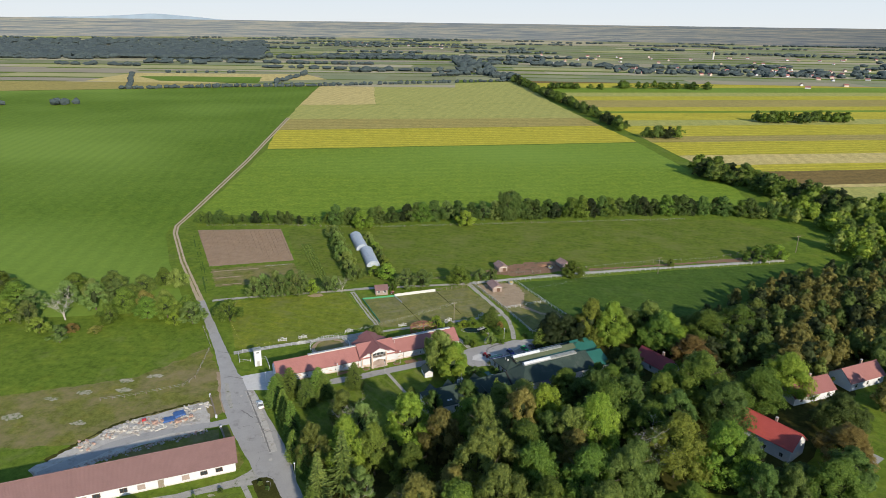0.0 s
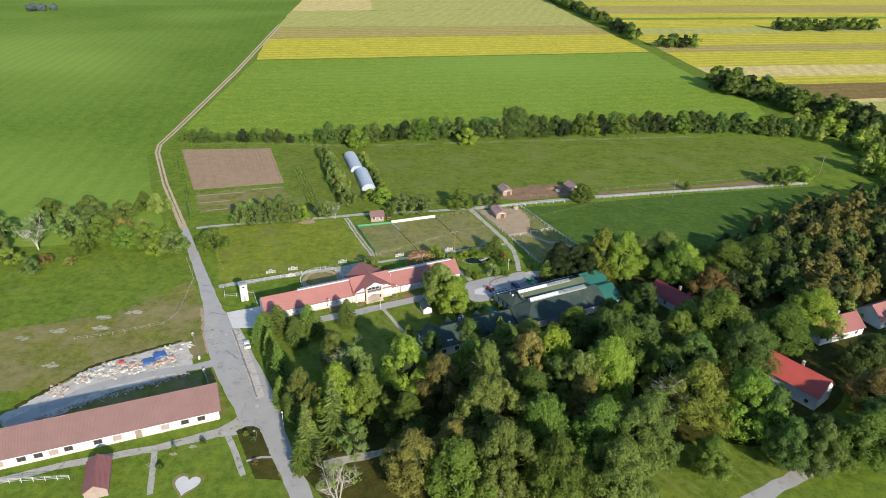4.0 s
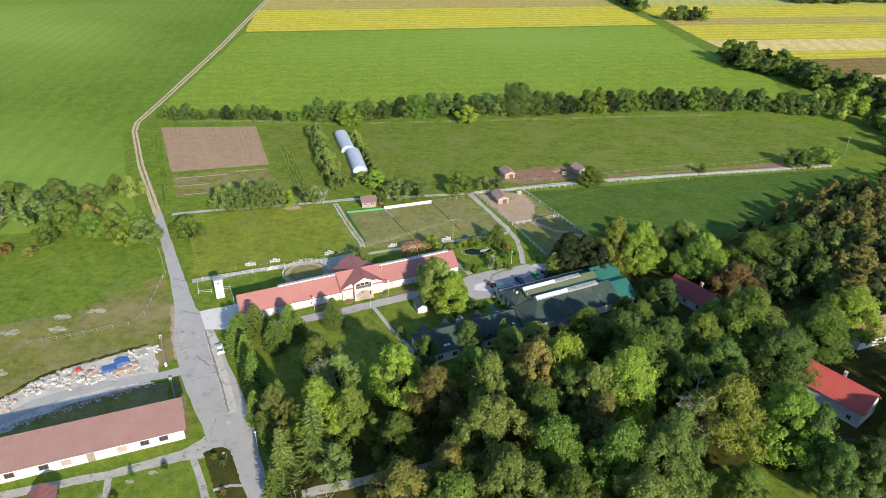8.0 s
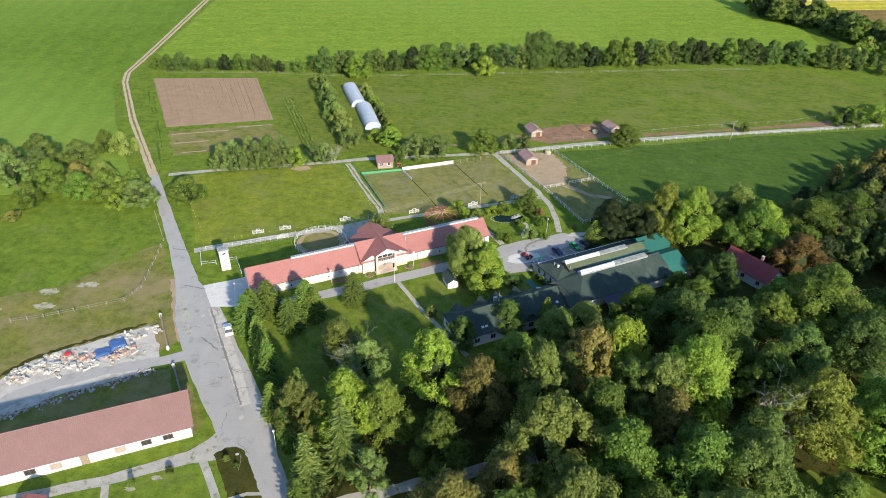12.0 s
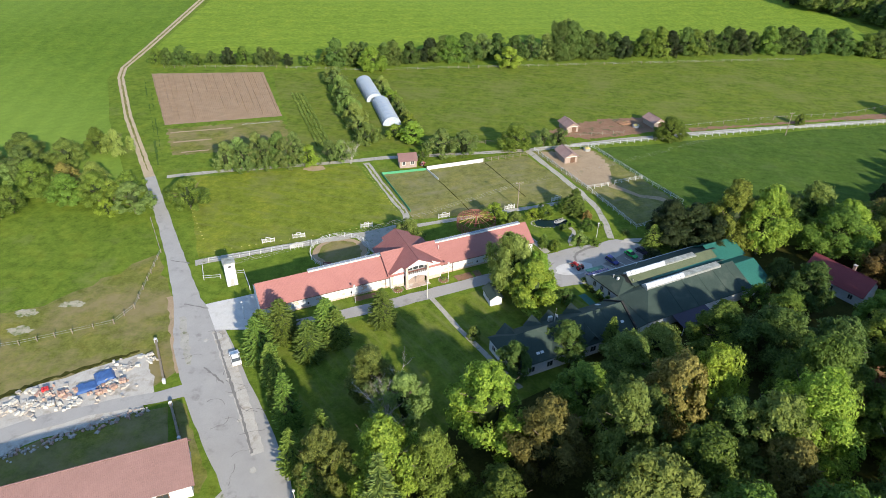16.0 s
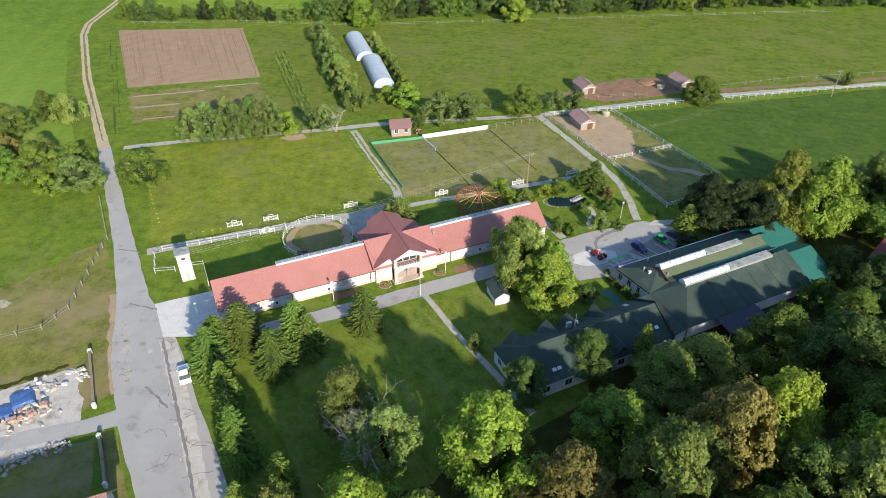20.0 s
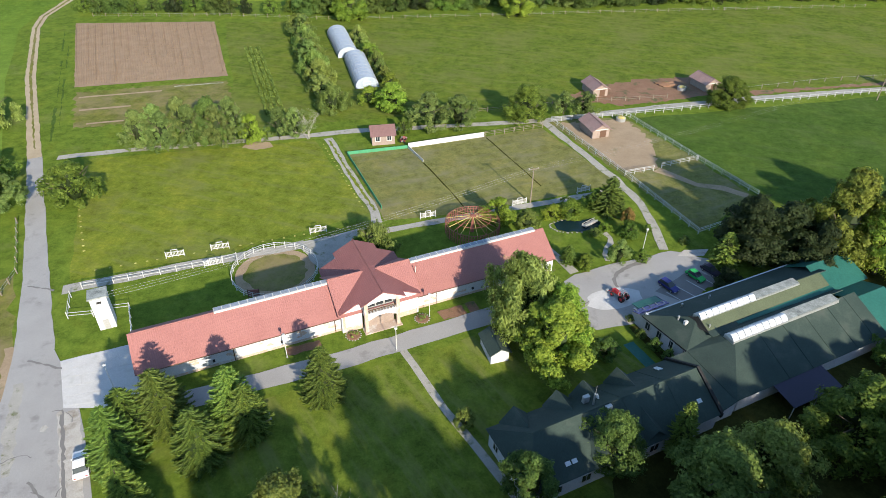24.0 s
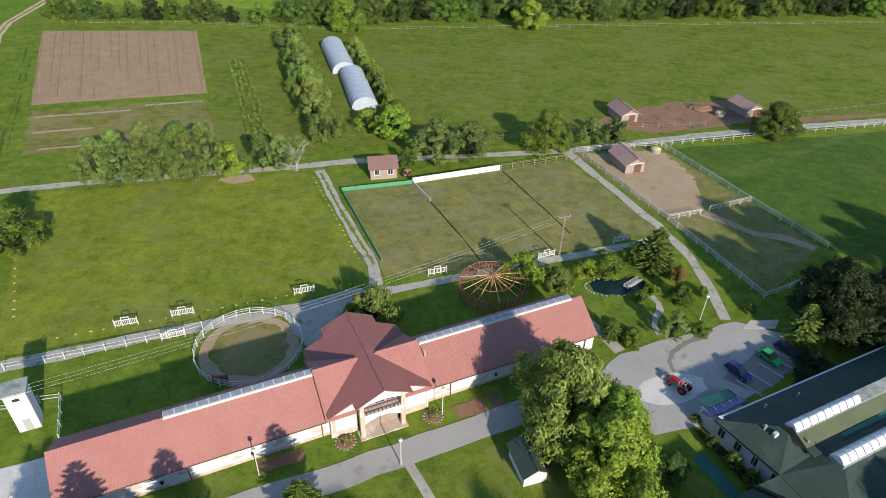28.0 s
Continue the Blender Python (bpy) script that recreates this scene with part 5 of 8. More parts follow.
def barn():
    h = thing("barn", "long white barn with a faded red roof", "barn", (-104.3, 89.9), 22.9)
    L, W, E, R = 65.4, 10.4, 3.3, 7.0
    part("wall", box(0, L, 0, 0.35, 0, E), M["white"], h)
    B = 8.3
    part("wall", box(0, L, B - 0.35, B, 0, E), M["white"], h)
    for x in (0.0, L - 0.35):
        bm = bmesh.new()
        prof = [(0.35, 0), (B - 0.35, 0), (B - 0.35, E + 0.2), (W / 2, R - 0.2), (0.35, E + 0.1)]
        rings = [[bm.verts.new((x + d, p, q)) for p, q in prof] for d in (0, 0.35)]
        bm.faces.new(rings[0])
        bm.faces.new(rings[1][::-1])
        for i in range(5):
            bm.faces.new((rings[0][(i + 1) % 5], rings[0][i], rings[1][i], rings[1][(i + 1) % 5]))
        part("gable_wall", bm, M["white"], h)
    part("roof", slab([(-0.6, -0.6, E - 0.35), (L + 0.6, -0.6, E - 0.35), (L + 0.6, W / 2, R), (-0.6, W / 2, R)], 0.15), M["pinkroof"], h)
    part("roof", slab([(L + 0.6, B + 0.4, E - 0.4), (-0.6, B + 0.4, E - 0.4), (-0.6, W / 2, R), (L + 0.6, W / 2, R)], 0.15), M["pinkroof"], h)
    part("ridge_cap", tube((-0.6, W / 2, R + 0.02), (L + 0.6, W / 2, R + 0.02), 0.13, 0.13, 6), M["pinkroof"], h)
    part("plinth", box(0, L, -0.03, 0.0, 0, 0.35), M["stone"], h)
    for i, s in enumerate((4.1, 7.8, 26.5, 32.5, 38.5, 41.8, 50.5, 54.0, 60.5)):
        window(h, L - s - 0.8, L - s + 0.8, 1.0, 2.1, 0, frame_mat=M["darkwood"])
    for s in (12.2, 22.5, 35.5, 46.2, 57.2):
        part("blind_panel", box(L - s - 0.9, L - s + 0.9, -0.06, 0.02, 0.7, 2.1), M["pinkwood"], h, "faded pink boarded opening")
    d = part("door", box(L - 18.7, L - 17.3, -0.07, 0.02, 0.05, 2.3), M["wood"], h, "brown wooden barn door")
    part("handle", box(L - 17.6, L - 17.5, -0.12, -0.07, 1.0, 1.2), M["metal"], d)
    return h


barn()


def skewed(bm, k=-0.11):
    """Leans a plan shape out along x as y grows."""
    for v in bm.verts:
        v.co.x += k * max(0.0, v.co.y)
    return bm


def hall():
    """The wide hall with two skylit roof vaults."""
    h = thing("event_hall", "wide white hall with dark green skylit roofs", "hall", (29.8, 165.9), 27.0)
    part("end_wall", skewed(box(0, 0.35, -1.0, 7.6, 0, 3.55)), M["white"], h)
    part("north_wall", box(-0.4, 36, 7.3, 7.6, 0, 3.4), M["white"], h)
    part("south_wall", box(0.35, 34, -10, -9.7, 0, 2.9), M["white"], h)
    part("far_wall", box(35.7, 36, -9.7, 7.3, 0, 2.9), M["white"], h)
    for y in (-0.6, 1.6, 3.8, 6.0):
        window(h, y, y + 0.95, 1.1, 2.5, -0.11 * max(0, y + 1.0), axis="y")
    for x in (30.5, 33):
        window(h, x, x + 1.2, 1.0, 2.3, 7.6, face=1)
    gr = M["greenroof"]
    vault = surface("olive_roof_felt", (0.065, 0.082, 0.048), (0.10, 0.118, 0.068), 0.3, 5.0, 0.8, 0.2, 0.03)
    mottled = surface("weathered_glazing", (0.09, 0.10, 0.09), (0.38, 0.40, 0.38), 0.9, 5.0, 0.6, 0.2, 0.03)
    M["mottled"] = mottled
    part("roof_north", slab([(-1.4, 7.6, 3.3), (3.2, 1.9, 5.95), (29.5, 1.9, 5.95), (29.5, 7.6, 3.3)], 0.15), gr, h)
    for pts in ([(-1.4, 7.6, 3.3), (-0.5, -1.0, 3.36), (3.2, 1.9, 5.95)], [(-0.5, -1.0, 3.36), (5.0, -1.3, 5.35), (3.2, 1.9, 5.95)], [(-0.5, -1.0, 3.36), (-0.5, -10.4, 2.88), (5.0, -3.5, 5.78)], [(-0.5, -1.0, 3.36), (5.0, -3.5, 5.78), (5.0, -1.3, 5.35)], [(-0.5, -10.4, 2.88), (5.0, -10.4, 2.86), (5.0, -3.5, 5.78)]):
        part("roof_front_hip", slab(pts, 0.12), gr, h)
    part("roof_vault", slab([(3.0, 1.6, 6.35), (27.5, 1.6, 6.35), (27.5, -0.6, 5.4), (3.0, -0.6, 5.4)], 0.12), vault, h, "olive felt vault")
    part("vault_side", box(3.0, 27.5, 1.6, 1.75, 5.8, 6.34), gr, h)
    part("vault_front", slab([(2.5, 3.0, 5.5), (2.9, 1.5, 6.38), (2.9, 0.3, 5.9), (2.9, -0.9, 5.4), (2.5, 0.3, 5.2)], 0.1), M["black"], h)
    part("valley", slab([(8.2, -0.75, 5.42), (27.5, -0.5, 5.42), (27.5, -1.5, 5.38), (8.2, -1.2, 5.38)], 0.1), M["tealroof"], h, "teal sheet valley")
    part("valley_bed", slab([(2.9, -0.35, 5.36), (27.5, -0.35, 5.36), (27.5, -1.7, 5.3), (2.9, -1.7, 5.3)], 0.1), gr, h)
    for x in (9.0, 13.5, 18.0, 22.5, 26.5):
        part("roof_rib", tube((x, -3.6, 5.76), (x, -10.4, 2.87), 0.05, 0.05, 6), gr, h)
    part("roof_south_lift", slab([(5.0, -1.5, 5.3), (27.5, -1.5, 5.3), (27.5, -2.6, 6.05), (5.0, -2.6, 6.05)], 0.12), gr, h)
    part("roof_south", slab([(5.0, -3.5, 5.78), (29, -3.5, 5.78), (29, -10.4, 2.85), (5.0, -10.4, 2.85)], 0.15), gr, h)
    part("fascia", skewed(box(-0.5, -0.4, -0.9, 7.6, 3.05, 3.28)), M["black"], h)
    for y0, y1, z, x0, x1, x2 in ((1.0, 2.4, 6.2, 3.0, 13.6, 22.5), (-4.0, -2.4, 5.9, 4.2, 14.6, 25.0)):
        n = 9
        w = (x1 - x0) / n
        bm = bmesh.new()
        prof = [(y0 + (y1 - y0) * i / 6, 0.6 * math.sin(math.pi * i / 6)) for i in range(7)]
        a = [bm.verts.new((-w / 2 + 0.05, p, q)) for p, q in prof]
        b = [bm.verts.new((w / 2 - 0.05, p, q)) for p, q in prof]
        for i in range(6):
            bm.faces.new((a[i], a[i + 1], b[i + 1], b[i]))
        bm.faces.new(a[::-1])
        bm.faces.new(b)
        me = from_bm("pane", bm, M["glaze"])
        sk = part("skylight", box(x0, x2, y0 - 0.08, y1 + 0.08, z - 0.5, z), M["metal"], h, "curved white polycarbonate skylight")
        for i in range(n):
            p = part("pane", me, None, sk)
            p.location = (x0 + w * (i + 0.5), 0, z)
        part("old_glazing", slab([(x1 + 0.1, y0, z + 0.16), (x2, y0, z + 0.16), (x2, y1, z + 0.16), (x1 + 0.1, y1, z + 0.16)], 0.12), mottled, sk, "weathered grey glazing")
    # teal sheet roofs at the far end
    for pts in ([(27.5, 7.7, 3.2), (27.5, 4.0, 5.9), (36.4, 4.0, 5.9), (36.4, 7.7, 3.2)], [(27.5, 4.0, 5.9), (27.5, -1.0, 4.2), (36.4, -1.0, 4.2), (36.4, 4.0, 5.9)], [(27.5, -1.0, 4.2), (27.5, -4.2, 5.4), (35.0, -4.2, 5.4), (35.0, -1.0, 4.2)], [(27.5, -4.2, 5.4), (27.5, -10.4, 2.8), (35.0, -10.4, 2.8), (35.0, -4.2, 5.4)]):
        part("end_roof", slab(pts, 0.12), M["tealroof"], h, "teal sheet metal roof")
    for x, y, z, r in ((4.6, 6.0, 4.0, 0.16), (9.5, 5.6, 4.2, 0.14), (1.4, 3.4, 4.8, 0.18), (3.6, -0.2, 5.3, 0.14)):
        v = part("vent_pipe", tube((x, y, z - 0.3), (x, y, z + 0.6), r * 0.7), M["metal"], h)
        part("cowl", tube((x, y, z + 0.6), (x, y, z + 0.75), r * 1.0, r * 0.8), M["metal"], v)
    part("roof_hatch", box(1.4, 2.0, 2.0, 2.5, 4.8, 5.45, bevel=0.08), M["whitewood"], h, "small white roof hatch")
    part("awning", slab([(6, -10.3, 2.8), (15, -10.3, 2.8), (15, -14.0, 2.2), (6, -14.0, 2.2)], 0.06), M["darkcar"], h, "dark blue canvas awning")
    for x in (6.1, 10.5, 14.9):
        part("awning_post", tube((x, -13.9, 0), (x, -13.9, 2.2), 0.06), M["whitewood"], h)
    part("link_roof", slab([(-4.2, -0.9, 3.2), (-0.45, -1.0, 3.3), (-0.45, -10.4, 2.82), (-4.2, -10.9, 2.8)], 0.12), gr, h, "low dark link roof")
    part("link_wall", box(-4.0, -0.4, -10.3, -10.0, 0, 2.65), M["white"], h)
    part("link_wall", box(-4.0, -0.4, -1.4, -1.1, 0, 3.0), M["white"], h)
    # entrance extension towards the yard
    part("annex", box(-0.6, 4.0, 7.65, 10.2, 0, 2.35), M["white"], h)
    part("annex_roof", slab([(-1.6, 8.15, 3.25), (4.4, 8.15, 3.25), (4.4, 9.3, 2.85), (-1.6, 9.3, 2.85)], 0.1), M["bluecar"], h, "dark glazed annex roof")
    part("annex_roof", slab([(-0.3, 9.4, 2.8), (4.2, 9.4, 2.8), (4.2, 11.0, 2.5), (-0.3, 11.0, 2.5)], 0.08), M["tealroof"], h, "teal sheet roof of the annex")
    part("annex_screen", slab([(4.22, 9.0, 2.9), (5.0, 9.0, 2.2), (5.0, 11.0, 2.0), (4.22, 11.0, 2.5)], 0.06), M["bluecar"], h, "dark glass screen of the annex")
    for i in range(5):
        part("glazing_bar", box(-1.2 + 1.25 * i, -1.13 + 1.25 * i, 8.3, 9.2, 2.98, 3.12), M["metal"], h)
    return h


hall()


def restaurant():
    h = thing("restaurant_building", "low white building with a dark green dormered roof", "restaurant", (1.9, 150.7), 27.0)
    L, W, E, R = 27.6, 10.0, 3.2, 6.3
    gr = M["greenroof"]
    part("north_wall", box(0.3, L, -0.6, -0.3, 0, E), M["white"], h)
    part("south_wall", box(0.3, L, -W, -W + 0.3, 0, E), M["white"], h)
    part("end_wall", box(0, 0.3, -W, -0.3, 0, E), M["white"], h)
    part("end_wall", gable_wall(L - 0.35, -W + 0.3, -0.6, 0, 3.1, 5.9, 0.3), M["white"], h)
    part("roof", slab([(-0.4, 0, E - 0.1), (L, 0, E - 0.1), (L, -5, R), (3.0, -5, R)], 0.15), gr, h)
    part("roof", slab([(-0.4, -W - 0.4, E - 0.1), (3.0, -5, R), (L, -5, R), (L, -W - 0.4, E - 0.1)], 0.15), gr, h)
    part("hip", slab([(-0.4, 0, E - 0.1), (3.0, -5, R), (-0.4, -W - 0.4, E - 0.1)], 0.15), gr, h)
    part("ridge_cap", tube((3.0, -5, R), (L, -5, R), 0.1, 0.1, 6), gr, h)
    for x in (15.6, 22.4):
        part("roof_rib", tube((x, -5, R + 0.02), (x, -0.1, E - 0.05), 0.05, 0.05, 6), gr, h)
        part("roof_rib", tube((x, -5, R + 0.02), (x, -W - 0.3, E - 0.05), 0.05, 0.05, 6), gr, h)
    part("parapet", box(L - 0.1, L + 0.25, -W - 0.5, 0.2, 2.6, 3.3), M["black"], h)
    part("parapet", slab([(L - 0.12, 0, 3.5), (L + 0.3, 0, 3.5), (L + 0.3, -5, 6.6), (L - 0.12, -5, 6.6)], 0.4), M["black"], h)
    part("parapet", slab([(L - 0.12, -10.4, 3.5), (L + 0.3, -10.4, 3.5), (L + 0.3, -5, 6.6), (L - 0.12, -5, 6.6)], 0.4), M["black"], h)
    for x in (3.4, 9.6, 13.6, 19.0):
        dm = part("dormer_wall", gable_wall(-0.55, x - 1.6, x + 1.6, E, E + 0.15, E + 2.0, 0.25, axis="y"), M["grey"], h)
        for s in (-1, 1):
            part("dormer_roof", slab([(x, 0.1, E + 2.15), (x, -4.2, E + 2.3), (x + s * 1.9, -1.0, E + 0.05), (x + s * 1.9, 0.1, E + 0.05)], 0.08), gr, dm)
    for x in (10.0, 17.5):
        for s in (-1, 1):
            part("dormer_roof", slab([(x, -W - 0.1, E + 1.7), (x, -6.2, E + 2.3), (x + s * 1.5, -8.6, E + 0.7), (x + s * 1.5, -W - 0.1, E + 0.2)], 0.08), gr, h)
    for x, y in ((5.5, -8.6), (6.4, -8.6), (25.6, -8.0), (24.6, -1.6)):
        z = E + (R - E) * (1 - abs(y + 5) / 5.2)
        part("roof_window", slab([(x - 0.35, y - 0.5, z + 0.02 - 0.28 * (1 if y < -5 else -1)), (x + 0.35, y - 0.5, z + 0.02 - 0.28 * (1 if y < -5 else -1)), (x + 0.35, y + 0.5, z + 0.3 - 0.02 + (0 if y < -5 else -0.56)), (x - 0.35, y + 0.5, z + 0.3 - 0.02 + (0 if y < -5 else -0.56))], 0.1), M["glaze"], h)
    for y in (-8.4, -5.5, -2.6):
        window(h, y, y + 1.1, 1.0, 2.2, 0, axis="y")
    for x in (3, 7, 12, 17, 22):
        window(h, x, x + 1.3, 0.9, 2.2, -W)
    ch = part("chimney", tube((12.2, -4.0, 5.4), (12.2, -4.0, 7.6), 0.12), M["metal"], h)
    part("aerial", tube((12.2, -4.0, 7.6), (12.2, -4.0, 9.0), 0.025), M["metal"], ch)
    part("dish", tube((12.5, -4.0, 7.0), (12.62, -4.1, 7.08), 0.28, 0.34, 10), M["whitewood"], ch)
    for x, y in ((11.4, -3.2), (13.0, -5.6)):
        part("duct", box(x, x + 0.9, y, y + 0.5, 5.2, 6.3, bevel=0.05), M["metal"], h)
    return h


restaurant()

gable_house("garden_shed", "small white shed with a dark green roof", "shed", (1.3, 168.3), -71.0, 4.3, 2.7, 2.1, 2.9, M["white"], M["greenroof"], 0.35, wins=1)
gable_house("farm_shed", "small farm shed with a faded red roof", "shed", (-22.4, 231.0), 13.0, 5.2, 4.4, 2.5, 3.9, M["pinkwood"], M["pinkroof"], 0.35, wins=2)
for at, turn, L in (((32.4, 238.6), 108.5, 6.4), ((36.4, 263.4), 108.5, 6.2), ((67.4, 269.4), 112.0, 6.2)):
    s = gable_house("field_shelter", "open-fronted horse shelter of pale boards", "field shelter", at, turn, L, 4.3, 2.3, 3.5, M["pinkwood"], M["shedroof"], 0.5, group="field shelters")
    # the wall is closed here; a dark panel imitates the shaded inside
    part("opening", box(-0.04, 0.0, 0.8, 2.4, 0.1, 1.9), M["darkwood"], s, "dark panel standing in for the shaded open doorway")
    part("beam", box(-0.08, -0.02, 0.3, 4.0, 2.0, 2.2), M["whitewood"], s)
gable_house("farm_house", "white house with a bright red roof", "house", (91.8, 139.6), -51.5, 18.6, 8.0, 4.6, 8.0, M["white"], M["brightroof"], 0.5, True, 4, "houses in the trees")
gable_house("farm_house", "white house with a maroon roof", "house", (75.2, 178.0), -54.0, 13.0, 7.0, 3.0, 5.8, M["white"], M["maroonroof"], 0.4, True, 3, "houses in the trees")
gable_house("farm_house", "white house with a brown-red roof", "house", (118.5, 153.5), 22.0, 17.0, 8.0, 3.0, 6.0, M["white"], M["redroof_dark"], 0.4, True, 3, "houses in the trees")
gable_house("farm_house", "white house with a weathered red roof", "house", (141.0, 163.0), 24.0, 16.0, 8.0, 3.2, 6.4, M["white"], M["redroof"], 0.4, True, 3, "houses in the trees")
gable_house("low_shed", "small shed with a maroon roof by the barn lawn", "shed", (-59.5, 91.5), 112.0, 9.0, 4.5, 2.3, 3.8, M["pinkwood"], M["redroof_dark"], 0.35)


def tower():
    h = thing("transformer_tower", "narrow white transformer tower with a flat grey top", "tower", (-54.9, 170.0), 26.0)
    part("shaft", box(-1.15, 1.15, -1.1, 1.1, 0, 5.9, bevel=0.06), M["white"], h)
    part("cap", box(-1.35, 1.35, -1.3, 1.3, 5.9, 6.15, bevel=0.04), M["mottled"], h, "mossy grey flat cap")
    part("vent", box(-0.35, 0.35, -1.13, -1.08, 4.9, 5.3), M["black"], h)
    part("door", box(-0.4, 0.4, -1.13, -1.08, 0.05, 1.9), M["grey"], h)
    for i in range(3):
        part("insulator", tube((1.15, -0.6 + 0.6 * i, 5.4), (1.4, -0.6 + 0.6 * i, 5.45), 0.06), M["stone"], h)
    return h


tower()


def polytunnel(at, turn, L=22.5, W=6.4, H=3.1):
    h = thing("polytunnel", "arched polytunnel with pale blue-grey film", "greenhouse", at, turn, "polytunnels")
    n = 12
    prof = [(W / 2 * math.cos(math.pi * i / n), H * math.sin(math.pi * i / n) ** 0.8) for i in range(n + 1)]
    seg = 9
    w = L / seg
    n1 = n + 1
    vs = [(x, p * k, q * k) for k in (1.0, 0.985) for x in (0.02, w - 0.02) for p, q in prof]
    fs = [(i, i + 1, n1 + i + 1, n1 + i) for i in range(n)] + [(2 * n1 + i + 1, 2 * n1 + i, 3 * n1 + i, 3 * n1 + i + 1) for i in range(n)]
    fs += [(i + 1, i, 2 * n1 + i, 2 * n1 + i + 1) for i in range(n)] + [(n1 + i, n1 + i + 1, 3 * n1 + i + 1, 3 * n1 + i) for i in range(n)]
    me = mesh_of("film_panel", vs, fs, M["film"])
    hm = from_bm("hoop", sweep([(0, p * 1.005, q * 1.005) for p, q in prof], 0.035), M["metal"])
    for i in range(seg):
        part("film_panel", me, None, h).location = (w * i, 0, 0)
    for i in range(seg + 1):
        part("hoop", hm, None, h).location = (w * i, 0, 0)
    for x in (0.0, L):
        bm = bmesh.new()
        bm.faces.new([bm.verts.new((x, p, q)) for p, q in prof])
        r = bmesh.ops.extrude_face_region(bm, geom=bm.faces[:])
        bmesh.ops.translate(bm, vec=(0.05, 0, 0), verts=[v for v in r["geom"] if isinstance(v, bmesh.types.BMVert)])
        end = part("end_panel", bm, M["film"], h)
        fr = box(x - 0.06, x - 0.01, -1.0, -0.9, 0, 1.9)
        box(x - 0.06, x - 0.01, 0.9, 1.0, 0, 1.9, fr)
        box(x - 0.06, x - 0.01, -0.9, 0.9, 1.8, 1.9, fr)
        box(x - 0.06, x - 0.01, -0.9, 0.9, 0.9, 0.98, fr)
        part("door_frame", fr, M["whitewood"], end)
    return h


polytunnel((-27.9, 264.9), 106.8)
polytunnel((-36.6, 288.4), 108.5)


# ---- fences and riding equipment ----
POST = from_bm("post", box(-0.055, 0.055, -0.055, 0.055, 0, 1.35), M["whitewood"])
WPOST = from_bm("post", box(-0.08, 0.08, -0.08, 0.08, 0, 1.3), M["wood"])
RAILS = {}


def fence(pts, label, gap=2.6, rails=(0.55, 1.0, 1.3), white=True, closed=False, group="fences", wire=False):
    h = thing("fence", label, "fence", (pts[0][0], pts[0][1], 0), 0, group)
    o = Vector((pts[0][0], pts[0][1], 0))
    path = [Vector((x, y, 0)) for x, y in pts]
    if closed:
        path.append(path[0])
    for a, b in zip(path, path[1:]):
        n = max(1, round((b - a).length / gap))
        step = (b - a).length / n
        key = (round(step, 2), white, wire)
        if key not in RAILS:
            RAILS[key] = from_bm("rail", box(0, step, -0.015 if wire else -0.03, 0.015 if wire else 0.03, -0.012 if wire else -0.027, 0.012 if wire else 0.027), M["metal"] if wire else (M["whitewood"] if white else M["wood"]))
        turn = math.atan2((b - a).y, (b - a).x)
        for i in range(n):
            p = a.lerp(b, i / n) - o
            q = part("post", POST if white else WPOST, None, h)
            q.location, q.rotation_euler = p, (0, 0, turn)
            for z in rails:
                r = part("rail", RAILS[key], None, h)
                r.location, r.rotation_euler = p + Vector((0, 0, z)), (0, 0, turn)
    if not closed:
        part("post", POST if white else WPOST, None, h).location = path[-1] - o
    return h


fence([(19.7, 246.2), (37.9, 250.4), (39.5, 249.0), (50.0, 228.1), (58.0, 213.1)], "white rail fence round the sand paddock")
fence([(19.7, 246.2), (32.6, 220.1), (41.9, 198.8), (51.8, 204.2)], "white rail fence beside the gravel path")
fence([(32.6, 220.1), (39.2, 222.6)], "short white rail fence across the paddock")
fence([(41.2, 223.9), (50.2, 227.9)], "short white rail fence across the paddock")
fence([(39.0, 250.8), (61.3, 257.0), (74.6, 260.6), (103.0, 267.9), (146, 277), (176, 284)], "white rail fence along the pasture path", 2.6, (0.65, 1.15))
fence([(-62.9, 178.0), (-54.2, 181.3), (-44.6, 185.0), (-40.5, 187.3)], "white rail fence along the gravel path", 2.6, (0.6, 1.15))
fence([(-63.6, 175.8), (-61.6, 170.9), (-58.0, 171.6)], "white rail fence beside the tower", 2.6, (0.6, 1.15))
fence([(-55.6, 173.0), (-53.2, 173.6), (-50.2, 167.6)], "white rail fence beside the tower", 2.6, (0.6, 1.15))
fence([(3.3, 237.1), (17.2, 242.5)], "pale wooden rail fence of the arena", white=False)
fence([(-92, 92.5), (-70, 101.8 - 6.5)], "white rail fence on the barn lawn")
cx, cy, cr = -32.9, 183.7, 7.1
fence([(cx + cr * math.cos(i * math.pi / 12), cy + cr * math.sin(i * math.pi / 12)) for i in range(24)], "round white rail fence of the lunging pen", 2.5, (0.45, 0.9, 1.25), closed=True)
sheet("pen_floor", [(cx + 6.6 * math.cos(i * math.pi / 16), cy + 6.6 * math.sin(i * math.pi / 16)) for i in range(32)], 0.045, M["sand"], "sandy ring in the lunging pen")
sheet("pen_grass", [(cx + 5.1 * math.cos(i * math.pi / 16) + random.uniform(-0.4, 0.4), cy + 5.1 * math.sin(i * math.pi / 16) + random.uniform(-0.4, 0.4)) for i in range(32)], 0.06, M["rough"], "trampled grass in the lunging pen")
gate = thing("pen_gate", "red-brown boarded gate of the lunging pen", "gate", (-35.6, 177.2), 8)
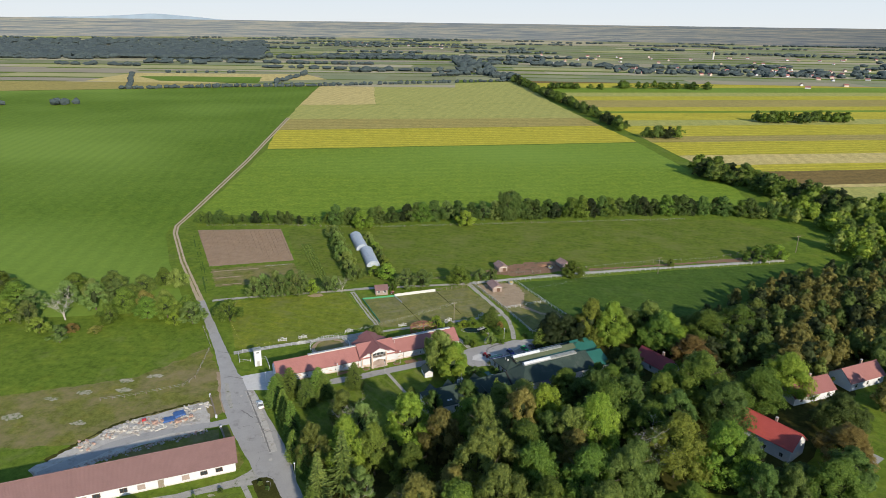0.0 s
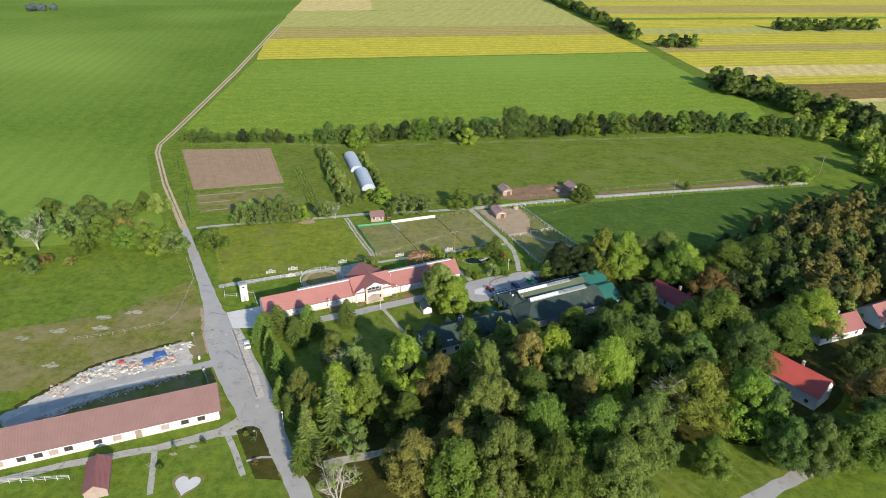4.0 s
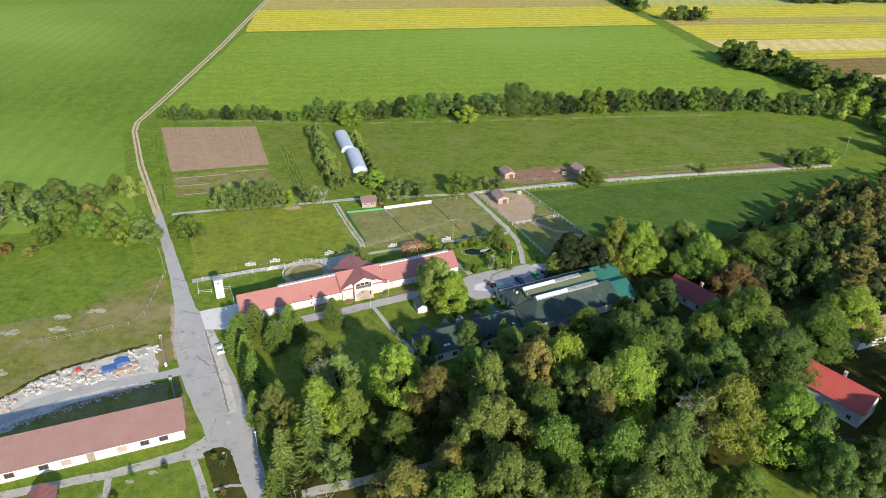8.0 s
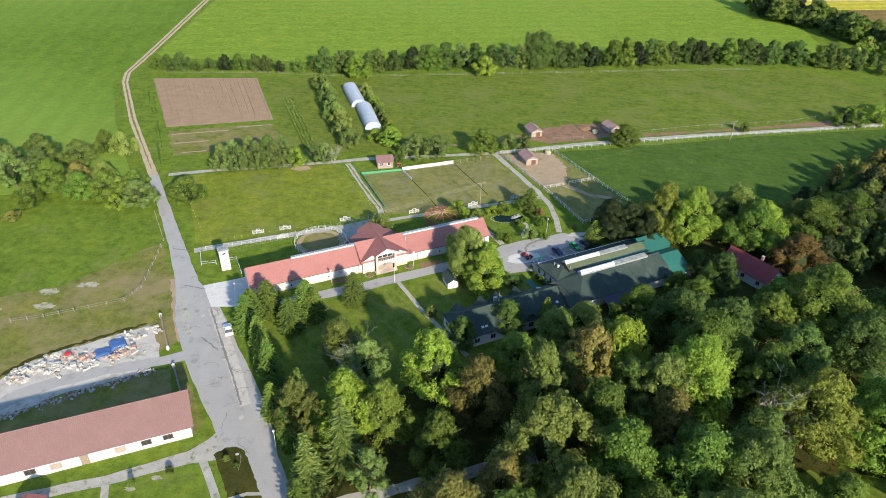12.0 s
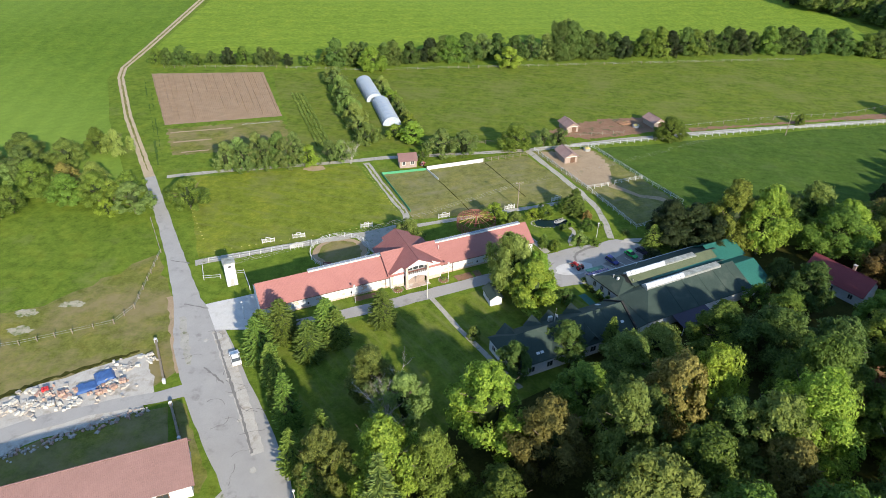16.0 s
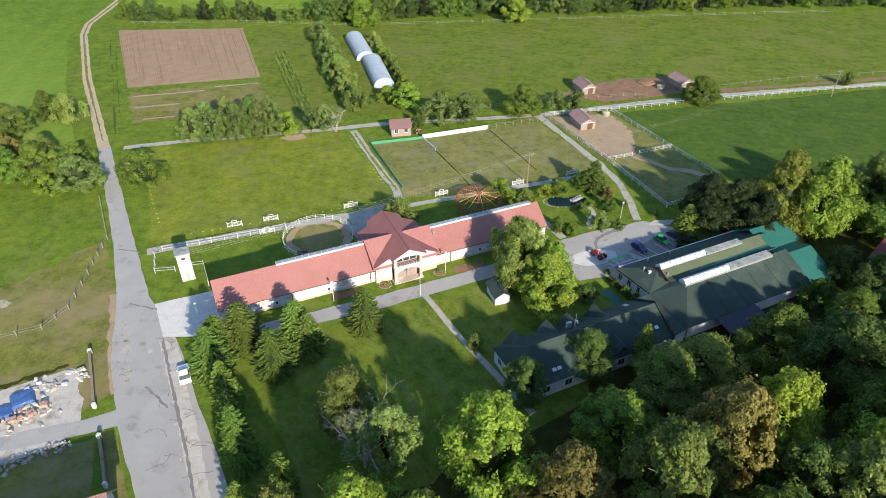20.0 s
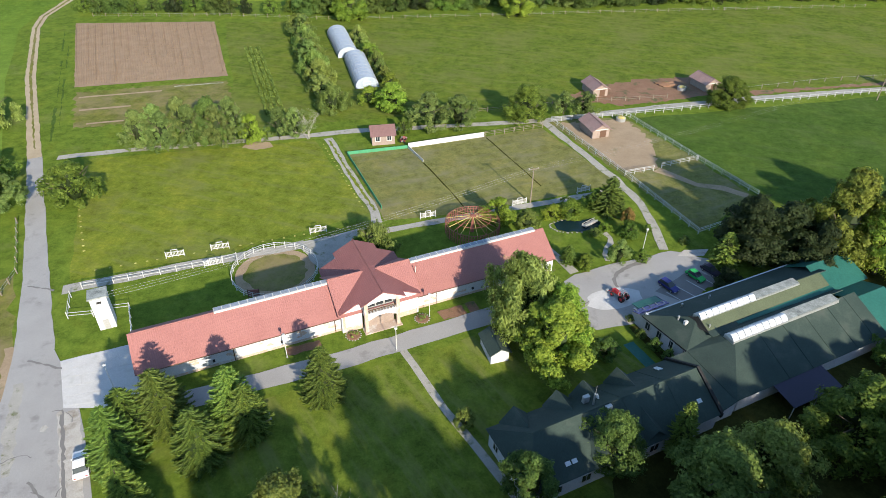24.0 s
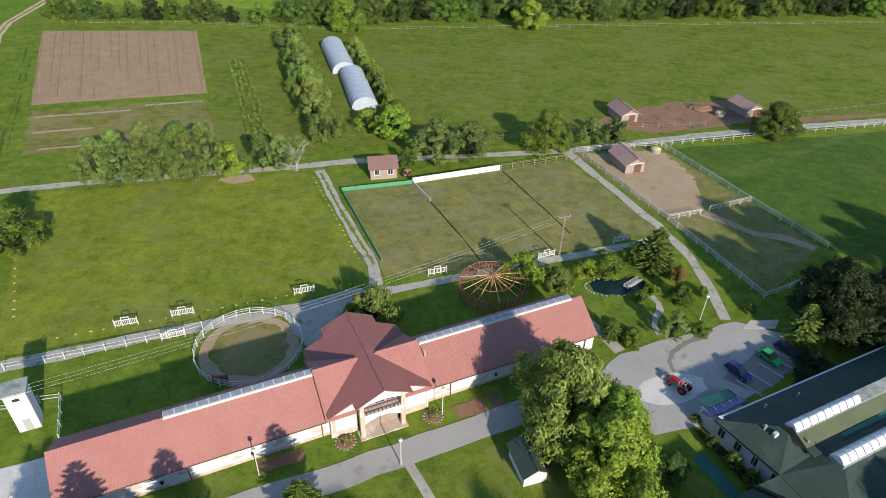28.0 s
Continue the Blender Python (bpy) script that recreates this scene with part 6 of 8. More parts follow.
part("board", box(0, 1.7, -0.05, 0.05, 0.15, 1.5, bevel=0.02), M["redroof_dark"], gate)
for x in (-0.06, 1.7):
    part("gate_post", box(x, x + 0.12, -0.08, 0.08, 0, 1.6), M["darkwood"], gate)
fence([(-96.5, 145.6), (-90, 147.6), (-81.5, 151.5), (-74.6, 154.8), (-72.6, 160), (-74.0, 170), (-75.6, 181.4), (-84, 196)], "weathered wooden post fence beside the verge", 3.2, (1.1, 0.6), white=False, wire=True)
fence([(-131, 323), (-88, 327), (-45, 325.5), (30, 337.5), (90, 347), (150, 356)], "row of weathered posts before the tree belt", 4.4, (1.0, 0.5), white=False, wire=True)
fence([(-12, 247), (0, 250), (17, 255), (33, 259), (52, 262.5)], "dark wooden post fence of the pasture", 4.0, (1.0, 0.55), white=False)
fence([(70, 268), (100, 277.5), (140, 286), (170, 300)], "wooden post fence of the pasture", 5.0, (1.0,), white=False, wire=True)


def board_wall(pts, hgt, mat, label):
    h = thing("arena_board", label, "arena board", (pts[0][0], pts[0][1], 0))
    o = Vector((pts[0][0], pts[0][1], 0))
    for a, b in zip(pts, pts[1:]):
        a, b = Vector((*a, 0)), Vector((*b, 0))
        n = max(1, round((b - a).length / 3))
        s = (b - a).length / n
        me = from_bm("board", box(0.02, s - 0.02, -0.06, 0.06, 0.02, hgt, bevel=0.015), mat)
        for i in range(n):
            p = part("board", me, None, h)
            p.location, p.rotation_euler = a.lerp(b, i / n) - o, (0, 0, math.atan2((b - a).y, (b - a).x))
    return h


board_wall([(-14.2, 230.3), (3.1, 237.0)], 1.25, M["whitewood"], "long white board wall of the arena")
board_wall([(-14.2, 230.3), (-10.4, 223.8)], 0.7, M["whitewood"], "short white board wall of the arena")
board_wall([(-27.4, 226.3), (-14.3, 230.2)], 0.8, M["greenwall"], "low green board along the arena")
board_wall([(-27.4, 226.3), (-17.3, 204.4)], 0.8, M["greenwall"], "low green board along the arena")
ribbon("arena_seam", [(-10.3, 223.5, 0.35), (-4.0, 211.5, 0.3), (-1.5, 206, 0.3)], 0.045, M["woodfloor"], "dark worn line across the arena", 0.08)
ribbon("arena_seam", [(3.6, 236.6, 0.35), (14.5, 214.8, 0.3)], 0.045, M["woodfloor"], "dark worn line across the arena", 0.08)


def jump():
    h = thing("jump_fence", "white wooden show-jumping obstacle on grass", "jump", (0, -900, -200), 0, "white jumps")
    for x in (-1.5, 1.5):
        part("wing_post", box(x - 0.05, x + 0.05, -0.3, 0.3, 0, 0.08), M["whitewood"], h)
        part("wing_post", box(x - 0.05, x + 0.05, -0.05, 0.05, 0.08, 1.35), M["whitewood"], h)
    for x in (-0.5, 0.5):
        part("upright", box(x - 0.05, x + 0.05, -0.05, 0.05, 0, 1.5), M["whitewood"], h)
    sl = from_bm("slat", box(-0.04, 0.04, -0.02, 0.02, 0.2, 1.0), M["whitewood"])
    for i in range(13):
        part("slat", sl, None, h).location = (-1.38 + 0.23 * i, 0, 0)
    for z in (0.2, 1.0):
        part("rail", box(-1.5, 1.5, -0.04, 0.04, z, z + 0.1), M["whitewood"], h)
    part("top_rail", box(-0.5, 0.5, -0.05, 0.05, 1.45, 1.55), M["whitewood"], h)
    return h


j0 = jump()
for x, y, a in ((-51.2, 187.3, 18), (-44.2, 189.9, 18), (-43.8, 185.2, 22), (-28.0, 195.9, 20), (-8.2, 201.9, 20), (22.8, 213.0, 26), (9.5, 207.5, 24)):
    copy_thing(j0, pose(x, y, 0, 0, 0, a))
# markers of cut grass along the edges of the riding lawn
rng = random.Random(8)
vs, fs = [], []
edges = [((-63, 183), (-19.5, 199.2), 24), ((-33.6, 231), (-20.4, 203.5), 17), ((-83.5, 216), (-66.5, 186), 16)]
for a, b, n in edges:
    for i in range(n):
        f = (i + rng.uniform(-0.15, 0.15)) / n
        x, y = a[0] + (b[0] - a[0]) * f, a[1] + (b[1] - a[1]) * f
        k = len(vs)
        ring = [(x + 0.24 * rng.uniform(0.7, 1.2) * math.cos(t * 1.047), y + 0.24 * rng.uniform(0.7, 1.2) * math.sin(t * 1.047), 0.02) for t in range(6)]
        vs += ring + [(x, y, 0.16)]
        fs += [(k + t, k + (t + 1) % 6, k + 6) for t in range(6)]
tagged(new("grass_tufts", mesh_of("grass_tufts", vs, fs, M["stubble_g"])), "yellowed grass tufts edging the riding lawn", "tufts", kind="stuff")


def carousel():
    h = thing("horse_walker", "round rusty horse walker with spoked yellow roof frame", "horse walker", (0.2, 197.6), 10)
    r, n = 5.0, 20
    rust = plain("rusty_paint", (0.26, 0.10, 0.07), 0.7)
    yel = plain("faded_yellow_paint", (0.45, 0.38, 0.12), 0.6)
    sl = from_bm("slat", box(-0.09, 0.09, -0.03, 0.03, 0.05, 2.3), rust)
    for i in range(n * 3):
        a = 2 * math.pi * i / (n * 3)
        s = part("slat", sl, None, h)
        s.location, s.rotation_euler = (r * math.cos(a), r * math.sin(a), 0), (0, 0, a + math.pi / 2)
    for z, rr in ((2.35, r), (1.2, r), (2.95, r * 0.66), (0.12, r * 0.55)):
        bm = sweep([(rr * math.cos(2 * math.pi * i / n), rr * math.sin(2 * math.pi * i / n), z) for i in range(n)], 0.06, 5, True)
        part("ring", bm, rust, h)
    for i in range(n):
        a = 2 * math.pi * i / n
        part("spoke", tube((r * math.cos(a), r * math.sin(a), 2.35), (0.3 * math.cos(a), 0.3 * math.sin(a), 3.5), 0.055, 0.055, 5), yel if i % 2 else rust, h)
    part("hub", tube((0, 0, 0), (0, 0, 3.6), 0.3, 0.22, 10), rust, h)
    part("canopy", tube((0, 0, 3.5), (0, 0, 3.62), 0.6, 0.3, 10), rust, h)
    return h


carousel()


# ---- poles and lamps ----
def pole(x, y, H, turn=0.0, arm=True, lean=0.0):
    h = thing("utility_pole", "weathered wooden utility pole", "utility pole", (x, y), turn, "utility poles")
    part("shaft", tube((0, 0, -0.2), (lean, 0, H), 0.16, 0.10), M["wood"], h)
    if arm:
        a = part("crossarm", box(-1.1 + lean, 1.1 + lean, -0.06, 0.06, H - 0.35, H - 0.2), M["wood"], h)
        for i in (-1, 0, 1):
            part("insulator", tube((i * 0.95 + lean, 0, H - 0.2), (i * 0.95 + lean, 0, H + 0.05), 0.05, 0.04, 6), M["stone"], a)
    return h


pole(11.7, 208.2, 7.8, 20)
pole(108.1, 264.8, 8.2, 20)
pole(190, 300, 9.0, 20)


def lamp_post(x, y, H=4.2):
    h = thing("lamp_post", "white post lamp with a round glass head", "lamp post", (x, y), 0, "lamp posts")
    part("post", tube((0, 0, 0), (0, 0, H), 0.07, 0.05), M["whitewood"], h)
    part("base", tube((0, 0, 0), (0, 0, 0.3), 0.13, 0.09), M["grey"], h)
    bm = bmesh.new()
    bmesh.ops.create_uvsphere(bm, u_segments=10, v_segments=7, radius=0.24)
    bmesh.ops.translate(bm, vec=(0, 0, H + 0.2), verts=bm.verts)
    part("globe", bm, M["glaze"], h)
    part("cap", tube((0, 0, H + 0.38), (0, 0, H + 0.48), 0.2, 0.05), M["grey"], h)
    return h


for x, y in ((-26.4, 164.3), (-10.9, 166.4), (30.6, 193.4), (-6.5, 174.0), (-48.5, 157.6), (-28.0, 113.6)):
    lamp_post(x, y)


def wires(a, b, sag, offs, label, r=0.014):
    h = thing("power_line", label, "power line", a)
    for o in offs:
        bm = bmesh.new()
        p = None
        for i in range(13):
            f = i / 12
            q = Vector(a).lerp(Vector(b), f) + Vector((o[0], o[1], -sag * 4 * f * (1 - f))) - Vector(a)
            ring = [bm.verts.new(q + Vector(d) * r) for d in ((0, 0, 1), (0.87, 0, -0.5), (-0.87, 0, -0.5))]
            if p:
                for k in range(3):
                    bm.faces.new((p[k], p[(k + 1) % 3], ring[(k + 1) % 3], ring[k]))
            p = ring
        part("wire", bm, M["grey"], h)
    return h


wires((-53.5, 170.6, 5.5), (11.7, 208.2, 7.6), 1.2, ((0.3, -0.6), (0, 0), (-0.3, 0.6)), "three thin power wires above the lawn")
wires((11.7, 208.2, 7.6), (108.1, 264.8, 8.0), 1.6, ((0.3, -0.6), (0, 0), (-0.3, 0.6)), "three thin power wires above the paddocks", 0.006)


wr = thing("well_ring", "small pale concrete ring lying on the lawn", "concrete ring", (-26.4, 153.2), 30)
part("ring", tube((-0.45, 0, 0.45), (0.45, 0, 0.45), 0.46, 0.46, 16), M["stone"], wr)
for x in (-0.46, 0.46):
    part("band", tube((x - 0.03, 0, 0.45), (x + 0.03, 0, 0.45), 0.5, 0.5, 16), M["grey"], wr)


# ---- vehicles ----
def car(label, at, turn, paint, L=4.2, W=1.72, H=1.45, estate=False):
    h = thing("car", label, "car", at, turn, "parked cars")
    z1 = H * 0.58
    prof = [(-L / 2, 0.32), (-L / 2, z1 * 0.86), (-L * 0.46, z1), (L * 0.22, z1), (L * 0.46, z1 * 0.86), (L / 2, z1 * 0.7), (L / 2, 0.32)]
    bm = bmesh.new()
    a = [bm.verts.new((x, -W / 2, z)) for x, z in prof]
    b = [bm.verts.new((x, W / 2, z)) for x, z in prof]
    bm.faces.new(a)
    bm.faces.new(b[::-1])
    for i in range(len(prof)):
        j = (i + 1) % len(prof)
        bm.faces.new((a[j], a[i], b[i], b[j]))
    bmesh.ops.bevel(bm, geom=bm.edges[:], offset=0.07, segments=2, affect="EDGES")
    part("body", bm, paint, h)
    back = -L * 0.46 if estate else -L * 0.36
    cab = [(back, z1), (back + 0.28, H - 0.04), (L * 0.02, H), (L * 0.22, z1)]
    bm = bmesh.new()
    a = [bm.verts.new((x, -(W / 2 - 0.06 - (0.14 if z > z1 else 0)), z)) for x, z in cab]
    b = [bm.verts.new((x, W / 2 - 0.06 - (0.14 if z > z1 else 0), z)) for x, z in cab]
    bm.faces.new(a)
    bm.faces.new(b[::-1])
    for i in range(4):
        j = (i + 1) % 4
        bm.faces.new((a[j], a[i], b[i], b[j]))
    part("window_glass", bm, M["glass"], h, "dark car windows")
    part("roof", box(back + 0.3, L * 0.01, -W / 2 + 0.2, W / 2 - 0.2, H - 0.05, H + 0.02, bevel=0.03), paint, h)
    for x in (-L * 0.31, L * 0.31):
        for y in (-W / 2 + 0.02, W / 2 - 0.02):
            w = part("wheel", tube((x, y - 0.1, 0.32), (x, y + 0.1, 0.32), 0.32, 0.32, 14), M["black"], h)
            part("rim", tube((x, y - 0.115, 0.32), (x, y + 0.115, 0.32), 0.19, 0.19, 10), M["metal"], w)
    for y in (-W * 0.36, W * 0.36):
        part("headlight", box(L / 2 - 0.03, L / 2 + 0.02, y - 0.16, y + 0.16, z1 * 0.6, z1 * 0.75, bevel=0.01), M["glaze"], h)
        part("tail_light", box(-L / 2 - 0.02, -L / 2 + 0.03, y - 0.14, y + 0.14, z1 * 0.65, z1 * 0.85, bevel=0.01), M["red"], h)
    for y in (-W / 2 - 0.1, W / 2 + 0.02):
        part("mirror", box(L * 0.15, L * 0.19, y, y + 0.1, z1, z1 + 0.12), paint, h)
    return h


car("white parked hatchback at the roadside", (-46.7, 145.3, 0.06), 117, M["whitecar"])
car("dark blue estate car on gravel parking", (32.4, 182.7, 0.07), -55, M["bluecar"], 4.4, estate=True).scale = (0.8, 0.8, 0.85)
car("bright green car on the parking strip", (37.6, 185.6, 0.07), -55, M["greencar"], 4.3).scale = (0.8, 0.8, 0.85)
car("dark parked car beside the green car", (40.6, 187.2, 0.07), -55, M["darkcar"], 4.3).scale = (0.8, 0.8, 0.85)


def van(label, at, turn, top):
    h = thing("van", label, "van", at, turn, "parked vans")
    part("box_body", box(-2.4, 1.4, -0.95, 0.95, 0.5, 2.3, bevel=0.08), M["whitecar"], h)
    part("roof", box(-2.35, 1.35, -0.9, 0.9, 2.3, 2.36, bevel=0.02), top, h)
    part("cab", box(1.4, 2.6, -0.9, 0.9, 0.5, 1.5, bevel=0.15), M["whitecar"], h)
    part("windscreen", slab([(1.42, -0.8, 2.1), (1.42, 0.8, 2.1), (1.95, 0.8, 1.5), (1.95, -0.8, 1.5)], 0.04), M["glass"], h)
    for x in (-1.5, 1.8):
        for y in (-0.85, 0.85):
            w = part("wheel", tube((x, y - 0.1, 0.36), (x, y + 0.1, 0.36), 0.36, 0.36, 14), M["black"], h)
            part("rim", tube((x, y - 0.115, 0.36), (x, y + 0.115, 0.36), 0.2, 0.2, 10), M["metal"], w)
    return h


van("white delivery van near the houses", (113.5, 118.5, 0.03), 60, M["whitecar"])


def tractor(at, turn):
    h = thing("tractor", "red tractor with a grey roll frame", "tractor", at, turn)
    part("bonnet", box(0.2, 2.0, -0.4, 0.4, 0.8, 1.5, bevel=0.1), M["red"], h)
    part("chassis", box(-1.3, 2.0, -0.3, 0.3, 0.5, 0.85), M["grey"], h)
    part("mudguard", box(-1.5, -0.2, -0.95, -0.55, 1.25, 1.4, bevel=0.05), M["red"], h)
    part("mudguard", box(-1.5, -0.2, 0.55, 0.95, 1.25, 1.4, bevel=0.05), M["red"], h)
    part("seat", box(-0.9, -0.4, -0.25, 0.25, 1.1, 1.6, bevel=0.06), M["black"], h)
    for y in (-0.6, 0.6):
        part("roll_frame", sweep([(-1.1, y, 1.0), (-1.1, y, 2.05), (-1.0, y, 2.15), (0.0, y, 2.15), (0.1, y, 2.05), (0.15, y, 1.0)], 0.05, 6), M["metal"], h)
    for x in (-1.0, -0.5, 0.0):
        part("cross_bar", tube((x, -0.6, 2.15), (x, 0.6, 2.15), 0.04, 0.04, 6), M["metal"], h)
    part("steering_wheel", tube((-0.15, 0, 1.45), (-0.1, 0, 1.5), 0.2, 0.2, 10), M["black"], h)
    for x, r, w in ((-0.85, 0.75, 0.22), (1.6, 0.48, 0.15)):
        for y in (-0.75, 0.75):
            wh = part("wheel", tube((x, y - w, r), (x, y + w, r), r, r, 16), M["black"], h)
            part("rim", tube((x, y - w - 0.02, r), (x, y + w + 0.02, r), r * 0.5, r * 0.5, 10), M["red"], wh)
    part("loader_arm", tube((0.6, -0.5, 1.3), (2.9, -0.5, 0.5), 0.08), M["red"], h)
    part("loader_arm", tube((0.6, 0.5, 1.3), (2.9, 0.5, 0.5), 0.08), M["red"], h)
    part("bucket", box(2.8, 3.3, -0.8, 0.8, 0.1, 0.6, bevel=0.05), M["grey"], h)
    return h


tractor((23.9, 179.6, 0.07), 128).scale = (0.78, 0.78, 0.78)
tractor((-15.6, 233.4, 0), 80).scale = (0.6, 0.6, 0.6)

# concrete slabs of the pad, laid in rows
rng = random.Random(6)
pad = bpy.data.objects["concrete_pad"]
pa, pb, pc, pd = Vector((-58.0, 162.0, 0)), Vector((-47.2, 166.9, 0)), Vector((-42.9, 156.9, 0)), Vector((-53.3, 154.2, 0))
for i in range(5):
    for j in range(5):
        def at(u, v):
            return pa.lerp(pb, u).lerp(pd.lerp(pc, u), v)
        q = [at((i + a + (0.04 if a == 0 else -0.04) * 0.3) / 5, (j + b + (0.04 if b == 0 else -0.04) * 0.3) / 5) for a, b in ((0, 0), (1, 0), (1, 1), (0, 1))]
        z = 0.085 + rng.uniform(0, 0.012)
        part("slab", slab([(p.x, p.y, z) for p in q], 0.022), M["concrete"], pad)
ribbon("road_seam", [(-53.6, 153.6, 0.5), (-50.2, 147.5, 0.45), (-46.5, 140.5, 0.5), (-41.5, 131.5, 0.4), (-37.5, 123.5, 0.35)], 0.062, M["patch"], "dark cracked seam along the road edge", 0.12, step=0.7)
ribbon("road_edge", [(-52.6, 153.4, 2.6), (-48.2, 145.5, 2.6), (-42.5, 135, 2.4), (-36.5, 123.5, 2.2)], 0.056, M["ballast"], "gravel lay-by along the road", 0.15, step=1.0)
for a, b in (((-62.8, 162.0), (-56.8, 160.6)), ((-72.0, 178.2), (-67.2, 177.4)), ((-52.0, 143.0), (-47.0, 139.0))):
    ribbon("road_seam", [(*a, 0.3), (*b, 0.35)], 0.063, M["patch"], "dark crack across the road", 0.12, step=0.6)
ribbon("road_shoulder", [(-66.8, 164.5, 1.2), (-62.8, 156.5, 2.2), (-59.6, 149.5, 2.6), (-55.8, 141.5, 2.2)], 0.045, M["sand"], "crumbling sandy edge of the road", 0.3, step=1.4)
ribbon("road_shoulder", [(-61.6, 157.8, 1.2), (-58.8, 151.0, 1.6), (-55.0, 143.5, 1.2)], 0.053, M["gravel"], "broken grey asphalt edge", 0.25, step=1.1)
sheet("rough_verge", [(-55.4, 135.0), (-52.2, 133.6), (-47.5, 125.6), (-43.2, 118.8), (-43.4, 115.6), (-45.6, 116.4), (-47.4, 119.4), (-49.4, 124.6)], 0.04, M["rough"], "dry brown grass between the barn and the road", 0.3, 1.2)
rng = random.Random(31)
for i in range(26):
    f = rng.random()
    x, y = -31 - 26 * f + rng.uniform(-3.2, 3.2), 110 + 44 * f
    if i % 3 == 0:
        r = rng.uniform(0.25, 0.6)
        sheet("road_patch", [(x + r * rng.uniform(0.7, 1.3) * math.cos(t * 0.524), y + r * rng.uniform(0.7, 1.3) * math.sin(t * 0.524)) for t in range(12)], 0.061 + 0.0004 * i, M["ballast"], "pale worn hole in the asphalt road", 0.06, 0.3, seed=i)
        continue
    a, pts = rng.uniform(0, 6.28), []
    for k in range(7):
        pts.append((x, y, rng.uniform(0.05, 0.16)))
        a += rng.uniform(-0.7, 0.7)
        x, y = x + 0.7 * math.cos(a), y + 0.7 * math.sin(a)
    ribbon("road_crack", pts, 0.0605 + 0.0004 * i, M["patch"], "dark branching crack in the asphalt", 0.03, step=0.35)


# ---- distance ----
rng = random.Random(21)
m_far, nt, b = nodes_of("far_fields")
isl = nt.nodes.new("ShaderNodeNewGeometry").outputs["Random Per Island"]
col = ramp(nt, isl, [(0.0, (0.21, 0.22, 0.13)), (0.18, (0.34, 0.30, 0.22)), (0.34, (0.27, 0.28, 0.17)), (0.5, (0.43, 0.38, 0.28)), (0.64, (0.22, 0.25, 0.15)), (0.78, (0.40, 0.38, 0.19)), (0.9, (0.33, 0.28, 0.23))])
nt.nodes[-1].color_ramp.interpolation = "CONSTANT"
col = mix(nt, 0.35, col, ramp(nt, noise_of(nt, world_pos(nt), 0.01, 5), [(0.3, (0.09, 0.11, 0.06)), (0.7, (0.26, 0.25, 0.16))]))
link(nt, col, b.inputs["Base Color"])
b.inputs["Roughness"].default_value = 1.0
b.inputs["Specular IOR Level"].default_value = 0.0
M["far_fields"] = m_far
vs, fs = [], []


def parcel(pts, z):
    k = len(vs)
    vs.extend((x, y, z) for x, y in pts)
    fs.append((k, k + 1, k + 2, k + 3))


for side, ya, skew in ((-1, 1175.0, 0.22), (1, 1345.0, 0.08)):
    y = ya
    while y < 4700:
        d = rng.uniform(60, 130) * (y / 1500)
        x = 0.0
        lim = y * 0.95 + 400
        while x < lim:
            w = rng.uniform(90, 420) * (y / 1500)
            xa, xb = side * x, side * min(x + w, lim)
            o = rng.uniform(0.6, 1.0)
            parcel([(xa, y + skew * abs(xa) * -1 * 0.3), (xb, y + skew * abs(xb) * -0.3), (xb, y + d * o + skew * abs(xb) * -0.3), (xa, y + d * o + skew * abs(xa) * -0.3)], 0.25)
            x += w
        y += d
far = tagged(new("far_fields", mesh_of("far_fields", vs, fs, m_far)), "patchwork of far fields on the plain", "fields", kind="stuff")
sheet("crop_field", [(-1500, 720), (-560, 1052), (-250, 1168), (-250, 1175), (-600, 1178), (-1500, 1100)], 0.3, M["dryfield"], "broad dull fallow field", 2, 40)
sheet("crop_field", [(-690, 1180), (-480, 1175), (-260, 1300), (-330, 1420), (-700, 1390)], 0.32, M["stubble"], "pale fallow field far off", 2, 40)
sheet("crop_field", [(-560, 1210), (-370, 1200), (-400, 1330), (-650, 1310)], 0.34, M["crop"], "green field far off", 2, 40)

ico = [Vector(v).normalized() for v in ((-1, 1.618, 0), (1, 1.618, 0), (-1, -1.618, 0), (1, -1.618, 0), (0, -1, 1.618), (0, 1, 1.618), (0, -1, -1.618), (0, 1, -1.618), (1.618, 0, -1), (1.618, 0, 1), (-1.618, 0, -1), (-1.618, 0, 1))]
itri = ((0, 11, 5), (0, 5, 1), (0, 1, 7), (0, 7, 10), (0, 10, 11), (1, 5, 9), (5, 11, 4), (11, 10, 2), (10, 7, 6), (7, 1, 8), (3, 9, 4), (3, 4, 2), (3, 2, 6), (3, 6, 8), (3, 8, 9), (4, 9, 5), (2, 4, 11), (6, 2, 10), (8, 6, 7), (9, 8, 1))
vs, fs = [], []


def clump(x, y, r, h):
    k = len(vs)
    for v in ico:
        j = rng.uniform(0.75, 1.2)
        vs.append((x + v.x * r * j, y + v.y * r * j, h * 0.45 + v.z * h * 0.58 * j))
    fs.extend(tuple(k + i for i in t) for t in itri)


def belt(a, b, gap, r, h, wide=0.0):
    n = max(2, int(math.hypot(b[0] - a[0], b[1] - a[1]) / gap))
    for i in range(n):
        f = (i + rng.random()) / n
        clump(a[0] + (b[0] - a[0]) * f + rng.uniform(-wide, wide), a[1] + (b[1] - a[1]) * f + rng.uniform(-wide, wide), r * rng.uniform(0.7, 1.3), h * rng.uniform(0.7, 1.25))


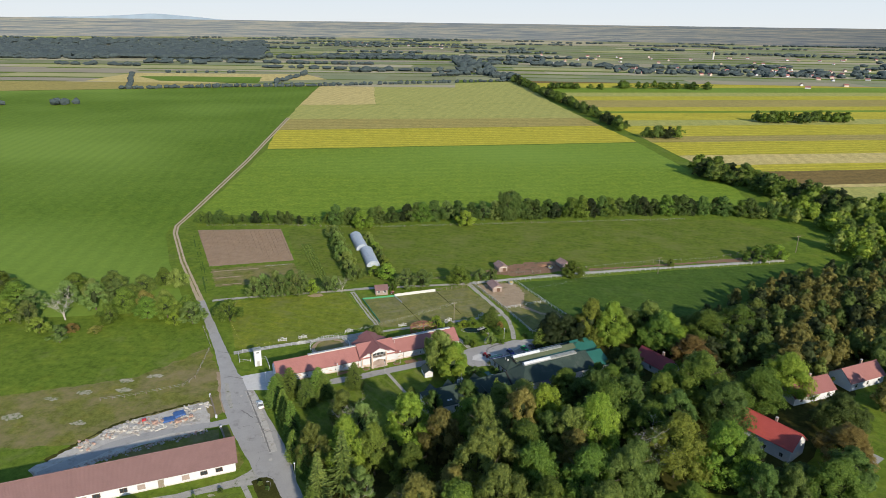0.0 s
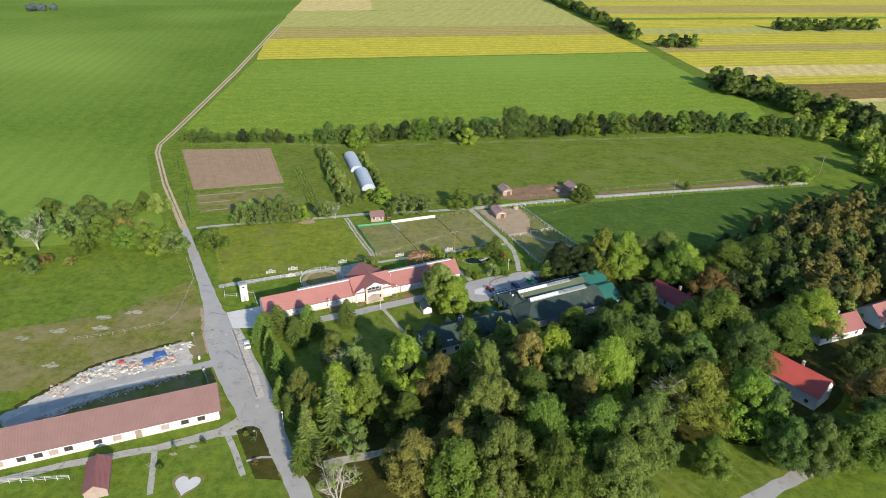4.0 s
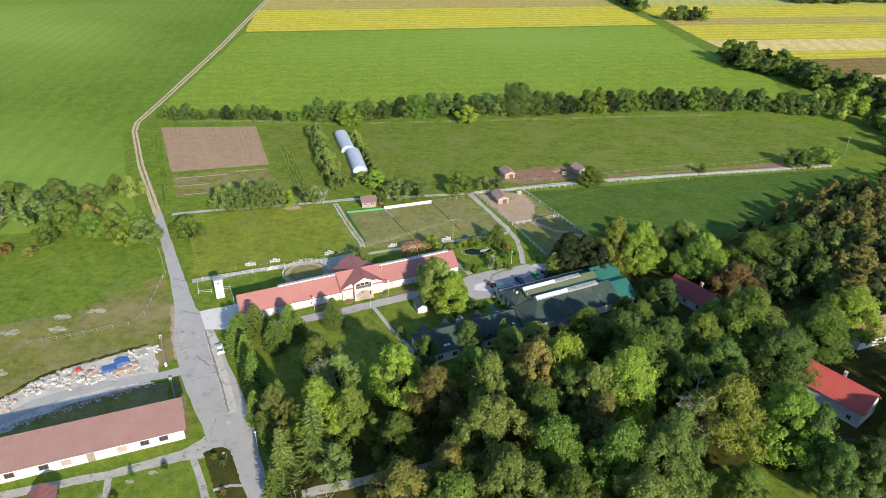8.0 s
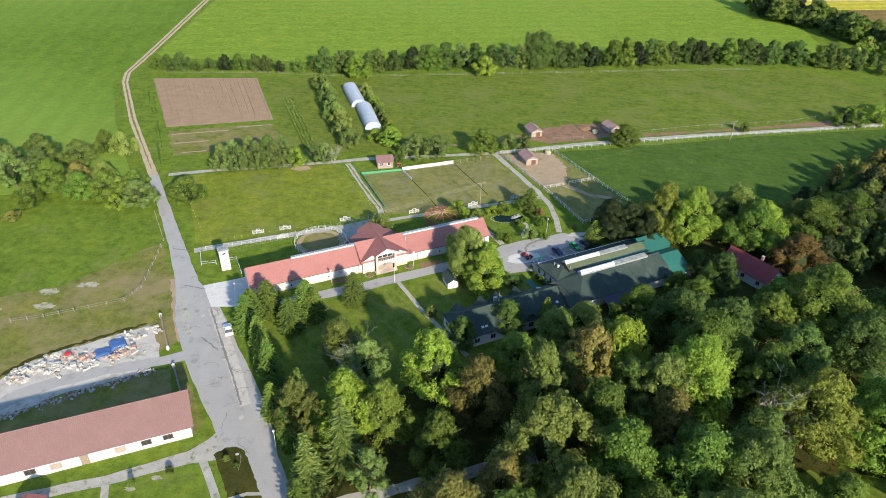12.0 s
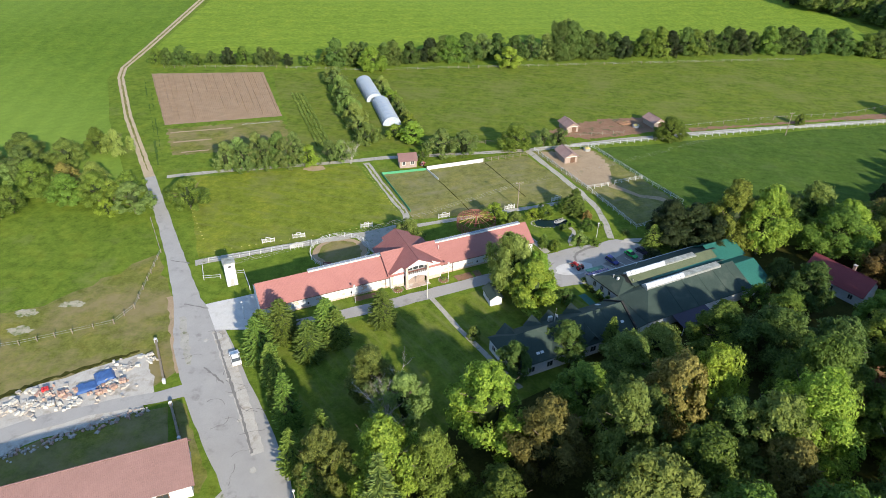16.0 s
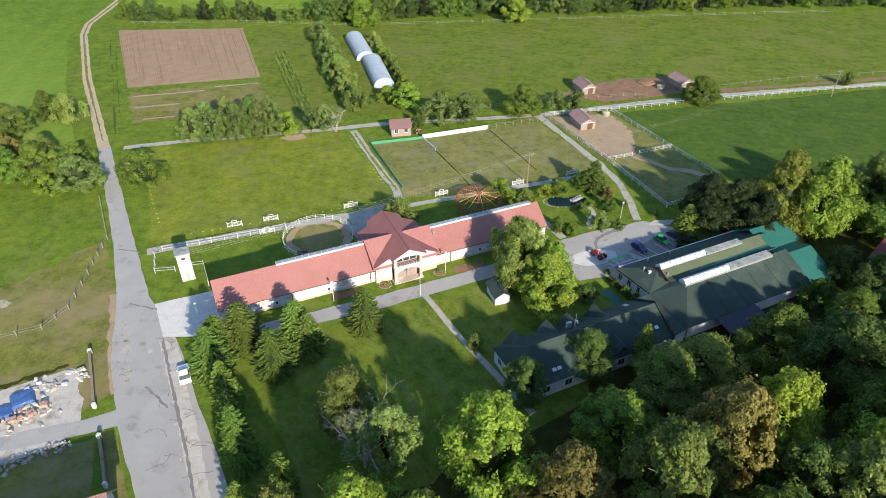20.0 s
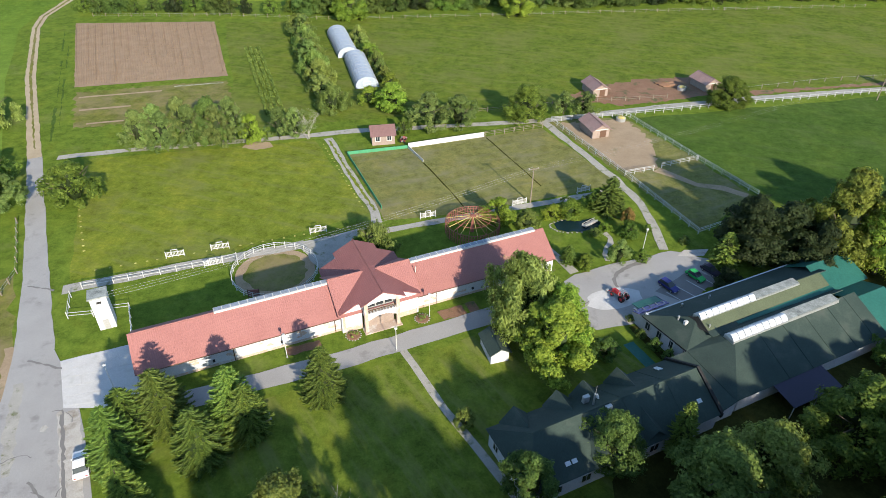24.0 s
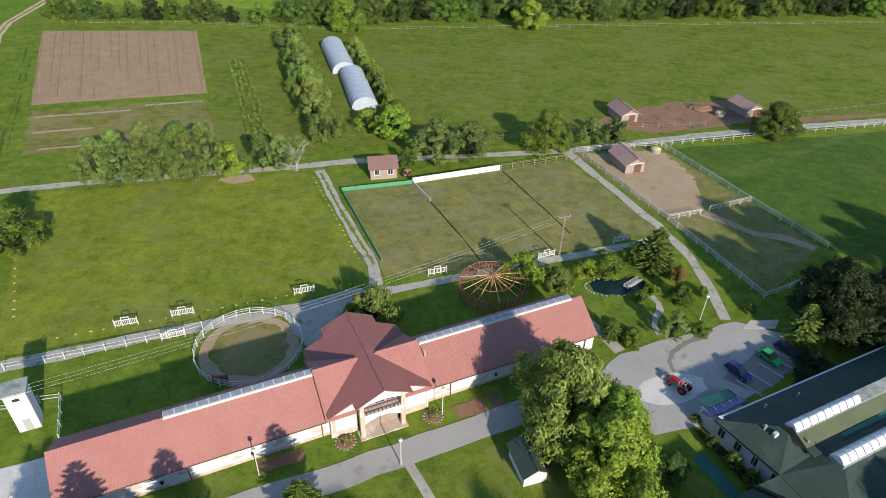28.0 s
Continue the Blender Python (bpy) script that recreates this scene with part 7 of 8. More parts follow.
for i in range(900):
    f = rng.random()
    y = 1950 + 1500 * f * f
    clump(rng.uniform(-0.78, -0.30) * y, y + rng.uniform(-30, 30), 26, 15)
belt((-560, 1052), (-345, 1132), 7, 5, 6, 2)
belt((-345, 1132), (-232, 1160), 7, 5, 7, 2)
belt((-232, 1165), (119, 1332), 9, 5, 6, 3)
belt((-690, 1365), (-540, 1050), 14, 5, 7, 2)
belt((-330, 1420), (-335, 1180), 16, 6, 9, 3)
belt((-640, 1405), (-480, 1440), 20, 5, 6, 3)
belt((-540, 840), (-515, 850), 6, 6, 8, 3)
belt((-640, 800), (-600, 825), 7, 6, 8, 4)
belt((119, 1335), (60, 1500), 10, 10, 13, 16)
belt((60, 1500), (20, 2000), 12, 14, 14, 40)
belt((-40, 1420), (30, 1500), 10, 8, 10, 10)
belt((20, 1900), (700, 1800), 16, 14, 12, 30)
belt((700, 1750), (1700, 1650), 26, 14, 11, 40)
belt((-900, 2000), (60, 2120), 16, 16, 14, 30)
belt((420, 1640), (1050, 1560), 9, 9, 10, 45)
belt((420, 1720), (900, 1640), 12, 9, 9, 40)
for i in range(150):
    y = 1500 + 3100 * rng.random() ** 0.8
    x = rng.uniform(-0.85, 0.85) * y
    L = rng.uniform(60, 420)
    belt((x, y), (x + L, y + rng.uniform(-40, 25)), 22, 14, 10, 12)
tagged(new("far_woods", mesh_of("far_woods", vs, fs, M["farwood"])), "dark belts of far woodland tinted with bluish haze", "woods", kind="stuff")

# villages
proto = [gable_house("village_house", "small white village house with a red roof", "house", (0, -900, -220), 0, 13, 8, 4, 7.5, M["white"], M["redroof"], group="village houses"),
         gable_house("village_house", "small village house with a brown roof", "house", (0, -930, -220), 0, 12, 9, 5, 8.5, M["plinth"], M["redroof_dark"], group="village houses")]
for i in range(110):
    if i >= 78:
        y = rng.uniform(1560, 1760)
        x = rng.uniform(0.25, 0.62) * y
    elif i < 46:
        y = rng.uniform(1700, 2500)
        x = rng.uniform(0.08, 0.62) * y
    elif i < 62:
        y = rng.uniform(3000, 3600)
        x = rng.uniform(-0.2, -0.02) * y
    else:
        y = rng.uniform(1250, 2000)
        x = rng.uniform(0.45, 0.75) * y
    copy_thing(proto[i % 2], pose(x, y, 0, 0, 0, rng.uniform(0, 180)) @ Matrix.Diagonal((0.75, 0.7, 0.7, 1)))
ch = thing("church_tower", "pale church tower over the far village", "church", (905, 2380))
part("shaft", box(-2.6, 2.6, -2.6, 2.6, 0, 24, bevel=0.3), M["stone"], ch)
part("spire", tube((0, 0, 24), (0, 0, 38), 3.4, 0.2, 8), M["darkwood"], ch)

# the plain's edge and a far hill, both with haze mixed into their colours
arc = []
for i in range(121):
    a = radians(-62 + 124 * i / 120)
    arc.append((4860 * math.sin(a), 4860 * math.cos(a)))
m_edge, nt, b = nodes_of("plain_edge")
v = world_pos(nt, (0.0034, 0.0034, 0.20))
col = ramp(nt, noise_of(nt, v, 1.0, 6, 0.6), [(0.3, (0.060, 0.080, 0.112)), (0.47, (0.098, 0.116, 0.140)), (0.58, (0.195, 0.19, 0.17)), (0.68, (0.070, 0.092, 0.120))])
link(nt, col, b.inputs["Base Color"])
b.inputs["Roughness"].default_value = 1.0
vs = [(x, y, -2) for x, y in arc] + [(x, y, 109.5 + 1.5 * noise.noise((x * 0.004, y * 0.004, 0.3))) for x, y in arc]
tagged(new("backdrop", mesh_of("backdrop", vs, [(i, i + 1, i + 122, i + 121) for i in range(120)], m_edge)), "edge of the plain at the horizon, haze in its colour", "backdrop", kind="structure")
m_low, nt, b = nodes_of("low_sky")
em = nt.nodes.new("ShaderNodeEmission")
sx = nt.nodes.new("ShaderNodeSeparateXYZ")
link(nt, world_pos(nt, (0.001, 0.001, 0.001)), sx.inputs[0])
link(nt, ramp(nt, sx.outputs[2], [(0.10, (0.66, 0.70, 0.72)), (0.45, (0.57, 0.66, 0.75)), (0.9, (0.42, 0.54, 0.70))]), em.inputs[0])
link(nt, em.outputs[0], nt.nodes["Material Output"].inputs[0])
vs = [(x * 1.008, y * 1.008, z) for z in (60, 900) for x, y in arc]
tagged(new("backdrop_sky", mesh_of("backdrop_sky", vs, [(i, i + 1, i + 122, i + 121) for i in range(120)], m_low)), "pale hazy low sky over the plain", "sky", kind="structure")
vs, fs = [], []
for i in range(61):
    f = i / 60
    a = radians(-36 + 22 * f)
    zt = 108 + 34 * math.exp(-((f - 0.52) / 0.16) ** 2) + 8 * math.exp(-((f - 0.25) / 0.14) ** 2) + 1.2 * math.sin(f * 40)
    vs += [(4885 * math.sin(a), 4885 * math.cos(a), -2), (4885 * math.sin(a), 4885 * math.cos(a), zt)]
    if i:
        fs.append((2 * i - 2, 2 * i, 2 * i + 1, 2 * i - 1))
tagged(new("backdrop_hill", mesh_of("backdrop_hill", vs, fs, M["hill"])), "far hill on the horizon, coloured pale blue as haze", "backdrop", kind="structure")


# ---- yard, garden and small ground things ----
sheet("rubble_yard", [(-98, 113), (-90, 126), (-84.5, 134), (-79.5, 137.8), (-74.5, 140.7), (-65.3, 146.4), (-63.4, 145.6), (-58.9, 136.6), (-60, 131.6), (-66.4, 128), (-73, 125.2), (-80, 119), (-90, 108)], 0.04, M["ballast"], "pale stony storage yard", 0.6, 2)
ribbon("yard_track", [(-52.5, 137.2, 3.4), (-57.8, 135.2, 2.8), (-68.2, 131.6, 3.0), (-76.4, 128.2, 3.4), (-81, 124.6, 3.6), (-94, 111, 4.0)], 0.06, M["asphalt"], "dusty grey yard track", 0.3)
sheet("dark_grass", [(-55, 133), (-60, 131.4), (-66.5, 127.8), (-73, 125), (-80, 118.6), (-92, 105), (-106, 98), (-50, 120)], 0.03, M["rough"], "shaded grass strip behind the barn", 0.5, 3)
ribbon("bank", [(-96, 117, 1.6), (-90.5, 126.4, 1.1), (-85, 134.6, 0.9), (-79.8, 138.4, 1.0), (-74.8, 141.4, 0.8), (-66, 147.0, 0.8)], 0.05, M["woodfloor"], "dark overgrown bank along the storage yard", 0.4, step=0.8)
rng = random.Random(4)
vs, fs, ms = [], [], []


def lump(x, y, s, h, mi):
    k = len(vs)
    a = rng.uniform(0, 3.1)
    c, sn = math.cos(a), math.sin(a)
    w = s * rng.uniform(0.45, 1.0)
    for dx, dy, dz in ((-1, -1, 0), (1, -1, 0), (1, 1, 0), (-1, 1, 0), (-0.8, -0.8, 1), (0.8, -0.8, 1), (0.8, 0.8, 1), (-0.8, 0.8, 1)):
        px, py = dx * s * rng.uniform(0.8, 1.1), dy * w * rng.uniform(0.8, 1.1)
        vs.append((x + px * c - py * sn, y + px * sn + py * c, 0.03 + dz * h * rng.uniform(0.7, 1.1)))
    fs.extend(tuple(k + i for i in f) for f in ((4, 5, 6, 7), (0, 1, 5, 4), (1, 2, 6, 5), (2, 3, 7, 6), (3, 0, 4, 7)))
    ms.extend([mi] * 5)


for cx2, cy2, n, kinds2 in ((-82.3, 131.6, 34, (2, 2, 0)), (-78.8, 131.6, 26, (2, 2, 0)), (-85.5, 128.5, 40, (2, 0, 1)), (-74.7, 132.4, 16, (2, 0)), (-77.5, 135.5, 20, (1, 0)), (-74.6, 135.2, 18, (1, 0)), (-66.0, 137.6, 24, (1, 0, 2)), (-68.7, 135.4, 14, (1, 0)), (-63.5, 144.6, 16, (0, 2)), (-71.4, 133.2, 8, (2,)), (-89, 124, 44, (1, 0, 2)), (-67.5, 142.2, 18, (0, 0, 2)), (-80.5, 135.2, 12, (2, 0))):
    for i in range(n):
        lump(cx2 + rng.gauss(0, 1.25), cy2 + rng.gauss(0, 0.9), rng.uniform(0.15, 0.6), rng.uniform(0.15, 0.55), rng.choice(kinds2))
for i in range(240):
    f = rng.random()
    x = -58.5 - 30 * f
    lump(x + rng.gauss(0, 0.5), 132.2 + (x + 58.5) * 0.52 - 0.004 * (x + 58.5) ** 2 + rng.gauss(0, 0.6), rng.uniform(0.1, 0.38), rng.uniform(0.1, 0.4), rng.choice((0, 1, 0, 2)))
me = mesh_of("rubble_heaps", vs, fs)
for k in ("rubble", "brickrub", "stone"):
    me.materials.append(M[k])
me.polygons.foreach_set("material_index", ms)
tagged(new("rubble_heaps", me), "heaps of broken stone and brick rubble", "rubble", kind="stuff")


def tarp(x, y, turn, L, W, H):
    h = thing("tarpaulin", "creased blue tarpaulin over building material", "tarpaulin", (x, y), turn, "tarpaulins")
    n, m = 12, 8
    pts, faces = [], []
    for i in range(n + 1):
        for j in range(m + 1):
            u, v = i / n * 2 - 1, j / m * 2 - 1
            e = max(abs(u), abs(v))
            z = H * (1 - e ** 6) + 0.12 * noise.noise((u * 3 + x, v * 3, 1.7)) * (1 - e ** 6)
            pts.append((u * L / 2, v * W / 2, 0.05 + max(0, z)))
    for i in range(n):
        for j in range(m):
            k = i * (m + 1) + j
            faces.append((k, k + m + 1, k + m + 2, k + 1))
    part("sheet", mesh_of("sheet", pts, faces, M["blue"]), None, h)
    return h


tarp(-71.3, 137.0, 28, 3.6, 2.8, 0.4)
tarp(-69.4, 139.8, 34, 3.4, 3.6, 0.55)


def pallet(x, y, turn, mat, label):
    h = thing("material_stack", label, "stack", (x, y), turn, "stacked material")
    part("pallet", box(-0.6, 0.6, -0.5, 0.5, 0.04, 0.16), M["wood"], h)
    for i in range(3):
        for j in range(2):
            part("block", box(-0.58 + 0.39 * i, -0.22 + 0.39 * i, -0.48 + 0.5 * j, -0.04 + 0.5 * j, 0.17, 0.75, bevel=0.03), mat, h)
    return h


for x, y, a, k in ((-65.4, 138.6, 20, "brickrub"), (-66.4, 137.0, 50, "brickrub"), (-78.2, 135.8, 30, "red"), (-74.8, 134.9, 40, "brickrub"), (-82.0, 132.6, 70, "stone"), (-68.4, 135.6, 33, "brickrub"), (-79.0, 132.6, 15, "stone"), (-75.4, 132.6, 25, "stone"), (-84.6, 130.6, 60, "stone")):
    pallet(x, y, a, M[k], "weathered stack of red bricks" if k in ("red", "brickrub") else "stack of pale stone blocks")
sheet("dry_patch", [(-65.4, 141.2), (-61.9, 142.0), (-59.3, 137.0), (-62.9, 136.6)], 0.066, M["ballast"], "pale concrete base in the yard", 0.15, 1)
for i, (x, y, r) in enumerate(((-94.5, 157.5, 2.2), (-86.5, 160.8, 2.4), (-92.6, 152.0, 2.2), (-104, 150, 2.4), (-112, 146, 2.0), (-97, 134, 2.0), (-118, 136, 3.0))):
    sheet("dry_patch", [(x + r * (1.1 + 0.5 * noise.noise((math.cos(t * 0.2) * 2.2, math.sin(t * 0.2) * 2.2, i * 3.1))) * math.cos(t * 0.196), y + r * 0.5 * (1.1 + 0.9 * noise.noise((math.cos(t * 0.2) * 2.6, math.sin(t * 0.2) * 2.6, i * 5.7))) * math.sin(t * 0.196)) for t in range(32)], 0.03, M["dryspot"], "pale dry patch in the grass", 0.08, 0.3, seed=i)

# pond with stones and footbridge
sheet("water", [(15.6, 200.8), (17.6, 202.4), (20.6, 202.0), (23.0, 203.2), (24.6, 202.0), (23.8, 200.2), (21.0, 198.8), (17.8, 198.2), (16.0, 199.0)], 0.05, M["water"], "dark garden pond water", 0.2, 1)
stone_me = []
for s in range(4):
    bm = bmesh.new()
    bmesh.ops.create_icosphere(bm, subdivisions=1, radius=0.42)
    r2 = random.Random(s)
    for v in bm.verts:
        v.co *= r2.uniform(0.75, 1.2)
        v.co.z *= 0.6
    stone_me.append(from_bm("stone", bm, M["gravel"]))
rim = thing("pond_rim", "rim of pale rounded stones round the pond", "stones", (19.5, 200.4))
for i in range(18):
    a = 1.7 + 3.4 * i / 18
    s = part("stone", stone_me[i % 4], None, rim)
    s.location = (4.7 * math.cos(a) * (1 + 0.06 * math.sin(3 * a)), 2.35 * math.sin(a) + 0.7 * math.cos(a), 0.1)
    s.rotation_euler, s.scale = (0, 0, i * 1.3), (0.35 + 0.4 * (i % 3) / 2, 0.45, 0.32)
br = thing("footbridge", "small white footbridge over the pond", "footbridge", (22.3, 201.0), 40)
part("deck", slab([(-1.7, -0.45, 0.35), (1.7, -0.45, 0.35), (1.7, 0.45, 0.35), (-1.7, 0.45, 0.35)], 0.1), M["stone"], br)
for y in (-0.45, 0.45):
    part("rail", box(-1.7, 1.7, y - 0.03, y + 0.03, 0.62, 0.68), M["stone"], br)
    for x in (-1.6, 0, 1.6):
        part("post", box(x - 0.04, x + 0.04, y - 0.04, y + 0.04, 0.1, 0.64), M["stone"], br)
ribbon("garden_path", [(23.6, 189.6, 0.8), (23.6, 191.6, 0.8), (24.2, 193.6, 0.9), (25.2, 195.2, 1.0), (25.4, 196.8, 1.1), (24.6, 198.4, 1.2)], 0.05, M["gravel"], "curved gravel garden path", 0.15)
ribbon("garden_path", [(13.5, 193, 1.6), (15.5, 189.5, 1.6), (17.5, 186, 1.8)], 0.05, M["gravel"], "gravel path at the stable end", 0.15)

# yard markings, beds and stains
sheet("concrete_patch", [(36.2, 191.6), (38.0, 193.6), (42.4, 194.0), (41.0, 192.0)], 0.066, M["ballast"], "pale concrete slab at the yard corner", 0.1, 1)
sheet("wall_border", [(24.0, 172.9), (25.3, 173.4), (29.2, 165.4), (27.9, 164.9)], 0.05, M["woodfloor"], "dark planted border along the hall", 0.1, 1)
sheet("concrete_patch", [(22.9 + 4.5 * math.cos(t * 0.393) * (1 + 0.12 * math.sin(t * 2.2)), 179.6 + 2.6 * math.sin(t * 0.393) + 1.2 * math.cos(t * 0.393)) for t in range(16)], 0.068, M["concrete"], "pale worn patch on the yard", 0.12, 0.8)
ribbon("stain", [(24.0, 182.5, 0.5), (23.8, 184.5, 0.6), (25.0, 186.6, 0.7), (27.6, 188.6, 0.8), (30.0, 189.8, 1.3), (31.2, 190.6, 0.4)], 0.067, M["patch"], "dark wet streak on the yard", 0.12, step=0.6)
sheet("parking_strip", [(30.0, 181.7), (34.0, 179.2), (41.6, 184.8), (38.2, 188.4)], 0.068, M["patch"], "worn grey parking strip", 0.2, 1)
for i in range(4):
    ribbon("parking_line", [(31.8 + 2.1 * i, 181.6 + 1.6 * i, 0.14), (34.2 + 2.1 * i, 179.0 + 1.6 * i, 0.14)], 0.074, M["whitewood"], "faded white parking line", 0.01)
sheet("walkway_carpet", [(22.4, 169.0), (24.0, 169.8), (27.2, 163.8), (25.6, 163.0)], 0.055, M["tealroof"], "green matting beside the hall", 0.1, 1)
for x, y in ((-17.6, 169.2), (-7.6, 173.4)):
    bed = thing("flower_bed", "round flower bed edged with pale stones", "flower bed", (x, y), 0, "round flower beds")
    for i in range(16):
        s = part("stone", stone_me[i % 4], None, bed)
        s.location, s.scale = (1.15 * math.cos(i * 0.393), 1.15 * math.sin(i * 0.393), 0.08), (0.34, 0.34, 0.22)
    part("soil", tube((0, 0, 0), (0, 0, 0.12), 1.05, 0.95, 16), M["mud"], bed)
    v2, f2 = crown(np.random.default_rng(int(-x)), 0.7, 0.8, 0.2, 7, 4, 9, 0.11)
    part("plants", mesh_of("plants", v2, f2, LEAF["r"]), None, bed)
for pts in ([(-5.4, 175.0), (-1.6, 176.9), (-0.6, 174.9), (-4.2, 173.2)], [(-1.1, 177.2), (0.4, 177.9), (1.3, 175.9), (-0.2, 175.1)], [(-27.0, 166.0), (-22.5, 168.0), (-21.8, 166.5), (-26.2, 164.6)]):
    sheet("planting_bed", pts, 0.07, M["mud"], "bare brown planting bed before the stable", 0.12, 0.8)

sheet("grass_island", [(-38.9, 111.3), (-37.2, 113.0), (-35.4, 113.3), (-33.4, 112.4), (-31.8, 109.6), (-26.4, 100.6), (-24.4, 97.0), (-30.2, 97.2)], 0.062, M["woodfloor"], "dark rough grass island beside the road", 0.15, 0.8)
ribbon("barn_path", [(-33.6, 102.2, 0.7), (-30.6, 103.4, 0.7), (-28.0, 103.6, 0.7)], 0.068, M["gravel"], "narrow path across the grass island", 0.06)
for k, x, y, R, H in (("r", -36.2, 110.4, 0.8, 1.2), ("d", -34.0, 109.0, 0.6, 0.9), ("f", -31.4, 101.6, 0.8, 1.1), ("y", -50.9, 104.4, 0.7, 2.0), ("d", -45.4, 107.4, 0.8, 1.3), ("g", -52.0, 99.4, 0.9, 1.2)):
    tree(k, x, y, R, H, 3, "shrubs on the barn lawn", 0.06)
for i, (x, y, r) in enumerate(((-50.8, 103.6, 0.9), (-47.2, 106.0, 0.9), (-54.4, 100.2, 1.0))):
    sheet("dry_patch", [(x + r * (1 + 0.3 * math.sin(3 * t + i)) * math.cos(t * 0.393), y + 0.6 * r * math.sin(t * 0.393)) for t in range(16)], 0.03, M["dryspot"], "dry brown patch on the barn lawn", 0.06, 0.3, seed=i)

# heart-shaped bed and paths on the barn lawn
hp = []
for i in range(28):
    t = 2 * math.pi * i / 28
    hp.append((-44.3 + 0.21 * 16 * math.sin(t) ** 3 * 0.8, 95.0 + 0.19 * (13 * math.cos(t) - 5 * math.cos(2 * t) - 2 * math.cos(3 * t) - math.cos(4 * t))))
sheet("heart_border", [(-44.3 + (x + 44.3) * 1.3, 95.2 + (y - 95) * 1.3) for x, y in hp], 0.05, M["rough"], "planted border round a heart-shaped bed")
sheet("heart_bed", hp, 0.06, M["concrete"], "heart-shaped bed of pale gravel")
ribbon("barn_path", [(-55.5, 104.8, 1.3), (-51, 92, 1.3)], 0.056, M["gravel"], "narrow grey path across the barn lawn", 0.05)
ribbon("park_track", [(-16, 102, 2.2), (4, 108.5, 2.4), (18, 113, 2.2), (40, 112, 2.2)], 0.05, M["gravel"], "gravel drive under the park trees", 0.25)
ribbon("park_road", [(60, 86, 3.0), (78.5, 97.1, 3.2), (92, 104.5, 3.4), (112, 116, 3.4), (130, 130, 3.4)], 0.06, M["asphalt"], "narrow grey road through the park", 0.25)
sheet("court", [(68, 132), (84, 140), (80, 150), (66, 145)], 0.05, M["mud"], "bare shaded ground among trees", 0.8, 2)
for k, (dx, fa, fb) in enumerate(((2.0, 0.0, 0.22), (2.2, 0.3, 0.62), (1.9, 0.72, 0.95), (3.5, 0.1, 0.45), (3.7, 0.55, 0.8))):
    pts = [(-97.5 - 39 * f + dx, 229 + 82 * f, 0.35 + 0.25 * math.sin(9 * f + k)) for f in (fa, (2 * fa + fb) / 3, (fa + 2 * fb) / 3, fb)]
    ribbon("wheel_mark", pts, 0.04, M["paddock"], "dark wheel mark in the grass beside the track", 0.22, seed=k, step=1.3)
sheet("bare_patch", [(-51.5, 228.4), (-48.0, 227.4), (-44.6, 229.2), (-46.0, 231.4), (-50.5, 231.2)], 0.045, M["sand"], "bare sandy spot under a yellow-green bush", 0.3, 0.8)
# rows of vegetables and beds beyond the farm trees
for k, pts in enumerate(([(-101.5, 253.8, 0.9), (-82, 259.5, 0.9)], [(-92, 238.5, 0.8), (-84, 240.8, 0.8)], [(-97.5, 246, 1.0), (-86, 249.5, 1.0)])):
    ribbon("bed_path", pts, 0.06, M["sand"], "bare path between vegetable beds", 0.15)
ribbon("bed_cover", [(-79.8, 262.6, 0.9), (-67.6, 266.2, 0.9)], 0.1, M["dryspot"], "pale dry strip beside a garden bed", 0.12, step=1.0)
vs, fs = [], []
rng = random.Random(12)
for r in range(4):
    for i in range(90):
        f = i / 90
        x, y = -50.0 - 20 * f + r * 1.4, 245.5 + 50 * f
        h = rng.uniform(0.35, 0.85)
        for _ in range(4):
            a, px, py = rng.uniform(0, 6.3), x + rng.uniform(-0.4, 0.4), y + rng.uniform(-0.4, 0.4)
            k = len(vs)
            vs += [(px, py, 0), (px + 0.35 * math.cos(a), py + 0.35 * math.sin(a), h * 0.6), (px + 0.1 * math.cos(a), py + 0.1 * math.sin(a), h), (px - 0.25 * math.cos(a), py - 0.25 * math.sin(a), h * 0.6)]
            fs.append((k, k + 1, k + 2, k + 3))
tagged(new("maize_rows", mesh_of("maize_rows", vs, fs, LEAF["d"])), "rows of leafy vegetables in the garden", "crop rows", kind="stuff")
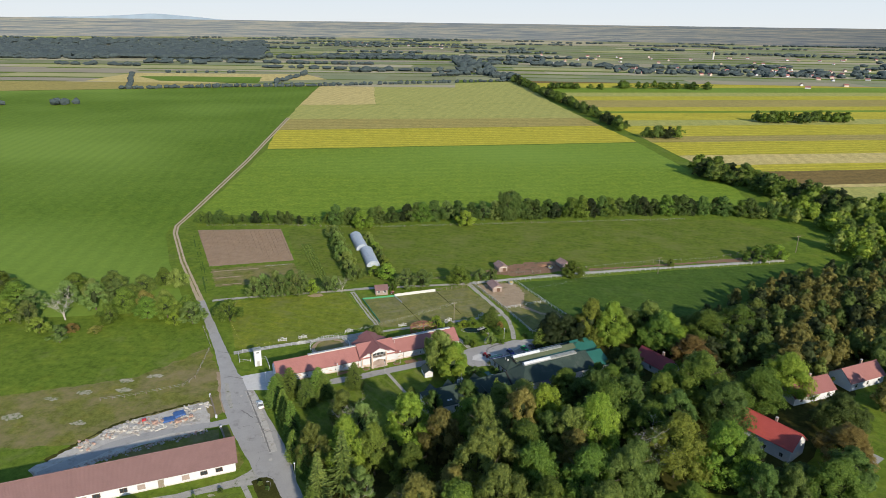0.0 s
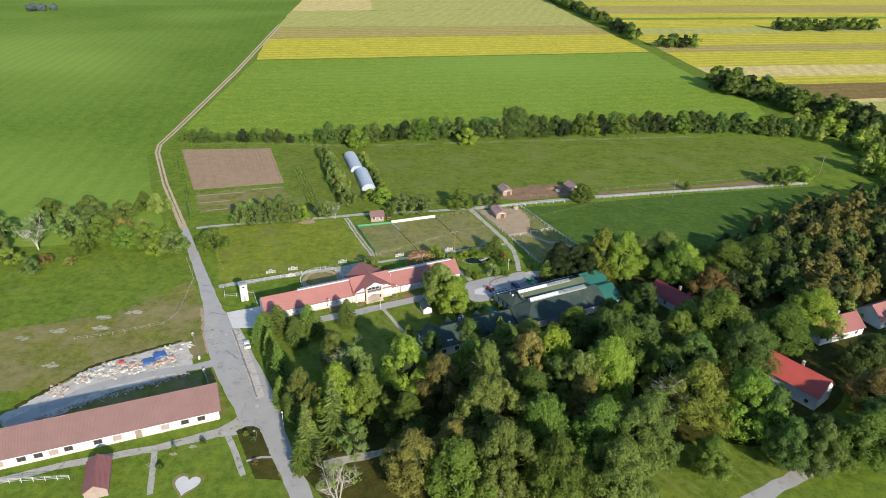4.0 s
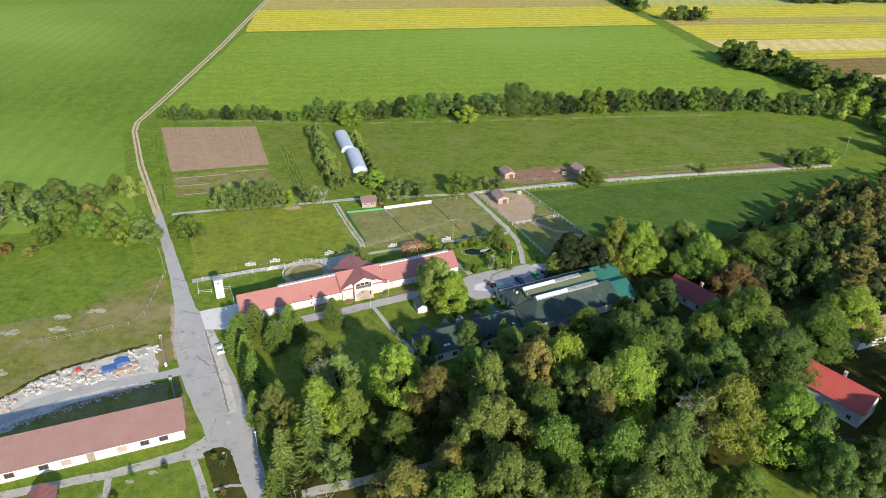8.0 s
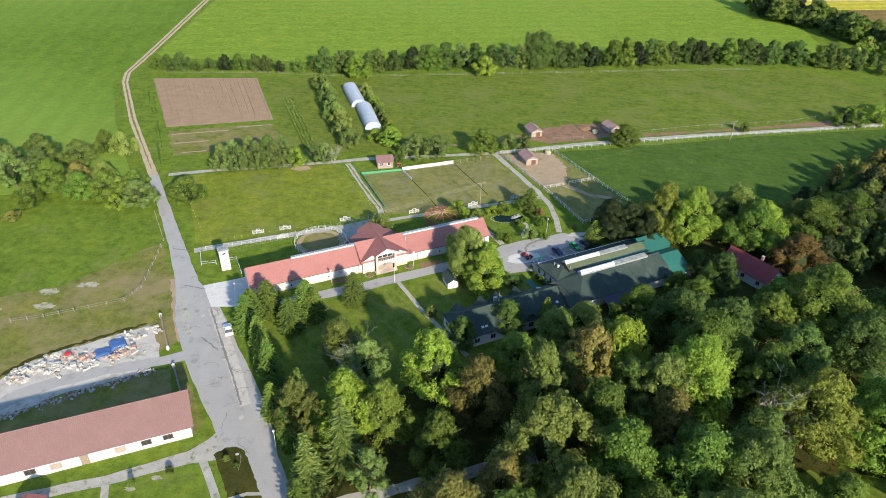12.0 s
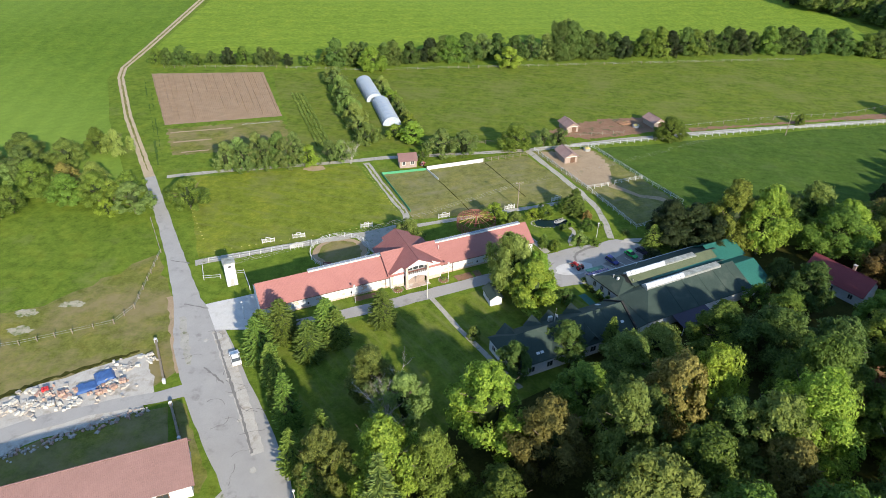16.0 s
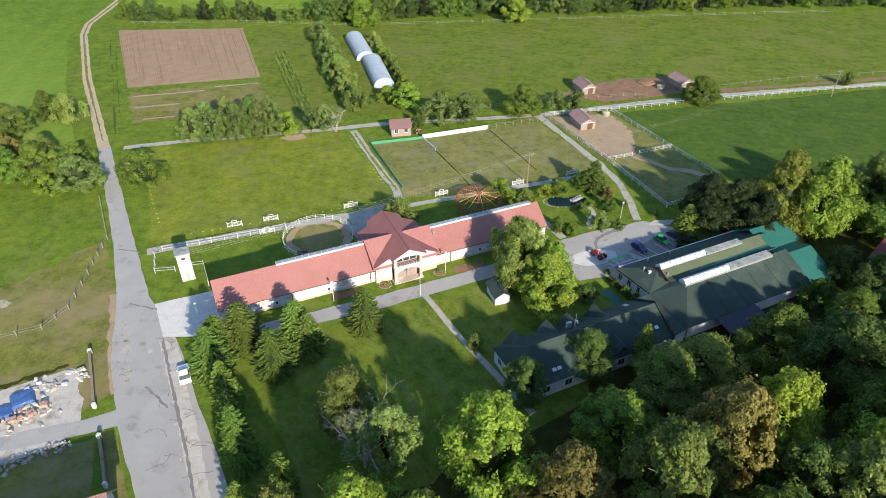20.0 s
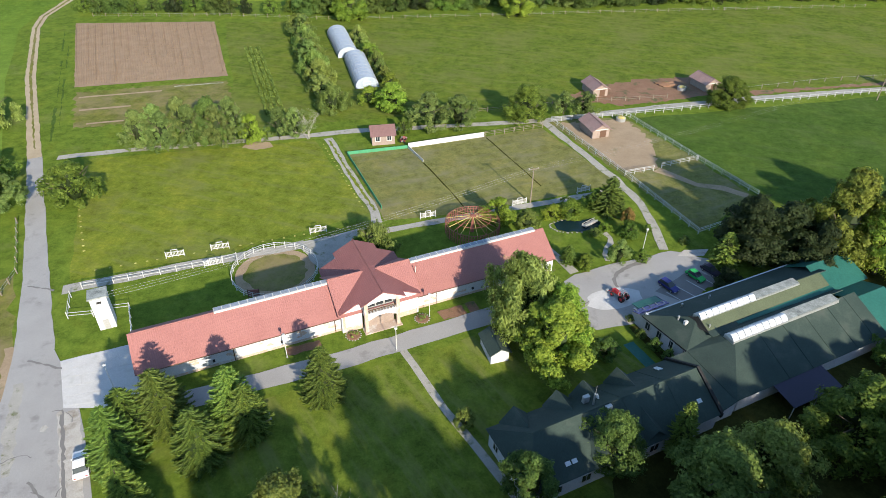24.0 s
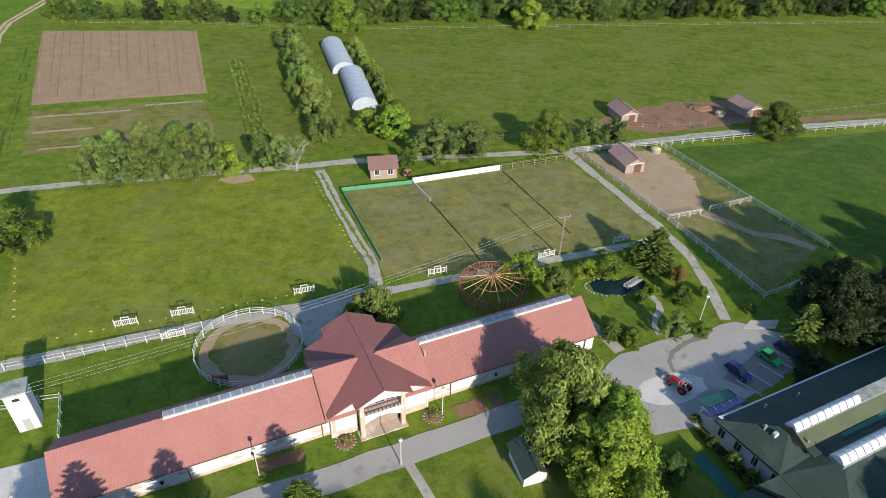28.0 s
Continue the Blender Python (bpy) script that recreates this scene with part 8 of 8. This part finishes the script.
# furrows of the ploughed plot
vs, fs = [], []
for i in range(62):
    f = (i + 0.5) / 62
    a, b2 = Vector((-106, 260.4)).lerp(Vector((-68, 271.3)), f), Vector((-133.4, 315.3)).lerp(Vector((-87.9, 320.6)), f)
    for j in range(24):
        p, q = a.lerp(b2, 0.02 + 0.96 * j / 24), a.lerp(b2, 0.02 + 0.96 * (j + 0.9) / 24)
        k = len(vs)
        w, h = rng.uniform(0.14, 0.28), rng.uniform(0.06, 0.22) + (0.22 if (i * 7) % 11 < 3 and j > 4 * ((i * 5) % 4) else 0.0)
        vs += [(p.x - w, p.y, 0.05), (p.x + w, p.y, 0.05), (q.x + w, q.y, 0.05), (q.x - w, q.y, 0.05), (p.x, p.y, h), (q.x, q.y, h)]
        fs += [(k, k + 4, k + 5, k + 3), (k + 1, k + 2, k + 5, k + 4), (k, k + 1, k + 4), (k + 3, k + 5, k + 2)]
tagged(new("furrows", mesh_of("furrows", vs, fs, M["soil"])), "ridges of turned brown earth", "furrows", kind="stuff")
mh = thing("manure_heap", "low brown manure heap beside the shelters", "heap", (54.5, 272.5))
bm = bmesh.new()
bmesh.ops.create_icosphere(bm, subdivisions=3, radius=1.0)
for v in bm.verts:
    v.co *= 1 + 0.35 * noise.noise(v.co * 2.3)
    v.co = Vector((v.co.x * 3.2, v.co.y * 2.0, max(-0.05, v.co.z * 0.9)))
part("heap", bm, M["mud"], mh)
for x, y in ((57.5, 268.8), (37.0, 247.8)):
    f = thing("hay_feeder", "round pale hay feeder in trodden ground", "hay feeder", (x, y), 0, "hay feeders")
    part("rim", tube((0, 0, 0), (0, 0, 0.9), 1.1, 1.15, 16), M["metal"], f)
    part("hay", tube((0, 0, 0.9), (0, 0, 1.15), 1.0, 0.6, 16), M["stubble"], f)

# low boundary wall between the road verge and the yard
for pts in ([(-63.8, 149.6), (-60.6, 143.8), (-57.8, 138.6)], [(-54.5, 133.2), (-52.2, 129.3), (-50.1, 125.6)]):
    bw = thing("boundary_wall", "low weathered concrete wall with pale end posts", "wall", (pts[0][0], pts[0][1], 0), 0, "boundary walls")
    o = Vector((*pts[0], 0))
    for a, b2 in zip(pts, pts[1:]):
        a, b2 = Vector((*a, 0)) - o, Vector((*b2, 0)) - o
        p = part("wall_panel", box(0.05, (b2 - a).length - 0.05, -0.2, 0.2, 0, 0.9, bevel=0.02), M["wood"], bw)
        p.location, p.rotation_euler = a, (0, 0, math.atan2((b2 - a).y, (b2 - a).x))
    for x, y in (pts[0], pts[-1]):
        part("end_post", box(x - o.x - 0.25, x - o.x + 0.25, y - o.y - 0.25, y - o.y + 0.25, 0, 1.05, bevel=0.03), M["white"], bw, "pale square end post")
